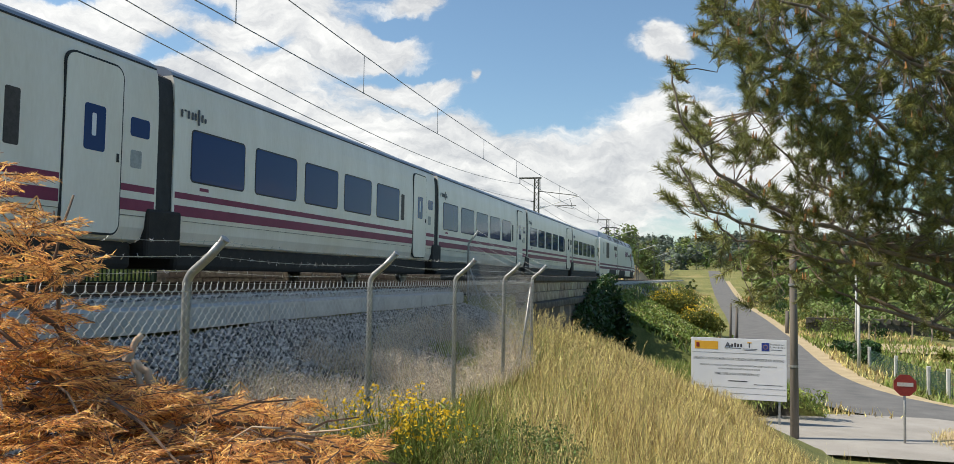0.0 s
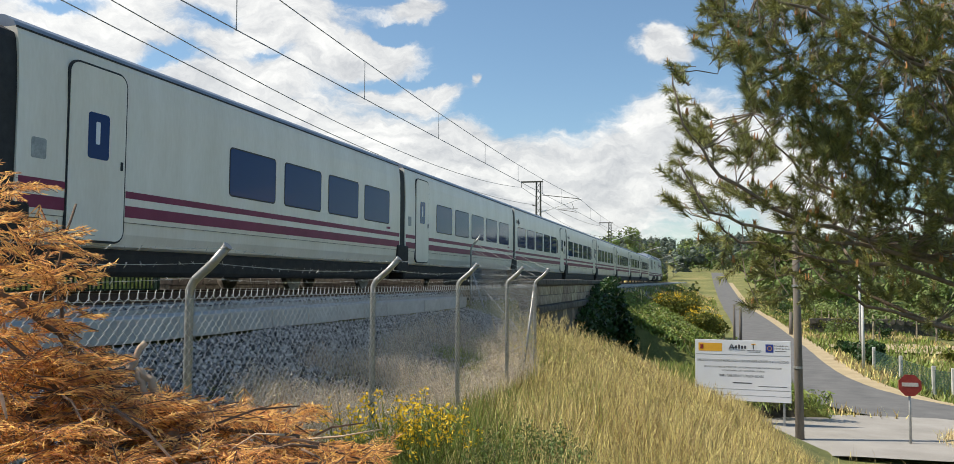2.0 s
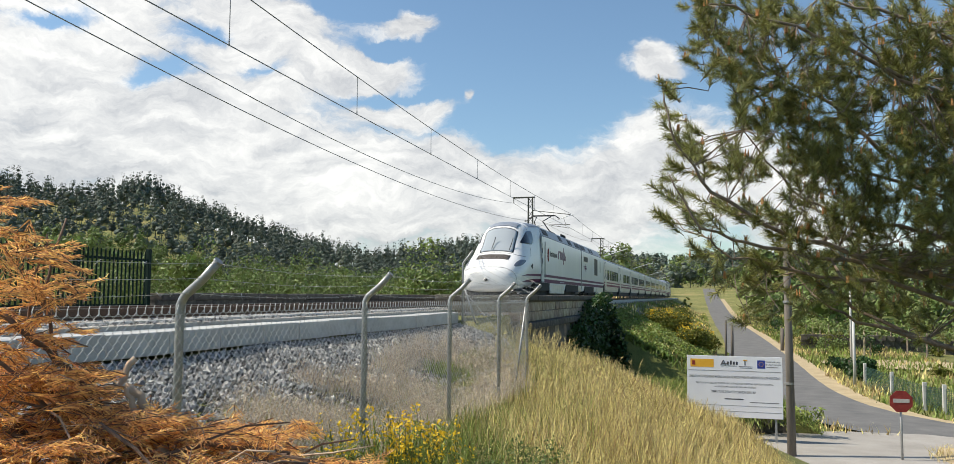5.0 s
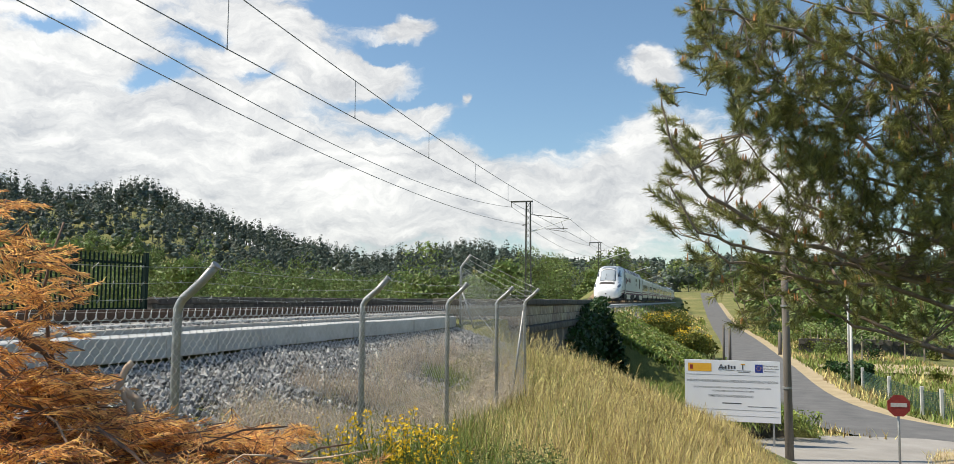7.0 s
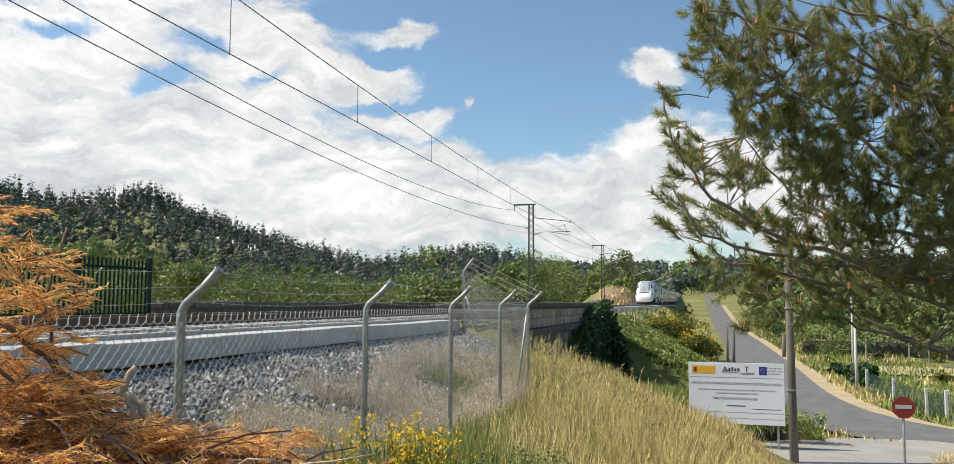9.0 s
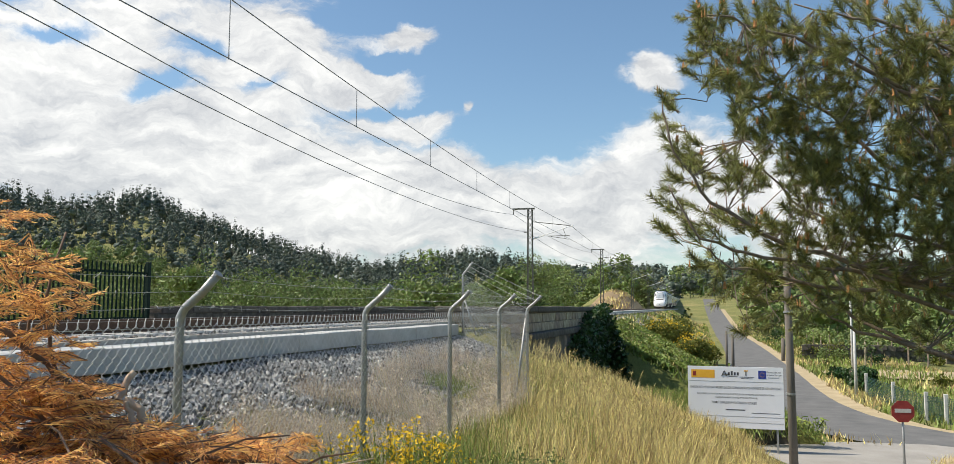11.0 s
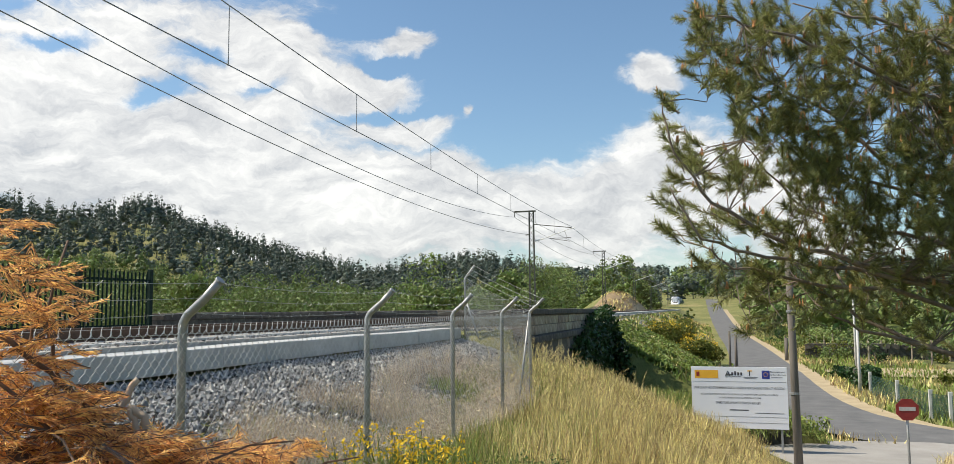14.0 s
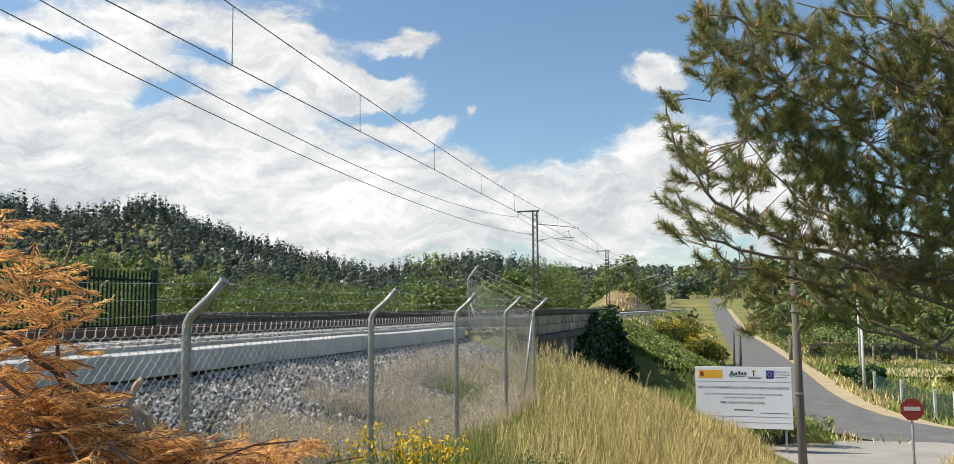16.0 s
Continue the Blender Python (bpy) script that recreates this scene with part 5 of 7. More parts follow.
def build_technical():
    L = 13.14
    th = empty("generator_coach", pose(TX, 0, 0), "white generator coach with purple stripes and dark grilles", "train coach", "generator coaches of the train")
    part("body", loft([POWER, POWER, [(x, min(z, 3.24 + 0.01 * i)) for i, (x, z) in enumerate(POWER)]], [0.18, L - 0.55, L - 0.2]).mesh("body", M["white"]), None, th)
    low = [(1.38, 3.262), (1.30, 3.34), (1.02, 3.42), (0.6, 3.46), (0.01, 3.47)]
    part("roof", loft([POWER_ROOF, POWER_ROOF, low], [0.18, L - 1.6, L - 0.2]).mesh("roof", M["roof"]), None, th, "grey sloping roof")
    part("underframe", boxed(-1.2, 1.2, 0.9, L - 0.6, 0.34, 0.66, bevel=0.08), M["under"], th, "dirty black underframe")
    inner = [(x * 0.985, z) for x, z in POWER] + [(1.0, 3.8), (0.01, 3.9)]
    part("bellows", loft([inner] * 2, [-0.25, 0.19]).mesh("bellows", M["seam"]), None, th, "black gangway bellows")
    for sx in (1, -1):
        X = lambda a, b: (a, b) if sx > 0 else (-b, -a)
        for z0, z1 in PSTRIPES:
            part("stripe", boxed(*X(1.46, 1.4735), 0.2, L - 0.2, z0, z1), M["purple"], th, "purple stripe")
        w = part("side_grille", rounded(6.85, 8.8, 1.86, 3.12, *X(1.46, 1.476), 0.06), M["grille"], th, "dark brown radiator grille")
        part("grille_frame", rounded(6.80, 8.85, 1.81, 3.17, *X(1.46, 1.4735), 0.07), M["cream"], w)
        w = part("vent_window", rounded(1.0, 3.1, 2.68, 3.02, *X(1.46, 1.476), 0.03), M["grille"], th, "dark ventilation grille")
        part("grille_frame", rounded(0.95, 3.15, 2.63, 3.07, *X(1.46, 1.4735), 0.04), M["cream"], w)
        part("slit_grille", rounded(10.35, 10.75, 2.15, 3.05, *X(1.46, 1.475), 0.03), M["galv"], th)
        mark(th, sx, 1.1, 2.12, 0.40, M["purple"])
        # solid black slab in place of the shadowed bogie opening
        part("cut_out", boxed(*X(1.2, 1.476), 1.4, 6.4, 0.48, 0.93), M["under"], th, "near-black box painted as the shaded bogie recess")
        for i in range(4):
            part("skirt_panel", rounded(8.2 + 1.15 * i, 9.3 + 1.15 * i, 0.36, 0.9, *X(1.38, 1.468), 0.04), M["cream"], th, "cream equipment skirt")
        part("roof_edge_seam", boxed(*X(1.44, 1.458), 0.2, L - 1.6, 3.37, 3.392), M["seam"], th)
        for y0, y1 in ((0.4, 2.4), (4.6, 5.3), (5.9, 6.6)):
            g = Soup()
            g.v += [Vector((sx * 1.42, y0, 3.48)), Vector((sx * 1.42, y1, 3.48)), Vector((sx * 1.26, y1, 3.78)), Vector((sx * 1.26, y0, 3.78)), Vector((sx * 1.2, y0, 3.4)), Vector((sx * 1.2, y1, 3.4)), Vector((sx * 1.0, y1, 3.6)), Vector((sx * 1.0, y0, 3.6))]
            g.f += [(0, 1, 2, 3), (0, 4, 5, 1), (1, 5, 6, 2), (2, 6, 7, 3), (3, 7, 4, 0)]
            part("roof_vent", g.mesh("roof_vent", M["grille"]), None, th, "dark roof louvre")
    bogie(th, 3.6)
    return th


def build_train():
    """Things of the train with the place of each along it and its turn."""
    rows = []
    p = build_power()
    rows.append((p, 0.0, 0))
    t = build_technical()
    rows.append((t, 21.05, 0))
    c0 = 21.05 + 13.0
    coach_b = build_coach(False, 5)
    coach_b4 = build_coach(False, 4)
    coach_f = build_coach(True, 5)
    rows += [(coach_b, c0, 0), (coach_b4, c0 + 13.14, 0), (copy_thing(coach_b, pose(0, 0, 0)), c0 + 13.14 * 2, 0)]
    for k in range(3, 9):
        rows.append((coach_f if k == 3 else copy_thing(coach_f, pose(0, 0, 0)), c0 + 13.14 * k, 0))
    end = c0 + 13.14 * 9
    rows.append((copy_thing(t, pose(0, 0, 0)), end + 13.14, 180))
    rows.append((copy_thing(p, pose(0, 0, 0)), end + 13.14 + 21.05, 180))
    return rows


TRAIN = build_train()


def motions():
    for th, off, turn in TRAIN:
        walk(th, [(t, pose(TX, TAIL0 + SPEED * t + late + off, 0, 0, 0, turn)) for t, late in ((0, -0.15), (1, -0.3), (1.5, -0.45), (2, -0.4), (2.5, -0.05), (3, 0.0), (3.5, 0.12), (4, 0.05), (6, 0.05), (8, 0.3), (10, 3), (12, 7), (14, 11), (16, 15))])

# ---------------------------------------------------------------- plants
SIDE = Vector((math.cos(0.27067), math.sin(0.27067), 0))
AHEAD = Vector((-math.sin(0.27067), math.cos(0.27067), 0))


def spot(a, b, d):
    """A place d metres ahead of the standpoint, a * d to the side and b * d above the eye."""
    return Vector((0, 0, EYE)) + d * (AHEAD + a * SIDE + Vector((0, 0, b)))


def inside(rnd):
    while True:
        x, y = rnd.uniform(-1, 1), rnd.uniform(-1, 1)
        if x * x + y * y < 1:
            return x, y


def brush(needles, stems, base, tip, rnd, length, count, width, stem=0.006, start=0.15, droop=0.0, spread=0.75):
    """A twig set all round with needles, closer together at its tip."""
    base, tip = Vector(base), Vector(tip)
    d = tip - base
    ax = d.normalized()
    o = ax.orthogonal().normalized()
    o2 = ax.cross(o)
    bow = Vector((0, 0, -0.06 * d.length))
    stems.tube([base, base.lerp(tip, 0.5) + bow, tip], stem, stem * 0.4, sides=4)
    for i in range(count):
        t = start + (1 - start) * (i / count) ** 0.85
        an = rnd.uniform(0, 6.283)
        c = base.lerp(tip, t) + bow * 4 * t * (1 - t)
        k = rnd.uniform(0.75, 1.1)
        out = (o * math.cos(an) + o2 * math.sin(an)) * spread + ax * rnd.uniform(0.35, 1.0) + Vector((0, 0, -droop))
        needles.needle(c, c + out.normalized() * length * k, width, rnd)


PINE = [(0.275, 0.338, 0.031, 0.037), (0.297, 0.297, 0.030, 0.030), (0.330, 0.345, 0.052, 0.044), (0.404, 0.315, 0.067, 0.067),
        (0.493, 0.315, 0.081, 0.081), (0.565, 0.286, 0.060, 0.104), (0.360, 0.234, 0.041, 0.044), (0.420, 0.212, 0.052, 0.067),
        (0.500, 0.190, 0.081, 0.074), (0.575, 0.153, 0.055, 0.096), (0.449, 0.123, 0.063, 0.052), (0.516, 0.086, 0.074, 0.059),
        (0.416, 0.064, 0.041, 0.044), (0.580, 0.041, 0.050, 0.052), (0.471, 0.041, 0.052, 0.033),
        (0.243, 0.232, 0.012, 0.034), (0.260, 0.201, 0.016, 0.022), (0.256, 0.171, 0.024, 0.016), (0.293, 0.164, 0.044, 0.021),
        (0.338, 0.153, 0.033, 0.019), (0.319, 0.186, 0.007, 0.021), (0.249, 0.130, 0.018, 0.018), (0.256, 0.097, 0.028, 0.016),
        (0.293, 0.104, 0.030, 0.018), (0.338, 0.101, 0.033, 0.018), (0.375, 0.090, 0.030, 0.018), (0.290, 0.064, 0.022, 0.018),
        (0.319, 0.038, 0.033, 0.022), (0.356, 0.012, 0.037, 0.026), (0.338, -0.018, 0.026, 0.016), (0.404, -0.003, 0.030, 0.022),
        (0.382, 0.041, 0.037, 0.026), (0.441, 0.004, 0.037, 0.016), (0.493, -0.018, 0.044, 0.014), (0.553, -0.036, 0.033, 0.018),
        (0.530, 0.019, 0.059, 0.026), (0.62, 0.2, 0.05, 0.2), (0.62, 0.05, 0.05, 0.1), (0.378, 0.205, 0.034, 0.045), (0.408, 0.155, 0.030, 0.040), (0.345, 0.275, 0.030, 0.036)]
PINE_BOUGHS = [[(0.70, 0.20), (0.58, 0.24), (0.45, 0.32), (0.34, 0.355), (0.262, 0.372)], [(0.70, 0.12), (0.60, 0.15), (0.52, 0.165), (0.44, 0.235), (0.35, 0.29), (0.275, 0.345)],
         [(0.70, 0.10), (0.56, 0.13), (0.42, 0.17), (0.36, 0.235), (0.30, 0.31)], [(0.70, 0.04), (0.54, 0.085), (0.45, 0.10), (0.39, 0.13), (0.33, 0.205)],
         [(0.70, 0.02), (0.54, 0.03), (0.44, 0.06), (0.37, 0.08), (0.29, 0.13), (0.245, 0.19), (0.232, 0.255)], [(0.66, 0.0), (0.46, 0.045), (0.35, 0.06), (0.275, 0.085), (0.238, 0.15)],
         [(0.66, -0.03), (0.50, 0.02), (0.39, 0.03), (0.31, 0.05), (0.275, 0.075)], [(0.70, -0.10), (0.55, -0.05), (0.46, -0.012), (0.42, 0.02), (0.33, 0.0)],
         [(0.70, -0.085), (0.585, -0.062), (0.46, -0.028), (0.41, 0.005)], [(0.70, 0.3), (0.60, 0.32), (0.5, 0.36), (0.40, 0.38)], [(0.70, 0.22), (0.6, 0.25), (0.52, 0.27), (0.47, 0.33)]]


def build_pine():
    rnd = random.Random(21)
    D = 8.6
    trunk_at = spot(0.70, 0, D)
    gz = ground_z(trunk_at.x, trunk_at.y)
    th = empty("pine_tree", pose(trunk_at.x, trunk_at.y, gz), "large pine with long green needles and orange buds", "pine tree")
    o = Vector((trunk_at.x, trunk_at.y, gz))
    s = Soup()
    s.tube([Vector((0, 0, -0.3)), Vector((0.05, 0, 2)), Vector((0, 0.05, 5)), Vector((0.1, 0, 8.5))], 0.24, 0.10, sides=12)
    part("trunk", s.mesh("trunk", M["bark"], True), None, th)
    limb_pts = []
    for line in PINE_BOUGHS:
        dd = rnd.uniform(-1.0, 0.9)
        pts = []
        n = len(line)
        for i, (a, b) in enumerate(line):
            d = D + dd * min(1.0, i / (n - 1) * 1.4)
            pts.append(spot(a, b, d))
        fine = []
        for i in range(n - 1):
            for k in range(4):
                fine.append(pts[i].lerp(pts[i + 1], k / 4) + Vector((rnd.uniform(-1, 1), rnd.uniform(-1, 1), rnd.uniform(-1, 1))) * 0.025)
        fine.append(pts[-1])
        limb_pts += fine[4:]
        s = Soup()
        s.tube([p - o for p in fine], rnd.uniform(0.024, 0.040), 0.007, sides=7)
        part("limb", s.mesh("limb", M["bark"], True), None, th)
    nd, st, bd = Soup(), Soup(), Soup()
    for ci, (a, b, ra, rb) in enumerate(PINE):
        n = int(ra * rb * 1350 * 1350 * math.pi / 1000 * (2.7 if ra * rb > 0.0016 else 2.6) * (0.62 if b < 0.07 else 1.0)) + 2
        for _ in range(n):
            x, y = inside(rnd)
            d = D + rnd.uniform(-1.1, 1.1)
            c = spot(a + x * ra, b + y * rb, d)
            near = min(limb_pts, key=lambda p: (p - c).length_squared)
            away = (c - near)
            if away.length > 0.9:
                away = away.normalized() * 0.9
            dirn = (away.normalized() * 0.7 - SIDE * 0.45 + Vector((rnd.uniform(-0.5, 0.5), rnd.uniform(-0.5, 0.5), rnd.uniform(0.1, 0.9)))).normalized()
            L = rnd.uniform(0.20, 0.42)
            brush(nd, st, c - dirn * L * 0.5 - o, c + dirn * L * 0.5 - o, rnd, rnd.uniform(0.085, 0.135), 165, 0.0066, 0.0050, spread=0.68)
            if rnd.random() < 0.4:
                st.tube([near - o, (near + c) * 0.5 - o + Vector((0, 0, -0.04)), c - dirn * L * 0.5 - o], 0.007, 0.004, sides=4)
            if rnd.random() < 0.28:
                for q in range(rnd.choice((1, 2, 3))):
                    e = c + dirn * L * 0.5 - o + Vector((rnd.uniform(-1, 1), rnd.uniform(-1, 1), 0)) * 0.02
                    bd.tube([e, e + Vector((0, 0, 0.035)), e + Vector((rnd.uniform(-0.01, 0.01), 0, 0.07))], 0.011, 0.003, sides=5)
    tagged(part("needle_crown", nd.mesh("needle_crown", M["needle"]), None, th, "green needle tufts"), kind="stuff")
    tagged(part("twig_mass", st.mesh("twigs", M["bark"]), None, th), kind="stuff")
    tagged(part("bud_mass", bd.mesh("buds", M["bud"]), None, th, "orange brown buds"), kind="stuff")


build_pine()

HEAP = [(-0.566, 0.108, 0.022, 0.010, 2.9), (-0.536, 0.049, 0.037, 0.022, 2.9), (-0.510, 0.012, 0.036, 0.028, 2.9), (-0.556, -0.010, 0.036, 0.044, 2.8),
        (-0.560, -0.070, 0.036, 0.044, 2.8), (-0.500, -0.047, 0.030, 0.018, 2.9), (-0.536, -0.130, 0.070, 0.036, 2.7), (-0.447, -0.160, 0.090, 0.028, 2.7),
        (-0.360, -0.172, 0.090, 0.022, 2.8), (-0.270, -0.176, 0.060, 0.018, 2.9), (-0.570, -0.175, 0.050, 0.030, 2.6), (-0.480, -0.107, 0.050, 0.022, 2.8),
        (-0.205, -0.160, 0.018, 0.006, 3.2), (-0.500, -0.212, 0.115, 0.032, 2.5), (-0.360, -0.218, 0.115, 0.028, 2.6), (-0.215, -0.214, 0.085, 0.018, 2.8),
        (-0.150, -0.208, 0.040, 0.010, 2.9), (-0.45, -0.26, 0.16, 0.03, 2.4), (-0.25, -0.25, 0.12, 0.03, 2.5), (-0.62, 0.0, 0.04, 0.14, 2.6)]


def build_heap():
    rnd = random.Random(33)
    c0 = spot(-0.42, 0, 2.8)
    gz = ground_z(c0.x, c0.y)
    o = Vector((c0.x, c0.y, gz))
    th = empty("brush_pile", pose(*o), "heap of cut dead branches with brown foliage", "brush pile")
    nd, st = Soup(), Soup()
    for a, b, ra, rb, d0 in HEAP:
        n = int(ra * rb * 1350 * 1350 * math.pi / 1000 * (7.0 if b < -0.09 else 2.2)) + 4
        for _ in range(n):
            x, y = inside(rnd)
            d = d0 + rnd.uniform(-0.25, 0.3)
            c = spot(a + x * ra, b + y * rb, d) - o
            flat = Vector((rnd.gauss(0, 1), rnd.gauss(0, 1), rnd.gauss(0.1, 0.35))) + SIDE * 0.5
            dirn = flat.normalized()
            L = rnd.uniform(0.09, 0.20)
            base = c - dirn * L * 0.5
            ax = dirn
            sd = ax.cross(Vector((0, 0, 1))).normalized()
            st.tube([base, c + Vector((0, 0, 0.01)), c + dirn * L * 0.5 + Vector((0, 0, -0.02))], 0.0025, 0.001, sides=3)
            # feathery flat sprays
            m = 9
            for k in range(m):
                t = k / m
                q = base.lerp(c + dirn * L * 0.5, t)
                ln = 0.050 * (1 - t) + 0.020
                for sg in (1, -1):
                    e = q + (ax * 0.8 + sd * sg * 0.75 + Vector((0, 0, rnd.uniform(-0.4, 0.2)))).normalized() * ln * rnd.uniform(0.7, 1.2)
                    nd.needle(q, e, 0.0055, rnd)
                    for z in range(3):
                        w = q.lerp(e, 0.3 + 0.25 * z)
                        nd.needle(w, w + (ax + sd * sg * 0.2 + Vector((rnd.uniform(-0.6, 0.6), rnd.uniform(-0.6, 0.6), rnd.uniform(-0.7, 0.3)))).normalized() * 0.024, 0.0045, rnd)
    tagged(part("dead_foliage", nd.mesh("dead_foliage", M["dead"]), None, th, "brown dead foliage sprays"), kind="stuff")
    tagged(part("twig_mass", st.mesh("twigs", M["twig"]), None, th), kind="stuff")
    for line, r0, r1, m in (([(-0.60, -0.01, 2.7), (-0.53, -0.06, 2.7), (-0.48, -0.10, 2.8), (-0.435, -0.15, 2.8)], 0.010, 0.006, "twig"),
                            ([(-0.50, 0.09, 3.0), (-0.525, 0.0, 2.9), (-0.505, -0.08, 2.9), (-0.44, -0.16, 2.8)], 0.004, 0.009, "twig"),
                            ([(-0.41, -0.078, 2.9), (-0.428, -0.11, 2.85), (-0.45, -0.145, 2.8)], 0.011, 0.013, "bleached"),
                            ([(-0.418, -0.112, 2.7), (-0.402, -0.125, 2.7), (-0.385, -0.155, 2.7), (-0.372, -0.19, 2.6)], 0.012, 0.020, "bleached"),
                            ([(-0.418, -0.114, 2.68), (-0.41, -0.14, 2.68), (-0.392, -0.18, 2.65)], 0.008, 0.014, "bleached"),
                            ([(-0.60, -0.16, 2.5), (-0.50, -0.14, 2.6), (-0.43, -0.125, 2.7)], 0.007, 0.003, "twig"),
                            ([(-0.58, -0.15, 2.5), (-0.52, -0.19, 2.5), (-0.40, -0.215, 2.5)], 0.012, 0.008, "twig"),
                            ([(-0.42, -0.21, 2.5), (-0.32, -0.18, 2.6), (-0.22, -0.19, 2.8)], 0.011, 0.006, "twig"),
                            ([(-0.48, -0.24, 2.4), (-0.33, -0.225, 2.4), (-0.19, -0.228, 2.6)], 0.013, 0.008, "twig"),
                            ([(-0.59, -0.07, 2.6), (-0.52, -0.13, 2.6), (-0.45, -0.2, 2.55)], 0.006, 0.008, "twig"),
                            ([(-0.44, -0.19, 2.6), (-0.40, -0.17, 2.6), (-0.34, -0.175, 2.65)], 0.005, 0.003, "twig"),
                            ([(-0.52, 0.07, 3.0), (-0.535, 0.02, 2.95), (-0.54, -0.06, 2.9)], 0.003, 0.005, "twig")):
        s = Soup()
        pts = [spot(*q) - o for q in line]
        fine = []
        for i in range(len(pts) - 1):
            for k in range(4):
                fine.append(pts[i].lerp(pts[i + 1], k / 4) + Vector((rnd.uniform(-1, 1), rnd.uniform(-1, 1), rnd.uniform(-1, 1))) * 0.006)
        s.tube(fine + [pts[-1]], r0, r1, sides=6)
        part("branch", s.mesh("branch", M[m], True), None, th, "bleached broken branch" if m == "bleached" else "dry dead branch")
    # loose pale sticks lying over the heap
    for _ in range(46):
        a = rnd.uniform(-0.60, -0.18)
        b = lerp(a, (-0.60, -0.5, -0.42, -0.2), (-0.10, -0.135, -0.165, -0.20)) - rnd.uniform(-0.01, 0.06)
        p = spot(a, b, rnd.uniform(2.45, 2.75)) - o
        q = p + SIDE * rnd.gauss(0, 0.12) + AHEAD * rnd.gauss(0, 0.06) + Vector((0, 0, rnd.gauss(0.02, 0.05)))
        s = Soup()
        s.tube([p, p.lerp(q, 0.5) + Vector((0, 0, rnd.gauss(0, 0.012))), q], rnd.uniform(0.0025, 0.006), 0.002, sides=5)
        part("stick", s.mesh("stick", M[rnd.choice(("bleached", "twig", "twig"))], True), None, th)
    # the tangle of stems that carries the heap
    s = Soup()
    for _ in range(200):
        a = rnd.uniform(-0.68, -0.16)
        top = lerp(a, (-0.68, -0.5, -0.42, -0.2), (-0.09, -0.135, -0.165, -0.195))
        d = rnd.uniform(2.4, 3.0)
        p = spot(a, rnd.uniform(-0.5, top), d) - o
        q = p + Vector((rnd.gauss(0, 0.3), rnd.gauss(0, 0.3), rnd.gauss(-0.05, 0.08)))
        p.z, q.z = max(p.z, -0.05), max(q.z, -0.05)
        s.tube([p, p.lerp(q, 0.5) + Vector((0, 0, 0.02)), q], rnd.uniform(0.003, 0.010), 0.003, sides=4)
    tagged(part("stem_tangle", s.mesh("stem_tangle", M["twig"]), None, th), kind="stuff")
    s = Soup()
    for _ in range(60):
        a = rnd.uniform(-0.7, -0.2)
        top = lerp(a, (-0.7, -0.5, -0.42, -0.2), (-0.16, -0.18, -0.21, -0.245)) - 0.02
        s.blob(spot(a, rnd.uniform(-0.55, top - 0.05), rnd.uniform(2.75, 3.1)) - o, rnd.uniform(0.10, 0.17), rnd)
    tagged(part("litter", s.mesh("litter", M["dead"]), None, th, "dark brown litter"), kind="stuff")


build_heap()


def strew(name, label, cat, material, items):
    ob = new(name, items.mesh(name, material))
    return tagged(ob, label, cat, kind="stuff")


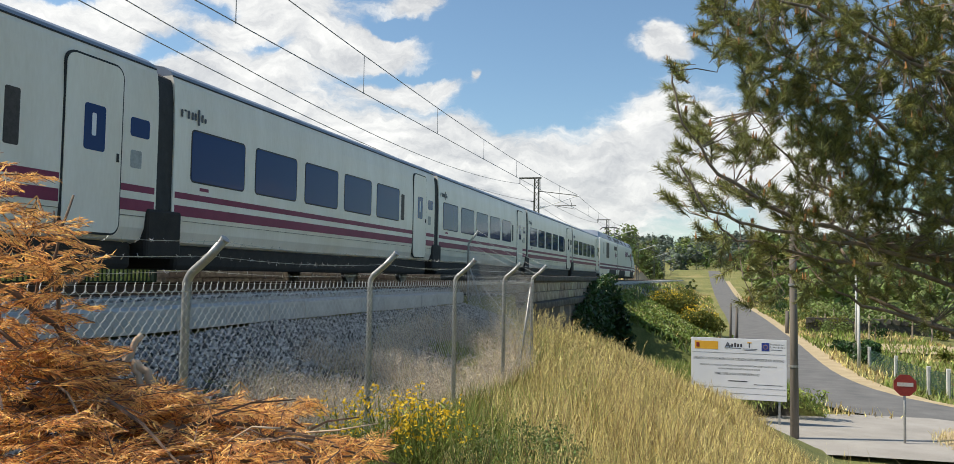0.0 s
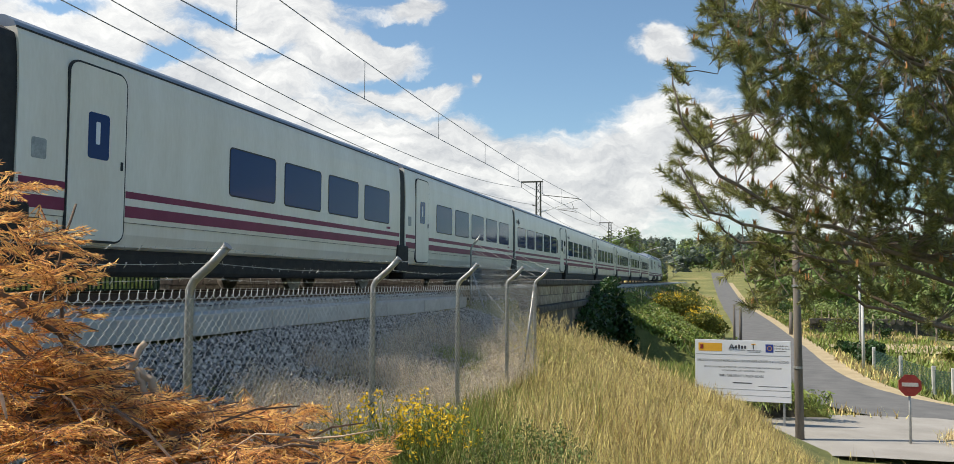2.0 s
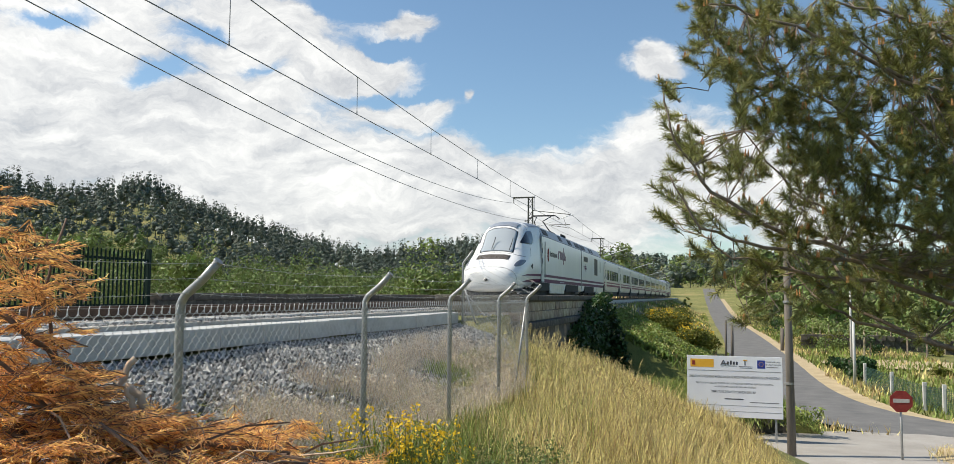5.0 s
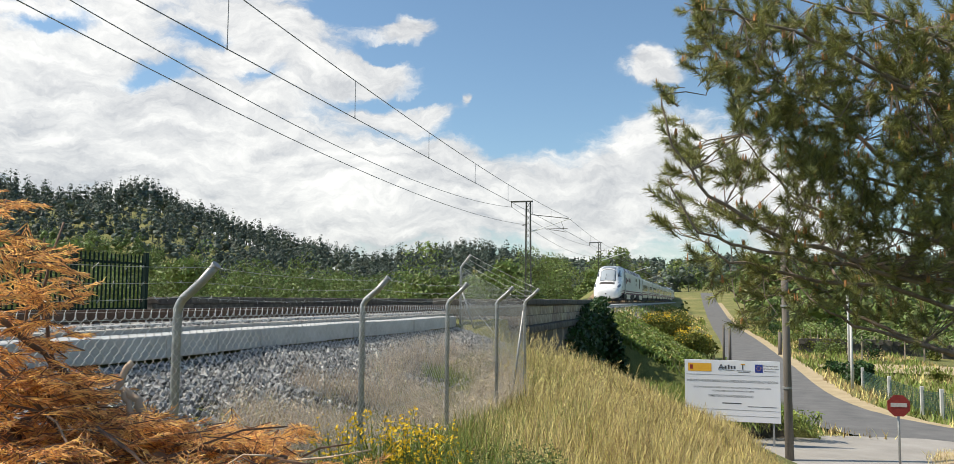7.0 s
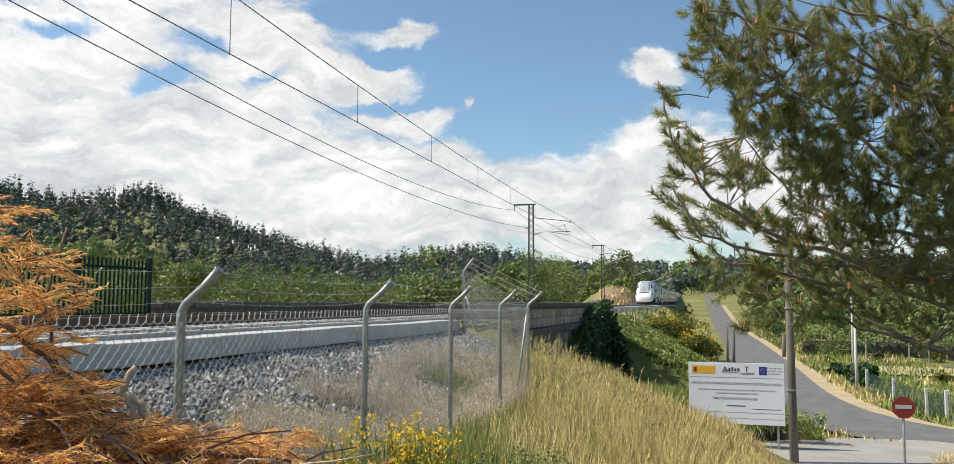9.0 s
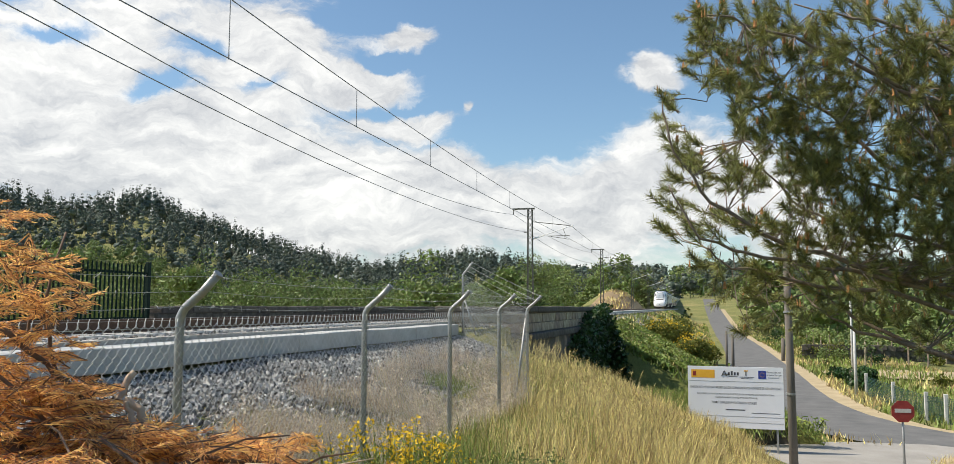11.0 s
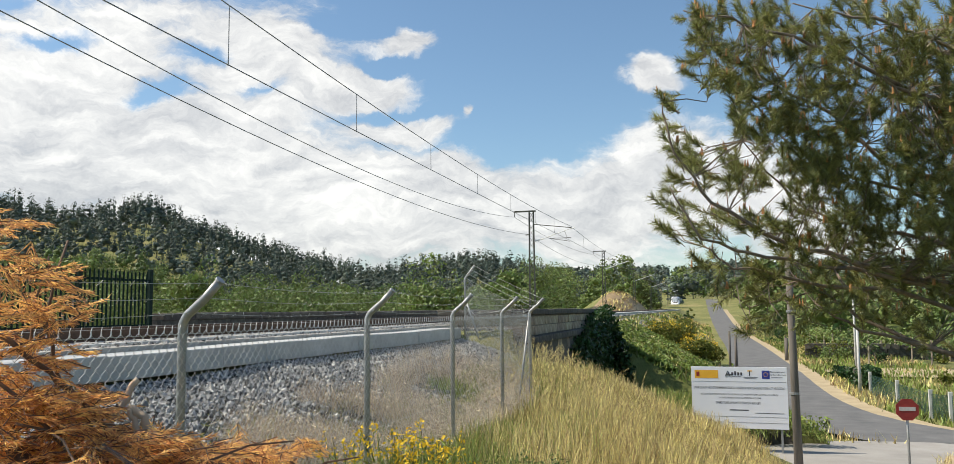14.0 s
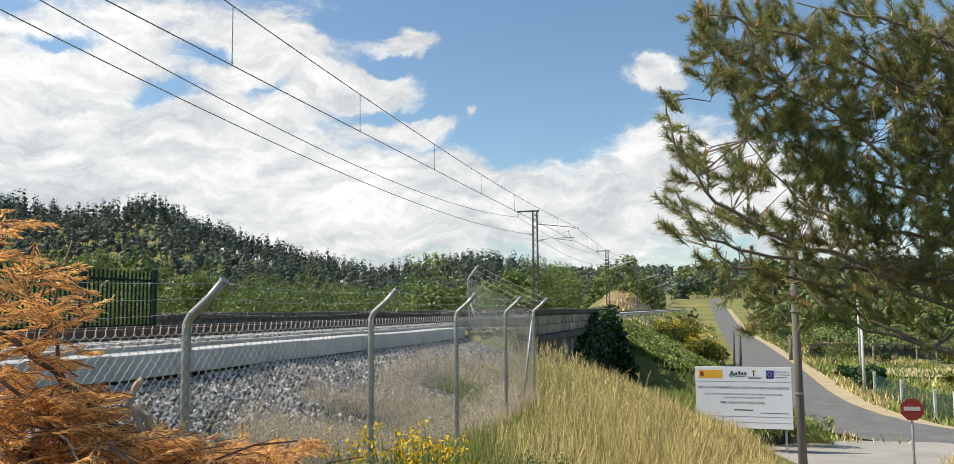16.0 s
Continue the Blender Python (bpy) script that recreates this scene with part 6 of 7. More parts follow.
def build_grass():
    rnd = random.Random(4)
    dry, green, grey, seeds = Soup(), Soup(), Soup(), Soup()
    n = 0
    while n < 100000:
        y = 2.6 + 22 * rnd.random() ** 1.5
        xc = lerp(y, CREST_Y, CREST_X)
        x = rnd.uniform(-2.95, xc + 3.6) if y < 14 else rnd.uniform(-5.0, xc + 5.8)
        if y > 14 and x < -4.9:
            continue
        if x * x + y * y < 7.5:
            continue
        n += 1
        z = ground_z(x, y)
        cl = noise.noise((x * 0.9, y * 0.5, 3.0)) + 0.5 * noise.noise((x * 3, y * 3, 1))
        greenish = cl + 0.75 - 0.55 * (x + 2.9) - (0.05 * (y - 6) if y > 6 else 0)
        if x < -1.9 and y < 9:
            greenish += 0.5
        elif x < -0.5 and y < 7.6:
            greenish += 0.45
        h = rnd.uniform(0.16, 0.62) * (1 + 0.7 * cl) * (1 - 0.42 * ease(7, 12, y))
        lean = Vector((rnd.gauss(0.05, 0.28), rnd.gauss(0, 0.28), 1)).normalized()
        p = Vector((x, y, z - 0.03))
        w = 0.0030 + 0.00045 * y
        if greenish > 0.30 + rnd.gauss(0, 0.42):
            green.blade(p, p + lean * h * 0.9, w * 1.25, rnd, 0.05)
        else:
            tip = p + lean * h * 1.15
            dry.blade(p, tip, w, rnd, 0.05)
            if rnd.random() < 0.25:
                for k in range(4):
                    q = tip - lean * 0.028 * k
                    seeds.needle(q, q + Vector((rnd.gauss(0, 0.014), rnd.gauss(0, 0.014), 0.040)), 0.0045, rnd)
    # tall feathery heads standing along the crest
    for _ in range(900):
        y = rnd.uniform(9, 21)
        x = lerp(y, CREST_Y, CREST_X) + rnd.uniform(-1.2, 0.7)
        if x < -4.9:
            continue
        p = Vector((x, y, ground_z(x, y)))
        tip = p + Vector((rnd.gauss(0.1, 0.12), rnd.gauss(0, 0.1), rnd.uniform(0.40, 0.85)))
        dry.blade(p, tip, 0.006, rnd, 0.05)
        for k in range(9):
            q = tip.lerp(p, 0.02 * k)
            seeds.needle(q, q + Vector((rnd.gauss(0, 0.03), rnd.gauss(0, 0.03), 0.05)), 0.008, rnd)
    # grey tangled stalks between fence and ballast
    for _ in range(24000):
        y = 3.2 + 15 * rnd.random() ** 1.2
        lo = lerp(y, (3, 6, 9, 14, 19), (-3.5, -3.9, -4.8, -5.5, -5.6))
        x = rnd.uniform(lo - 0.4, -2.8 - max(0, (y - 13.8) * 0.3))
        if noise.noise((x * 0.8, y * 0.8, 0)) < (-0.1 if x > lo else 0.2):
            continue
        z = ground_z(x, y)
        p = Vector((x, y, z - 0.02))
        h = rnd.uniform(0.15, 0.62) * (0.8 + 0.6 * noise.noise((x, y * 0.7, 5)))
        tip = p + Vector((rnd.gauss(0, 0.2), rnd.gauss(0, 0.2), 1)).normalized() * h
        (green if rnd.random() < 0.13 else grey).blade(p, tip, 0.0045, rnd, 0.06)
        for k in range(3):
            q = p.lerp(tip, rnd.uniform(0.4, 1))
            grey.needle(q, q + Vector((rnd.gauss(0, 0.07), rnd.gauss(0, 0.07), rnd.uniform(0, 0.09))), 0.006, rnd)
    strew("dry_grass", "tall dry yellow grass on the bank", "grass", M["drygrass"], dry)
    strew("green_grass", "green grass along the fence", "grass", M["greengrass"], green)
    strew("dry_stalks", "grey dry weeds tangled along the fence", "weeds", M["greystalk"], grey)
    strew("grass_seed_heads", "pale feathery grass seed heads", "grass", M["drygrass"], seeds)
    # grass of the far slopes and verges, coarser
    g2, d2 = Soup(), Soup()
    for _ in range(26000):
        y = 24 + 150 * rnd.random() ** 2.0
        x = rnd.uniform(-6.2, 16) if y > 41 else rnd.uniform(-4.8, 16)
        z = ground_z(x, y)
        if z < level_east(x, y) + 0.12 and x < 12.6 and (abs(x - lerp(y, [p[1] for p in ROAD], [p[0] for p in ROAD])) < 2.9 or y < 28.5):
            continue
        p = Vector((x, y, z - 0.05))
        h = rnd.uniform(0.25, 0.6)
        tip = p + Vector((rnd.gauss(0, 0.25), rnd.gauss(0, 0.25), 1)).normalized() * h
        (d2 if noise.noise((x * 0.25, y * 0.15, 7)) > 0.05 else g2).blade(p, tip, 0.02 + 0.0012 * y, rnd, 0.1)
    strew("verge_grass", "rough green grass on the embankment and verges", "grass", M["greengrass"], g2)
    strew("dry_verge_grass", "rough dry grass on the embankment and verges", "grass", M["drygrass"], d2)


build_grass()


def build_ballast():
    rnd = random.Random(6)
    s = Soup()
    shape = [(1, 0, 0), (-1, 0, 0), (0, 1, 0), (0, -1, 0), (0, 0, 1), (0, 0, -1)]
    tri = [(0, 2, 4), (2, 1, 4), (1, 3, 4), (3, 0, 4), (2, 0, 5), (1, 2, 5), (3, 1, 5), (0, 3, 5)]

    def stone(x, y, z, r):
        b = len(s.v)
        rot = Euler((rnd.uniform(0, 6), rnd.uniform(0, 6), rnd.uniform(0, 6))).to_matrix()
        k = Vector((rnd.uniform(0.8, 1.3), rnd.uniform(0.7, 1.1), rnd.uniform(0.55, 0.95))) * r
        for q in shape:
            s.v.append(rot @ Vector((q[0] * k.x * rnd.uniform(0.8, 1.15), q[1] * k.y * rnd.uniform(0.8, 1.15), q[2] * k.z)) + Vector((x, y, z)))
        s.f.extend(tuple(b + i for i in t) for t in tri)
    n = 0
    while n < 30000:
        y = 2.0 + 20.6 * rnd.random()
        x = -6.72 + abs(rnd.gauss(0, 1.0))
        if x > -3.3:
            continue
        n += 1
        stone(x, y, ground_z(x, y) + rnd.uniform(-0.01, 0.06), rnd.uniform(0.024, 0.054))
    for _ in range(6000):
        y = rnd.uniform(0, 30)
        x = rnd.choice((rnd.uniform(-8.5, -7.35), rnd.uniform(-10.2, -8.85)))
        stone(x, y, -0.19 + rnd.uniform(-0.015, 0.02), rnd.uniform(0.02, 0.04))
    for _ in range(7000):
        y = 41 + 90 * rnd.random() ** 1.5
        x = -6.5 + abs(rnd.gauss(0, 1.0))
        stone(x, y, ground_z(x, y) + 0.03, rnd.uniform(0.05, 0.10))
    strew("ballast_stones", "loose grey ballast stones on the railway slope", "ballast", M["ballast"], s)


build_ballast()


def crown(s, c, r, rnd, n, size, squash=0.85, clumps=9):
    """Leaves gathered in uneven clumps round a centre."""
    cs = []
    for _ in range(clumps):
        v = Vector((rnd.gauss(0, 1), rnd.gauss(0, 1), rnd.gauss(0, 0.8))).normalized() * r * rnd.uniform(0.35, 0.8)
        v.z *= squash
        cs.append((c + v, r * rnd.uniform(0.28, 0.48)))
    for k in range(n):
        cc, cr = cs[k % clumps]
        v = Vector((rnd.gauss(0, 1), rnd.gauss(0, 1), rnd.gauss(0.2, 1))).normalized() * cr * rnd.uniform(0.65, 1.08)
        v.z *= squash
        s.leaf(cc + v, size * rnd.uniform(0.7, 1.3), rnd, 0.5)


def tree(x, y, h, r, rnd, leaves, size, material, label, squash=0.85, group="trees by the line", narrow=1.0):
    gz = ground_z(x, y)
    th = empty("tree", pose(x, y, gz), label, "tree", group)
    s = Soup()
    s.tube([(0, 0, -0.4), (0.1, 0, h * 0.35), (0.0, 0.1, h * 0.8)], h * 0.025, h * 0.008, sides=8)
    for k in range(7):
        a = rnd.uniform(0, 6.28)
        z = h * rnd.uniform(0.3, 0.7)
        s.tube([(0, 0, z), (math.cos(a) * r * 0.6, math.sin(a) * r * 0.6, z + h * 0.16)], h * 0.009, h * 0.003, sides=5)
    part("trunk", s.mesh("trunk", M["bark"], True), None, th)
    s = Soup()
    crown(s, Vector((0, 0, h - r * squash)), r, rnd, leaves, size, squash, 14)
    tagged(part("crown", s.mesh("crown", material), None, th), kind="stuff")
    return th


def build_woods():
    rnd = random.Random(12)
    pines, green = Soup(), Soup()

    def wood_tree(s, x, y, h, r, n, pine):
        z = ground_z(x, y)
        if pine:
            s.tube([(x, y, z - 1), (x, y, z + h * 0.8)], h * 0.016, sides=3)
            for k in range(4):
                c = Vector((x + rnd.gauss(0, r * 0.3), y + rnd.gauss(0, r * 0.3), z + h * (0.42 + 0.15 * k)))
                s.blob(c, r * (0.66 - 0.13 * k) * rnd.uniform(0.7, 1.1), rnd, 0.8)
            for k in range(n):
                t = rnd.random()
                rr = r * (1.1 - 0.8 * t) * rnd.uniform(0.35, 1.1)
                a = rnd.uniform(0, 6.283)
                s.leaf((x + math.cos(a) * rr, y + math.sin(a) * rr, z + h * (0.35 + 0.66 * t)), r * 0.125, rnd)
        else:
            c = Vector((x, y, z + h - r))
            for k in range(0 if n > 200 else 3):
                s.blob(c + Vector((rnd.gauss(0, r * 0.3), rnd.gauss(0, r * 0.3), rnd.gauss(-r * 0.3, r * 0.3))), r * rnd.uniform(0.3, 0.42), rnd, 0.9)
            crown(s, c, r, rnd, n, r * (0.047 if n > 200 else 0.11), 0.95, 14)
            crown(s, c - Vector((0, 0, r * 1.1)), r * 0.9, rnd, n // 2, r * (0.055 if n > 200 else 0.17), 1.1, 8)
    k = 0
    while k < 2500:
        a, d = rnd.uniform(-0.78, 0.22), 240 + 420 * rnd.random() ** 0.8
        p = spot(a, 0, d)
        if p.x > -16:
            continue
        k += 1
        u = noise.noise((p.x * 0.01, p.y * 0.01, 2))
        pine = d > 330 + 120 * u
        wood_tree(pines if pine else green, p.x, p.y, rnd.uniform(9, 15) + (rnd.uniform(0, 8) if d > 480 else 0), rnd.uniform(2.4, 4.2), 95 if pine else 150, pine)
    for k in range(800):
        a, d = rnd.uniform(0.0, 0.62), rnd.uniform(1150, 1800)
        p = spot(a, 0, d)
        wood_tree(pines, p.x, p.y, rnd.uniform(14, 24), rnd.uniform(7, 11), 16, True)
    k = 0
    while k < 230:
        a, d = rnd.uniform(-0.72, 0.14), 95 + 170 * rnd.random()
        p = spot(a, 0, d)
        if p.x > -30:
            continue
        k += 1
        wood_tree(green, p.x, p.y, rnd.uniform(10, 17), rnd.uniform(3.4, 5.6), 1100, False)
    # woods east of the road, behind the gardens and behind the camera
    for k in range(150):
        x, y = rnd.uniform(34, 90), rnd.uniform(-60, 230)
        wood_tree(green if rnd.random() < 0.6 else pines, x, y, rnd.uniform(8, 14), rnd.uniform(3, 5), 90, rnd.random() < 0.4)
    for k in range(120):
        x, y = rnd.uniform(9.5, 40), rnd.uniform(105, 300)
        wood_tree(green, x, y, rnd.uniform(6, 10), rnd.uniform(2.6, 4), 120, False)
    for k in range(110):
        x, y = rnd.uniform(-13, 45), rnd.uniform(318, 470)
        wood_tree(green if rnd.random() < 0.5 else pines, x, y, rnd.uniform(8, 15), rnd.uniform(3, 5), 130, rnd.random() < 0.5)
    strew("pine_woods", "dark pine woods covering the hills", "woods", M["farpine"], pines)
    strew("broadleaf_woods", "light green broadleaf woods in the valley", "woods", M["broadleaf"], green)
    # single trees that stand out
    for a, d, h, r, n, label in ((-0.045, 96, 12.5, 3.6, 1500, "rounded bright green tree beyond the track"), (0.045, 112, 14, 4.3, 1700, "dark green round tree beyond the track"),
                                 (-0.345, 80, 13.5, 2.6, 1300, "slender light green tree beyond the fence"), (-0.49, 70, 14.6, 2.2, 1100, "green tree rising behind the palisade fence"),
                                 (0.36, 150, 13.5, 5.5, 2200, "rounded green tree beside the road")):
        p = spot(a, 0, d)
        tree(p.x, p.y, h, r, rnd, n, r * 0.085, M["broadleaf"], label)
    # bushes over the parapet
    for k in range(9):
        p = spot(0.075 + 0.011 * k, 0, 66 + rnd.uniform(-4, 4))
        x = min(p.x, -14.6)
        z = ground_z(x, p.y)
        th = empty("shrub", pose(x, p.y, z), "bright green shrub beyond the parapet", "shrub", "shrubs beyond the bridge")
        s = Soup()
        crown(s, Vector((0, 0, 1.2 - z * 0.55)), 1.5 - 0.25 * z, rnd, 620, 0.13, 0.8, 12)
        part("foliage", s.mesh("foliage", M["broadleaf"]), None, th)
        s = Soup()
        s.tube([(0, 0, -0.2), (0, 0, 1.5)], 0.05, sides=5)
        part("stem", s.mesh("stem", M["bark"]), None, th)


build_woods()


def build_shrubs():
    rnd = random.Random(17)
    # broom in flower on the embankment
    for x, y, r in ((-3.0, 64, 1.5), (-1.9, 66, 1.6), (-0.9, 61, 1.35), (0.1, 65, 1.2), (-2.2, 76, 1.5)):
        z = ground_z(x, y)
        th = empty("broom_bush", pose(x, y, z), "dense broom bush with yellow blossom", "bush", "broom bushes on the embankment")
        s, f = Soup(), Soup()
        crown(s, Vector((0, 0, r * 0.62)), r, rnd, 2600, 0.085, 0.7, 16)
        for k in range(5):
            s.blob(Vector((rnd.gauss(0, r * 0.2), rnd.gauss(0, r * 0.2), r * 0.25)), r * 0.3, rnd, 0.8)
        crown(f, Vector((0, 0, r * 0.72)), r * 1.0, rnd, 420, 0.055, 0.7, 10)
        part("foliage", s.mesh("foliage", M["broom"]), None, th)
        tagged(part("blossom", f.mesh("blossom", M["flower"]), None, th, "yellow blossom"), kind="stuff")
    # ivy over the end of the parapet and its wing wall
    s = Soup()
    for _ in range(9000):
        t = rnd.random()
        y = 31.5 + 10 * t + rnd.gauss(0, 0.3)
        top = lerp(y, (31, 33.5, 36, 40.5, 42.5), (-1.2, -0.55, 0.05, 0.42, 0.3))
        low = -4.3
        z = top - (top - low) * rnd.random() ** 1.1
        s.leaf((-4.72 + rnd.gauss(0, 0.16), y, z), rnd.uniform(0.07, 0.13), rnd, 0.2)
    for _ in range(7000):
        t = rnd.random()
        x = -4.8 + 1.7 * t
        top = 0.25 - 4.3 * t ** 1.2
        z = top - (top + 4.6) * rnd.random()
        s.leaf((x + rnd.gauss(0, 0.1), 41.3 + rnd.gauss(0, 0.2) + 0.3 * t, z), rnd.uniform(0.08, 0.15), rnd, 0.2)
    strew("ivy", "dark green ivy hanging over the bridge wall", "ivy", M["ivy"], s)
    s = Soup()
    for _ in range(30000):
        y = 41.6 + 22 * rnd.random() ** 1.3
        x = -5.6 + 7.4 * rnd.random()
        if noise.noise((x * 0.5, y * 0.3, 9)) < -0.2:
            continue
        s.leaf((x, y, ground_z(x, y) + rnd.uniform(0, 0.35)), rnd.uniform(0.08, 0.16), rnd, 0.8)
    strew("creepers", "leafy green creepers covering the slope", "creepers", M["creeper"], s)
    wing = new("wing_wall", mesh_of("wing_wall", [(-5.0, 41.6, -6), (-3.2, 41.8, -6), (-3.2, 41.8, -4.2), (-5.0, 41.6, 0.1), (-5.0, 42.1, -6), (-3.2, 42.3, -6), (-3.2, 42.3, -4.2), (-5.0, 42.1, 0.1)],
                                      [(0, 1, 2, 3), (5, 4, 7, 6), (3, 2, 6, 7), (1, 5, 6, 2), (4, 0, 3, 7)], M["stone"]))
    tagged(wing, "sloping stone wing wall under ivy", "wing wall", kind="structure")
    # flowering weeds by the fence
    for i in range(11):
        x, y = -2.0 + rnd.gauss(0, 0.15), 5.6 + rnd.gauss(0, 0.3)
        z = ground_z(x, y)
        th = empty("flowering_weed", pose(x, y, z), "green weed with small yellow blossoms", "weed", "yellow flowering weeds")
        s, f = Soup(), Soup()
        for k in range(14):
            tip = Vector((rnd.gauss(0, 0.13), rnd.gauss(0, 0.13), rnd.uniform(0.5, 0.88)))
            s.tube([(0, 0, -0.03), tip * 0.5 + Vector((0, 0, 0.02)), tip], 0.003, 0.002, sides=3)
            for q in range(9):
                c = tip * rnd.uniform(0.25, 0.95)
                s.needle(c, c + Vector((rnd.gauss(0, 0.04), rnd.gauss(0, 0.04), 0.05)), 0.012, rnd)
            if rnd.random() < 0.75:
                for q in range(9):
                    f.leaf(tip + Vector((rnd.gauss(0, 0.018), rnd.gauss(0, 0.018), rnd.uniform(-0.09, 0.02))), rnd.uniform(0.011, 0.020), rnd, 0.5)
        part("stem_tuft", s.mesh("stem_tuft", M["greengrass"]), None, th)
        part("blossom", f.mesh("blossom", M["flower"]), None, th, "small yellow blossoms")
    for i in range(4):
        x, y = -1.2 + rnd.gauss(0, 0.2), 6.2 + rnd.gauss(0, 0.3)
        th = empty("leafy_weed", pose(x, y, ground_z(x, y)), "dark green leafy weed on the bank", "weed", "leafy weeds")
        s = Soup()
        crown(s, Vector((0, 0, 0.30)), 0.27, rnd, 1100, 0.013, 1.0, 22)
        part("leaves", s.mesh("leaves", M["broadleaf"]), None, th)
        s = Soup()
        s.tube([(0, 0, -0.05), (0.02, 0, 0.4)], 0.006, sides=4)
        part("stem", s.mesh("stem", M["twig"]), None, th)


build_shrubs()


def build_gardens():
    rnd = random.Random(23)
    # retaining wall of rough stone under the works sign
    th = empty("rubble_wall", pose(0, 0, 0), "low rough stone retaining wall beside the junction", "stone wall", kind="structure")
    shapes = [stone_mesh(l, 0.26, 0.3, 60 + i) for i, l in enumerate((0.3, 0.42, 0.55))]
    # the dark stone colour carries the shadow lying on the rubble wall
    for me in shapes:
        me.materials[0] = M["stone_dark"]
    for row in range(3):
        x = -0.4 + 0.15 * row
        while x < 2.4:
            k = rnd.randrange(3)
            ob = part("stone", shapes[k], None, th)
            l = (0.3, 0.42, 0.55)[k]
            ob.matrix_local = pose(x + l / 2, 27.6 + 0.3 * (x / 3) + rnd.uniform(-0.05, 0.05), -4.15 + 0.26 * row, rnd.uniform(-4, 4), 0, -90 + rnd.uniform(-6, 6))
            x += l + 0.02
    top = [(-2.5, 27.9, -3.1), (2.2, 28.0, -3.35), (3.55, 28.1, -4.0), (3.0, 32.0, -4.05), (1.4, 33.4, -3.6), (-1.5, 34, -3.0)]
    low = [(x, y, -5) for x, y, z in top]
    tagged(new("wall_bank", mesh_of("wall_bank", top + low, [(0, 1, 4, 5), (1, 2, 3, 4)] + [(6 + k, 6 + (k + 1) % 6, (k + 1) % 6, k) for k in range(6)], M["ground"])), "grassy bank above the stone wall", "bank", kind="structure")
    g = Soup()
    for _ in range(6000):
        x, y = rnd.uniform(-2.4, 3.6), rnd.uniform(27.7, 33.5)
        if x > lerp(y, (27.7, 28.1, 32.0, 33.5), (3.5, 3.6, 3.0, 1.2)):
            continue
        z = lerp(x, (-2.5, 2.2, 3.55), (-3.1, -3.35, -4.02)) - 0.03
        p = Vector((x, y, z))
        g.blade(p, p + Vector((rnd.gauss(0, 0.25), rnd.gauss(0, 0.25), 1)).normalized() * rnd.uniform(0.2, 0.5), 0.018, rnd, 0.08)
    for _ in range(700):
        p = Vector((rnd.uniform(-0.8, 3.5), rnd.uniform(27.0, 27.5), rnd.uniform(-3.75, -3.2)))
        g.blade(p + Vector((0, 0.2, 0.1)), p + Vector((rnd.gauss(0, 0.1), -0.1, rnd.uniform(-0.25, 0.2))), 0.04, rnd, 0.05)
    strew("bank_grass", "fresh green grass on the bank above the wall", "grass", M["greengrass"], g)
    # garden fence with green netting and pale posts
    th = empty("garden_fence", pose(0, 0, 0), "green netting garden fence on pale concrete posts", "garden fence")
    line = [(11.5, 31.6), (9.9, 33.4), (8.8, 35.2), (8.4, 36.4), (8.1, 40.8), (7.8, 45.4)]
    for i, (x, y) in enumerate(line):
        z = ground_z(x, y)
        part("post", boxed(x - 0.07, x + 0.07, y - 0.07, y + 0.07, z - 0.3, z + 1.12, bevel=0.015), M["concrete"], th, "pale concrete post")
        if i < len(line) - 1:
            x2, y2 = line[i + 1]
            z2 = ground_z(x2, y2)
            s = Soup()
            for k in range(14):
                t0 = 0.06 + 0.9 * k / 13
                s.tube([(x, y, z + t0), (x2, y2, z2 + t0)], 0.009, sides=4)
            for k in range(26):
                t = k / 26
                s.tube([(x + (x2 - x) * t, y + (y2 - y) * t, z + (z2 - z) * t), (x + (x2 - x) * t, y + (y2 - y) * t, z + (z2 - z) * t + 0.96)], 0.009, sides=4)
            part("netting", s.mesh("netting", M["netting"]), None, th, "green netting")
    # vines on wires with rough posts
    for row in range(5):
        x = 11.5 + 4.2 * row
        th = empty("vine_row", pose(x, 0, 0), "row of green vines on posts and wires", "vines", "vine rows in the garden")
        s = Soup()
        for y in range(67, 110, 6):
            z = ground_z(x, y)
            s2 = Soup()
            s2.tube([(0, y, z - 0.3), (0.03, y, z + 2.0)], 0.07, 0.06, sides=6)
            part("post", s2.mesh("post", M["stone"]), None, th, "grey stone post")
        for _ in range(900):
            y = rnd.uniform(66, 108)
            s.leaf((rnd.gauss(0, 0.5), y, ground_z(x, y) + 1.75 + rnd.gauss(0, 0.28)), rnd.uniform(0.12, 0.22), rnd, 0.6)
        tagged(part("leaves", s.mesh("leaves", M["broadleaf"]), None, th), kind="stuff")
    for x, y, r in ((7.9, 48.5, 0.75), (8.1, 52, 0.8), (8.6, 50, 0.8), (7.9, 56, 0.7), (9.2, 54, 0.7), (8.6, 110, 1.6), (9.0, 128, 1.9), (8.4, 150, 2.2)):
        th = empty("hedge_bush", pose(x, y, ground_z(x, y)), "dusty green bush beside the road", "bush", "roadside bushes")
        s = Soup()
        crown(s, Vector((0, 0, r * 0.6)), r, rnd, 700, 0.10, 0.8, 10)
        part("leaves", s.mesh("leaves", M["ivy"]), None, th)
        s = Soup()
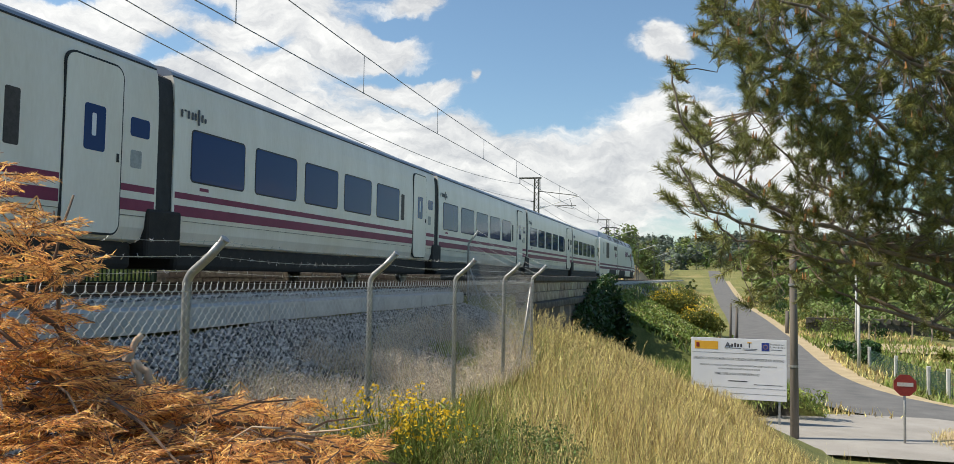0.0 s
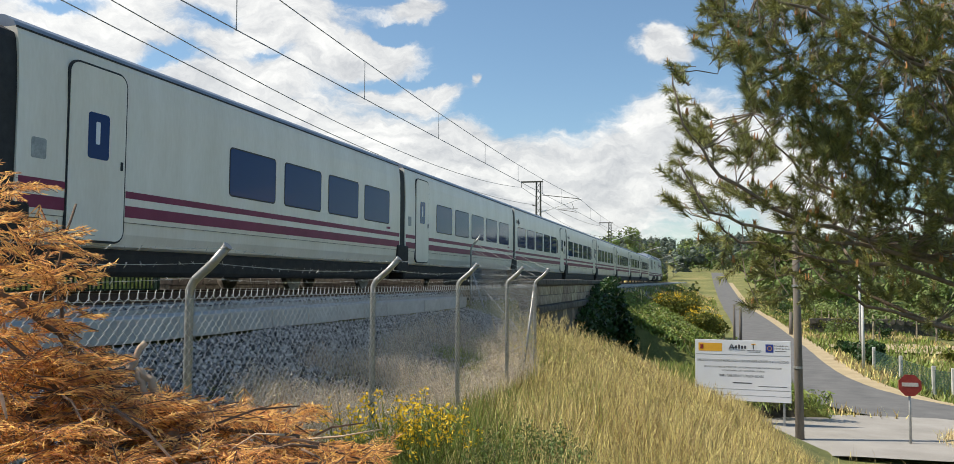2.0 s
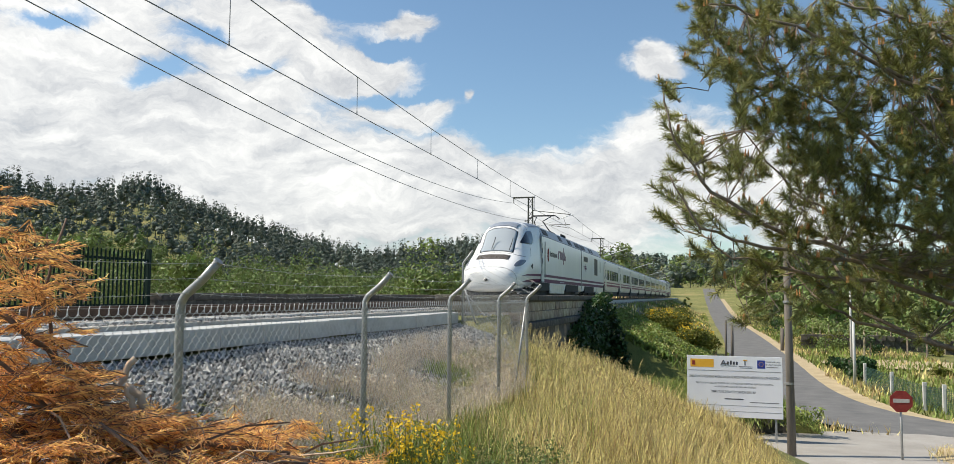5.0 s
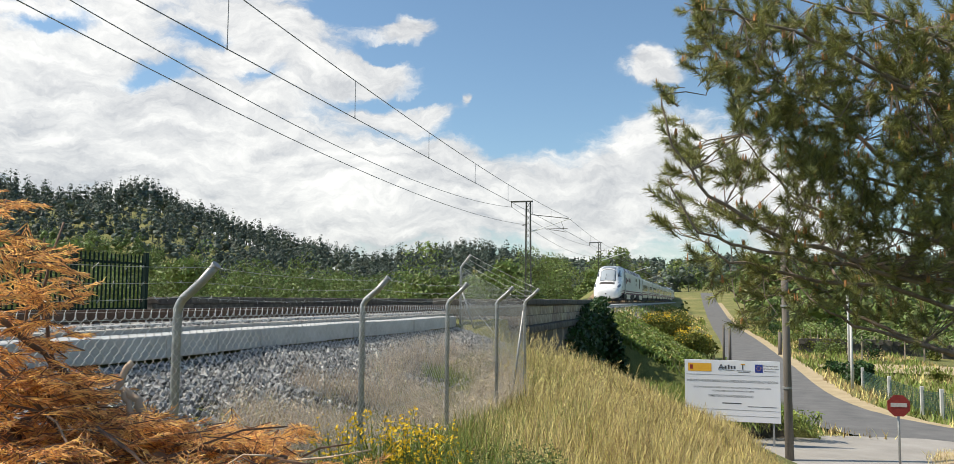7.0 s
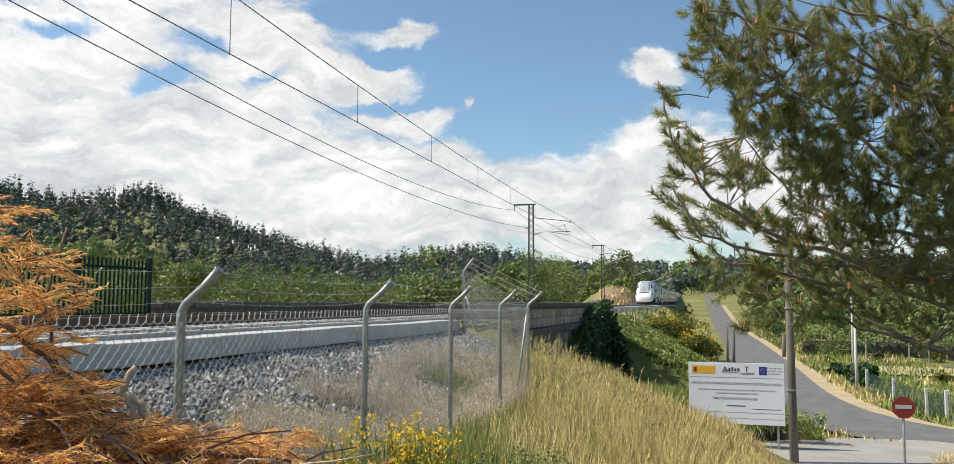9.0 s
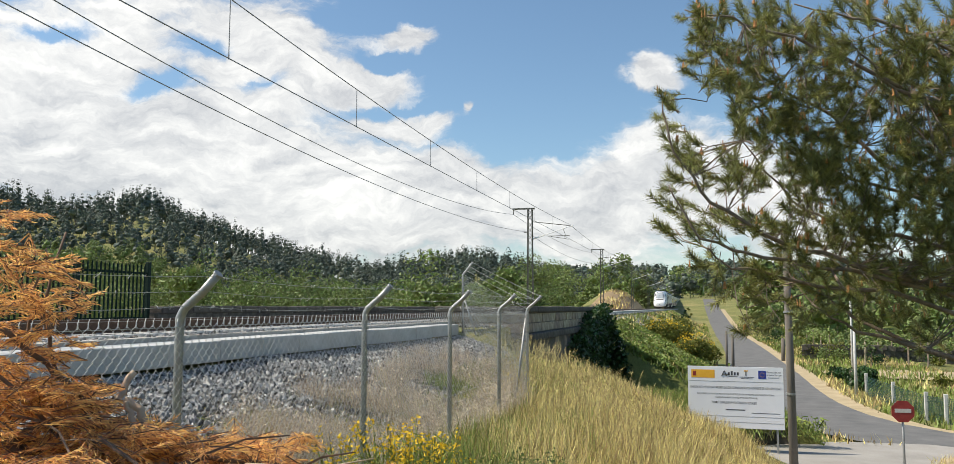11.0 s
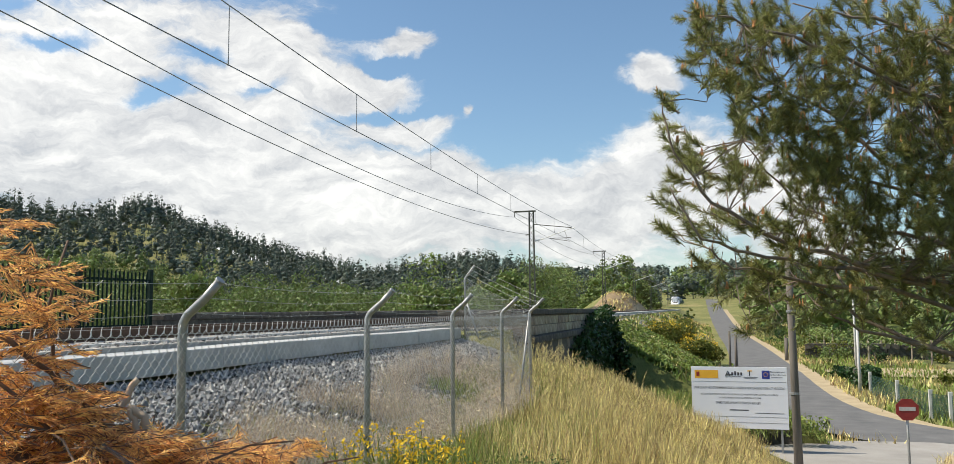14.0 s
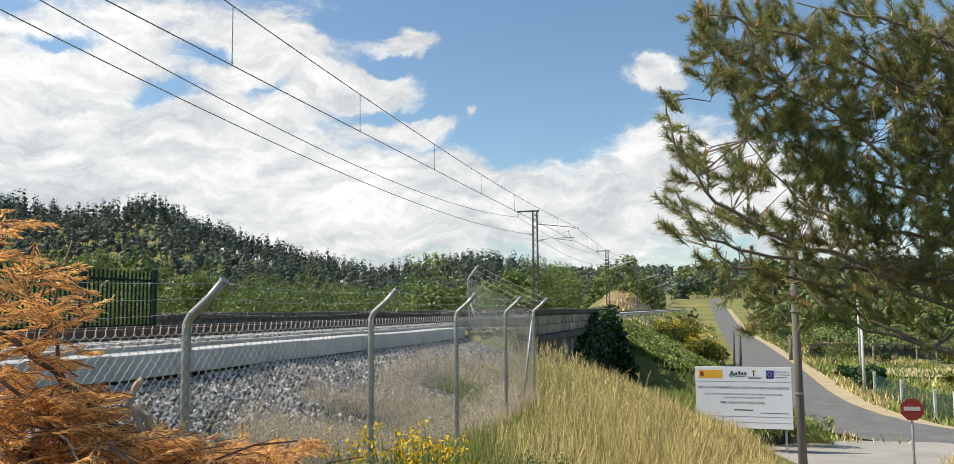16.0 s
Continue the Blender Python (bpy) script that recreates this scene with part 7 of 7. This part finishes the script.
        s.tube([(0, 0, -0.2), (0, 0, r)], 0.04, sides=4)
        part("stem", s.mesh("stem", M["bark"]), None, th)
    # shrubs between the track and the road, and along the gardens
    spots = [(rnd.uniform(-5.0, -2.6), y + rnd.uniform(-4, 4), rnd.uniform(0.35, 0.55)) for y in range(84, 250, 8)]
    spots += [(rnd.uniform(8.2, 26), rnd.uniform(68, 140), rnd.uniform(0.6, 1.4)) for _ in range(40)]
    spots += [(rnd.uniform(11, 24), rnd.uniform(38, 52), rnd.uniform(0.4, 0.8)) for _ in range(9)]
    for x, y, r in spots:
        th = empty("wild_shrub", pose(x, y, ground_z(x, y)), "scrubby green shrub on rough ground", "shrub", "scrub by the road")
        s = Soup()
        crown(s, Vector((0, 0, r * 0.6)), r, rnd, 380, 0.09, 0.8, 9)
        part("leaves", s.mesh("leaves", M[rnd.choice(("broadleaf", "ivy", "broom"))]), None, th)
        s = Soup()
        s.tube([(0, 0, -0.2), (0, 0, r)], 0.04, sides=4)
        part("stem", s.mesh("stem", M["bark"]), None, th)
    ribbon("sandy_lot", [(7.6, 59), (12, 59.5), (18, 61), (28, 64)], [6, 8, 8, 7], M["verge"], 0.09, "sandy bare lot beside the gardens", "bare ground")
    th = empty("garden_wall", pose(0, 0, 0), "low dry stone garden wall with dark gaps", "stone wall", kind="structure")
    for row in range(3):
        x = 8.2
        while x < 30:
            k = rnd.randrange(3)
            l = (0.3, 0.42, 0.55)[k] * 1.7
            ob = part("stone", shapes[k], None, th)
            ob.matrix_local = pose(x + l / 2, 77 + 0.2 * (x - 8) + rnd.uniform(-0.08, 0.08), ground_z(x, 78) + 0.15 + 0.42 * row, rnd.uniform(-5, 5), 0, -90 + rnd.uniform(-8, 8)) @ Matrix.Diagonal((1.7, 1.7, 1.7, 1))
            x += l + 0.04
    # street lamps and posts further up the road
    for x, y, h in ((7.35, 45.6, 3.3), (9.2, 58, 5.6)):
        z = ground_z(x, y)
        th = empty("roadside_mast", pose(x, y, z), "thin pale concrete mast beside the gardens", "mast", "thin masts by the gardens")
        s = Soup()
        s.tube([(0, 0, -0.3), (0, 0, h)], 0.085, 0.06, sides=8)
        part("shaft", s.mesh("shaft", M["concrete"], True), None, th)
    # dry island beside the junction
    v, f = [], []
    for k in range(8):
        for q in range(48):
            an = 2 * math.pi * q / 48
            r = 3.0 * (k / 7) * (1 + 0.06 * noise.noise((math.cos(an) * 2, math.sin(an) * 2, 1)))
            v.append((r * math.cos(an), r * math.sin(an), 0.22 * (1 - (k / 7) ** 2) - 0.06 + 0.04 * noise.noise((r * math.cos(an), r * math.sin(an), 3))))
    for k in range(7):
        for q in range(48):
            f.append((k * 48 + q, (k + 1) * 48 + q, (k + 1) * 48 + (q + 1) % 48, k * 48 + (q + 1) % 48))
    isle = new("traffic_island", mesh_of("traffic_island", v, f, M["verge"], True))
    isle.matrix_world = pose(8.6, 24.6, level_east(8.6, 24.6) + 0.14)
    tagged(isle, "dry grassy island beside the junction", "traffic island", kind="structure")
    s = Soup()
    for _ in range(2600):
        an, r = rnd.uniform(0, 6.283), 2.85 * rnd.random() ** 0.5
        p = Vector((8.6 + r * math.cos(an), 24.6 + r * math.sin(an), level_east(8.6, 24.6) + 0.12))
        s.blade(p, p + Vector((rnd.gauss(0, 0.4), rnd.gauss(0, 0.4), 1)).normalized() * rnd.uniform(0.08, 0.26), 0.012, rnd, 0.03)
    strew("island_grass", "short dry grass on the island", "grass", M["drygrass"], s)
    # bare earth of the cutting with its pale track
    v, f = [], []
    for j in range(26):
        for i in range(10):
            x, y = -14.0 - 1.4 * i, 175 + 4.6 * j
            v.append((x, y, ground_z(x, y) + 0.12))
    for j in range(25):
        for i in range(9):
            a = j * 10 + i
            f.append((a, a + 1, a + 11, a + 10))
    tagged(new("bare_earth", mesh_of("bare_earth", v, f, M["earth"], True)), "bare orange earth slope of the cutting", "earth slope", kind="structure")
    s = Soup()
    for _ in range(2600):
        x, y = -14.2 - 14 * rnd.random(), 150 + 150 * rnd.random()
        if noise.noise((x * 0.2, y * 0.06, 4)) < 0.0 or abs(x + 16.2 + 0.03 * (y - 175)) < 1.6:
            continue
        p = Vector((x, y, ground_z(x, y)))
        s.blade(p, p + Vector((rnd.gauss(0, 0.4), rnd.gauss(0, 0.4), 1)).normalized() * rnd.uniform(0.4, 1.1), 0.35, rnd, 0.2)
    strew("cutting_grass", "scattered grass tufts on the bare cutting", "grass", M["drygrass"], s)
    v, f = [], []
    for j in range(30):
        y = 175 + 4 * j
        x = -17.0 - 0.02 * (y - 175)
        for o in (-1.3, 1.3):
            v.append((x + o, y, ground_z(x + o, y) + 0.2))
    f = [(2 * j, 2 * j + 1, 2 * j + 3, 2 * j + 2) for j in range(29)]
    tagged(new("dirt_track", mesh_of("dirt_track", v, f, M["verge"], True)), "pale gravel track climbing the cutting", "dirt track", kind="structure")
    # power pylons on the hill
    for a, d in ((-0.466, 660), (-0.357, 690)):
        p = spot(a, 0, d)
        z = ground_z(p.x, p.y)
        th = empty("power_pylon", pose(p.x, p.y, z), "distant steel lattice power pylon on the hill", "pylon", "power pylons on the hill")
        s = Soup()
        for sx in (-1, 1):
            s.tube([SIDE * 4.0 * sx, SIDE * 3.2 * sx + Vector((0, 0, 27))], 0.42, sides=4)
            for k in range(5):
                s.tube([SIDE * (4.0 - 0.15 * k) * sx + Vector((0, 0, 5 * k)), SIDE * (2.2 - 0.1 * k) * sx + Vector((0, 0, 5 * k + 5))], 0.2, sides=3)
        s.tube([SIDE * -7 + Vector((0, 0, 25)), SIDE * 7 + Vector((0, 0, 25))], 0.4, sides=4)
        s.tube([SIDE * -6 + Vector((0, 0, 25)), SIDE * -3.2 + Vector((0, 0, 28))], 0.25, sides=4)
        s.tube([SIDE * 6 + Vector((0, 0, 25)), SIDE * 3.2 + Vector((0, 0, 28))], 0.25, sides=4)
        part("lattice", s.mesh("lattice", M["galv"]), None, th)


build_gardens()
motions()
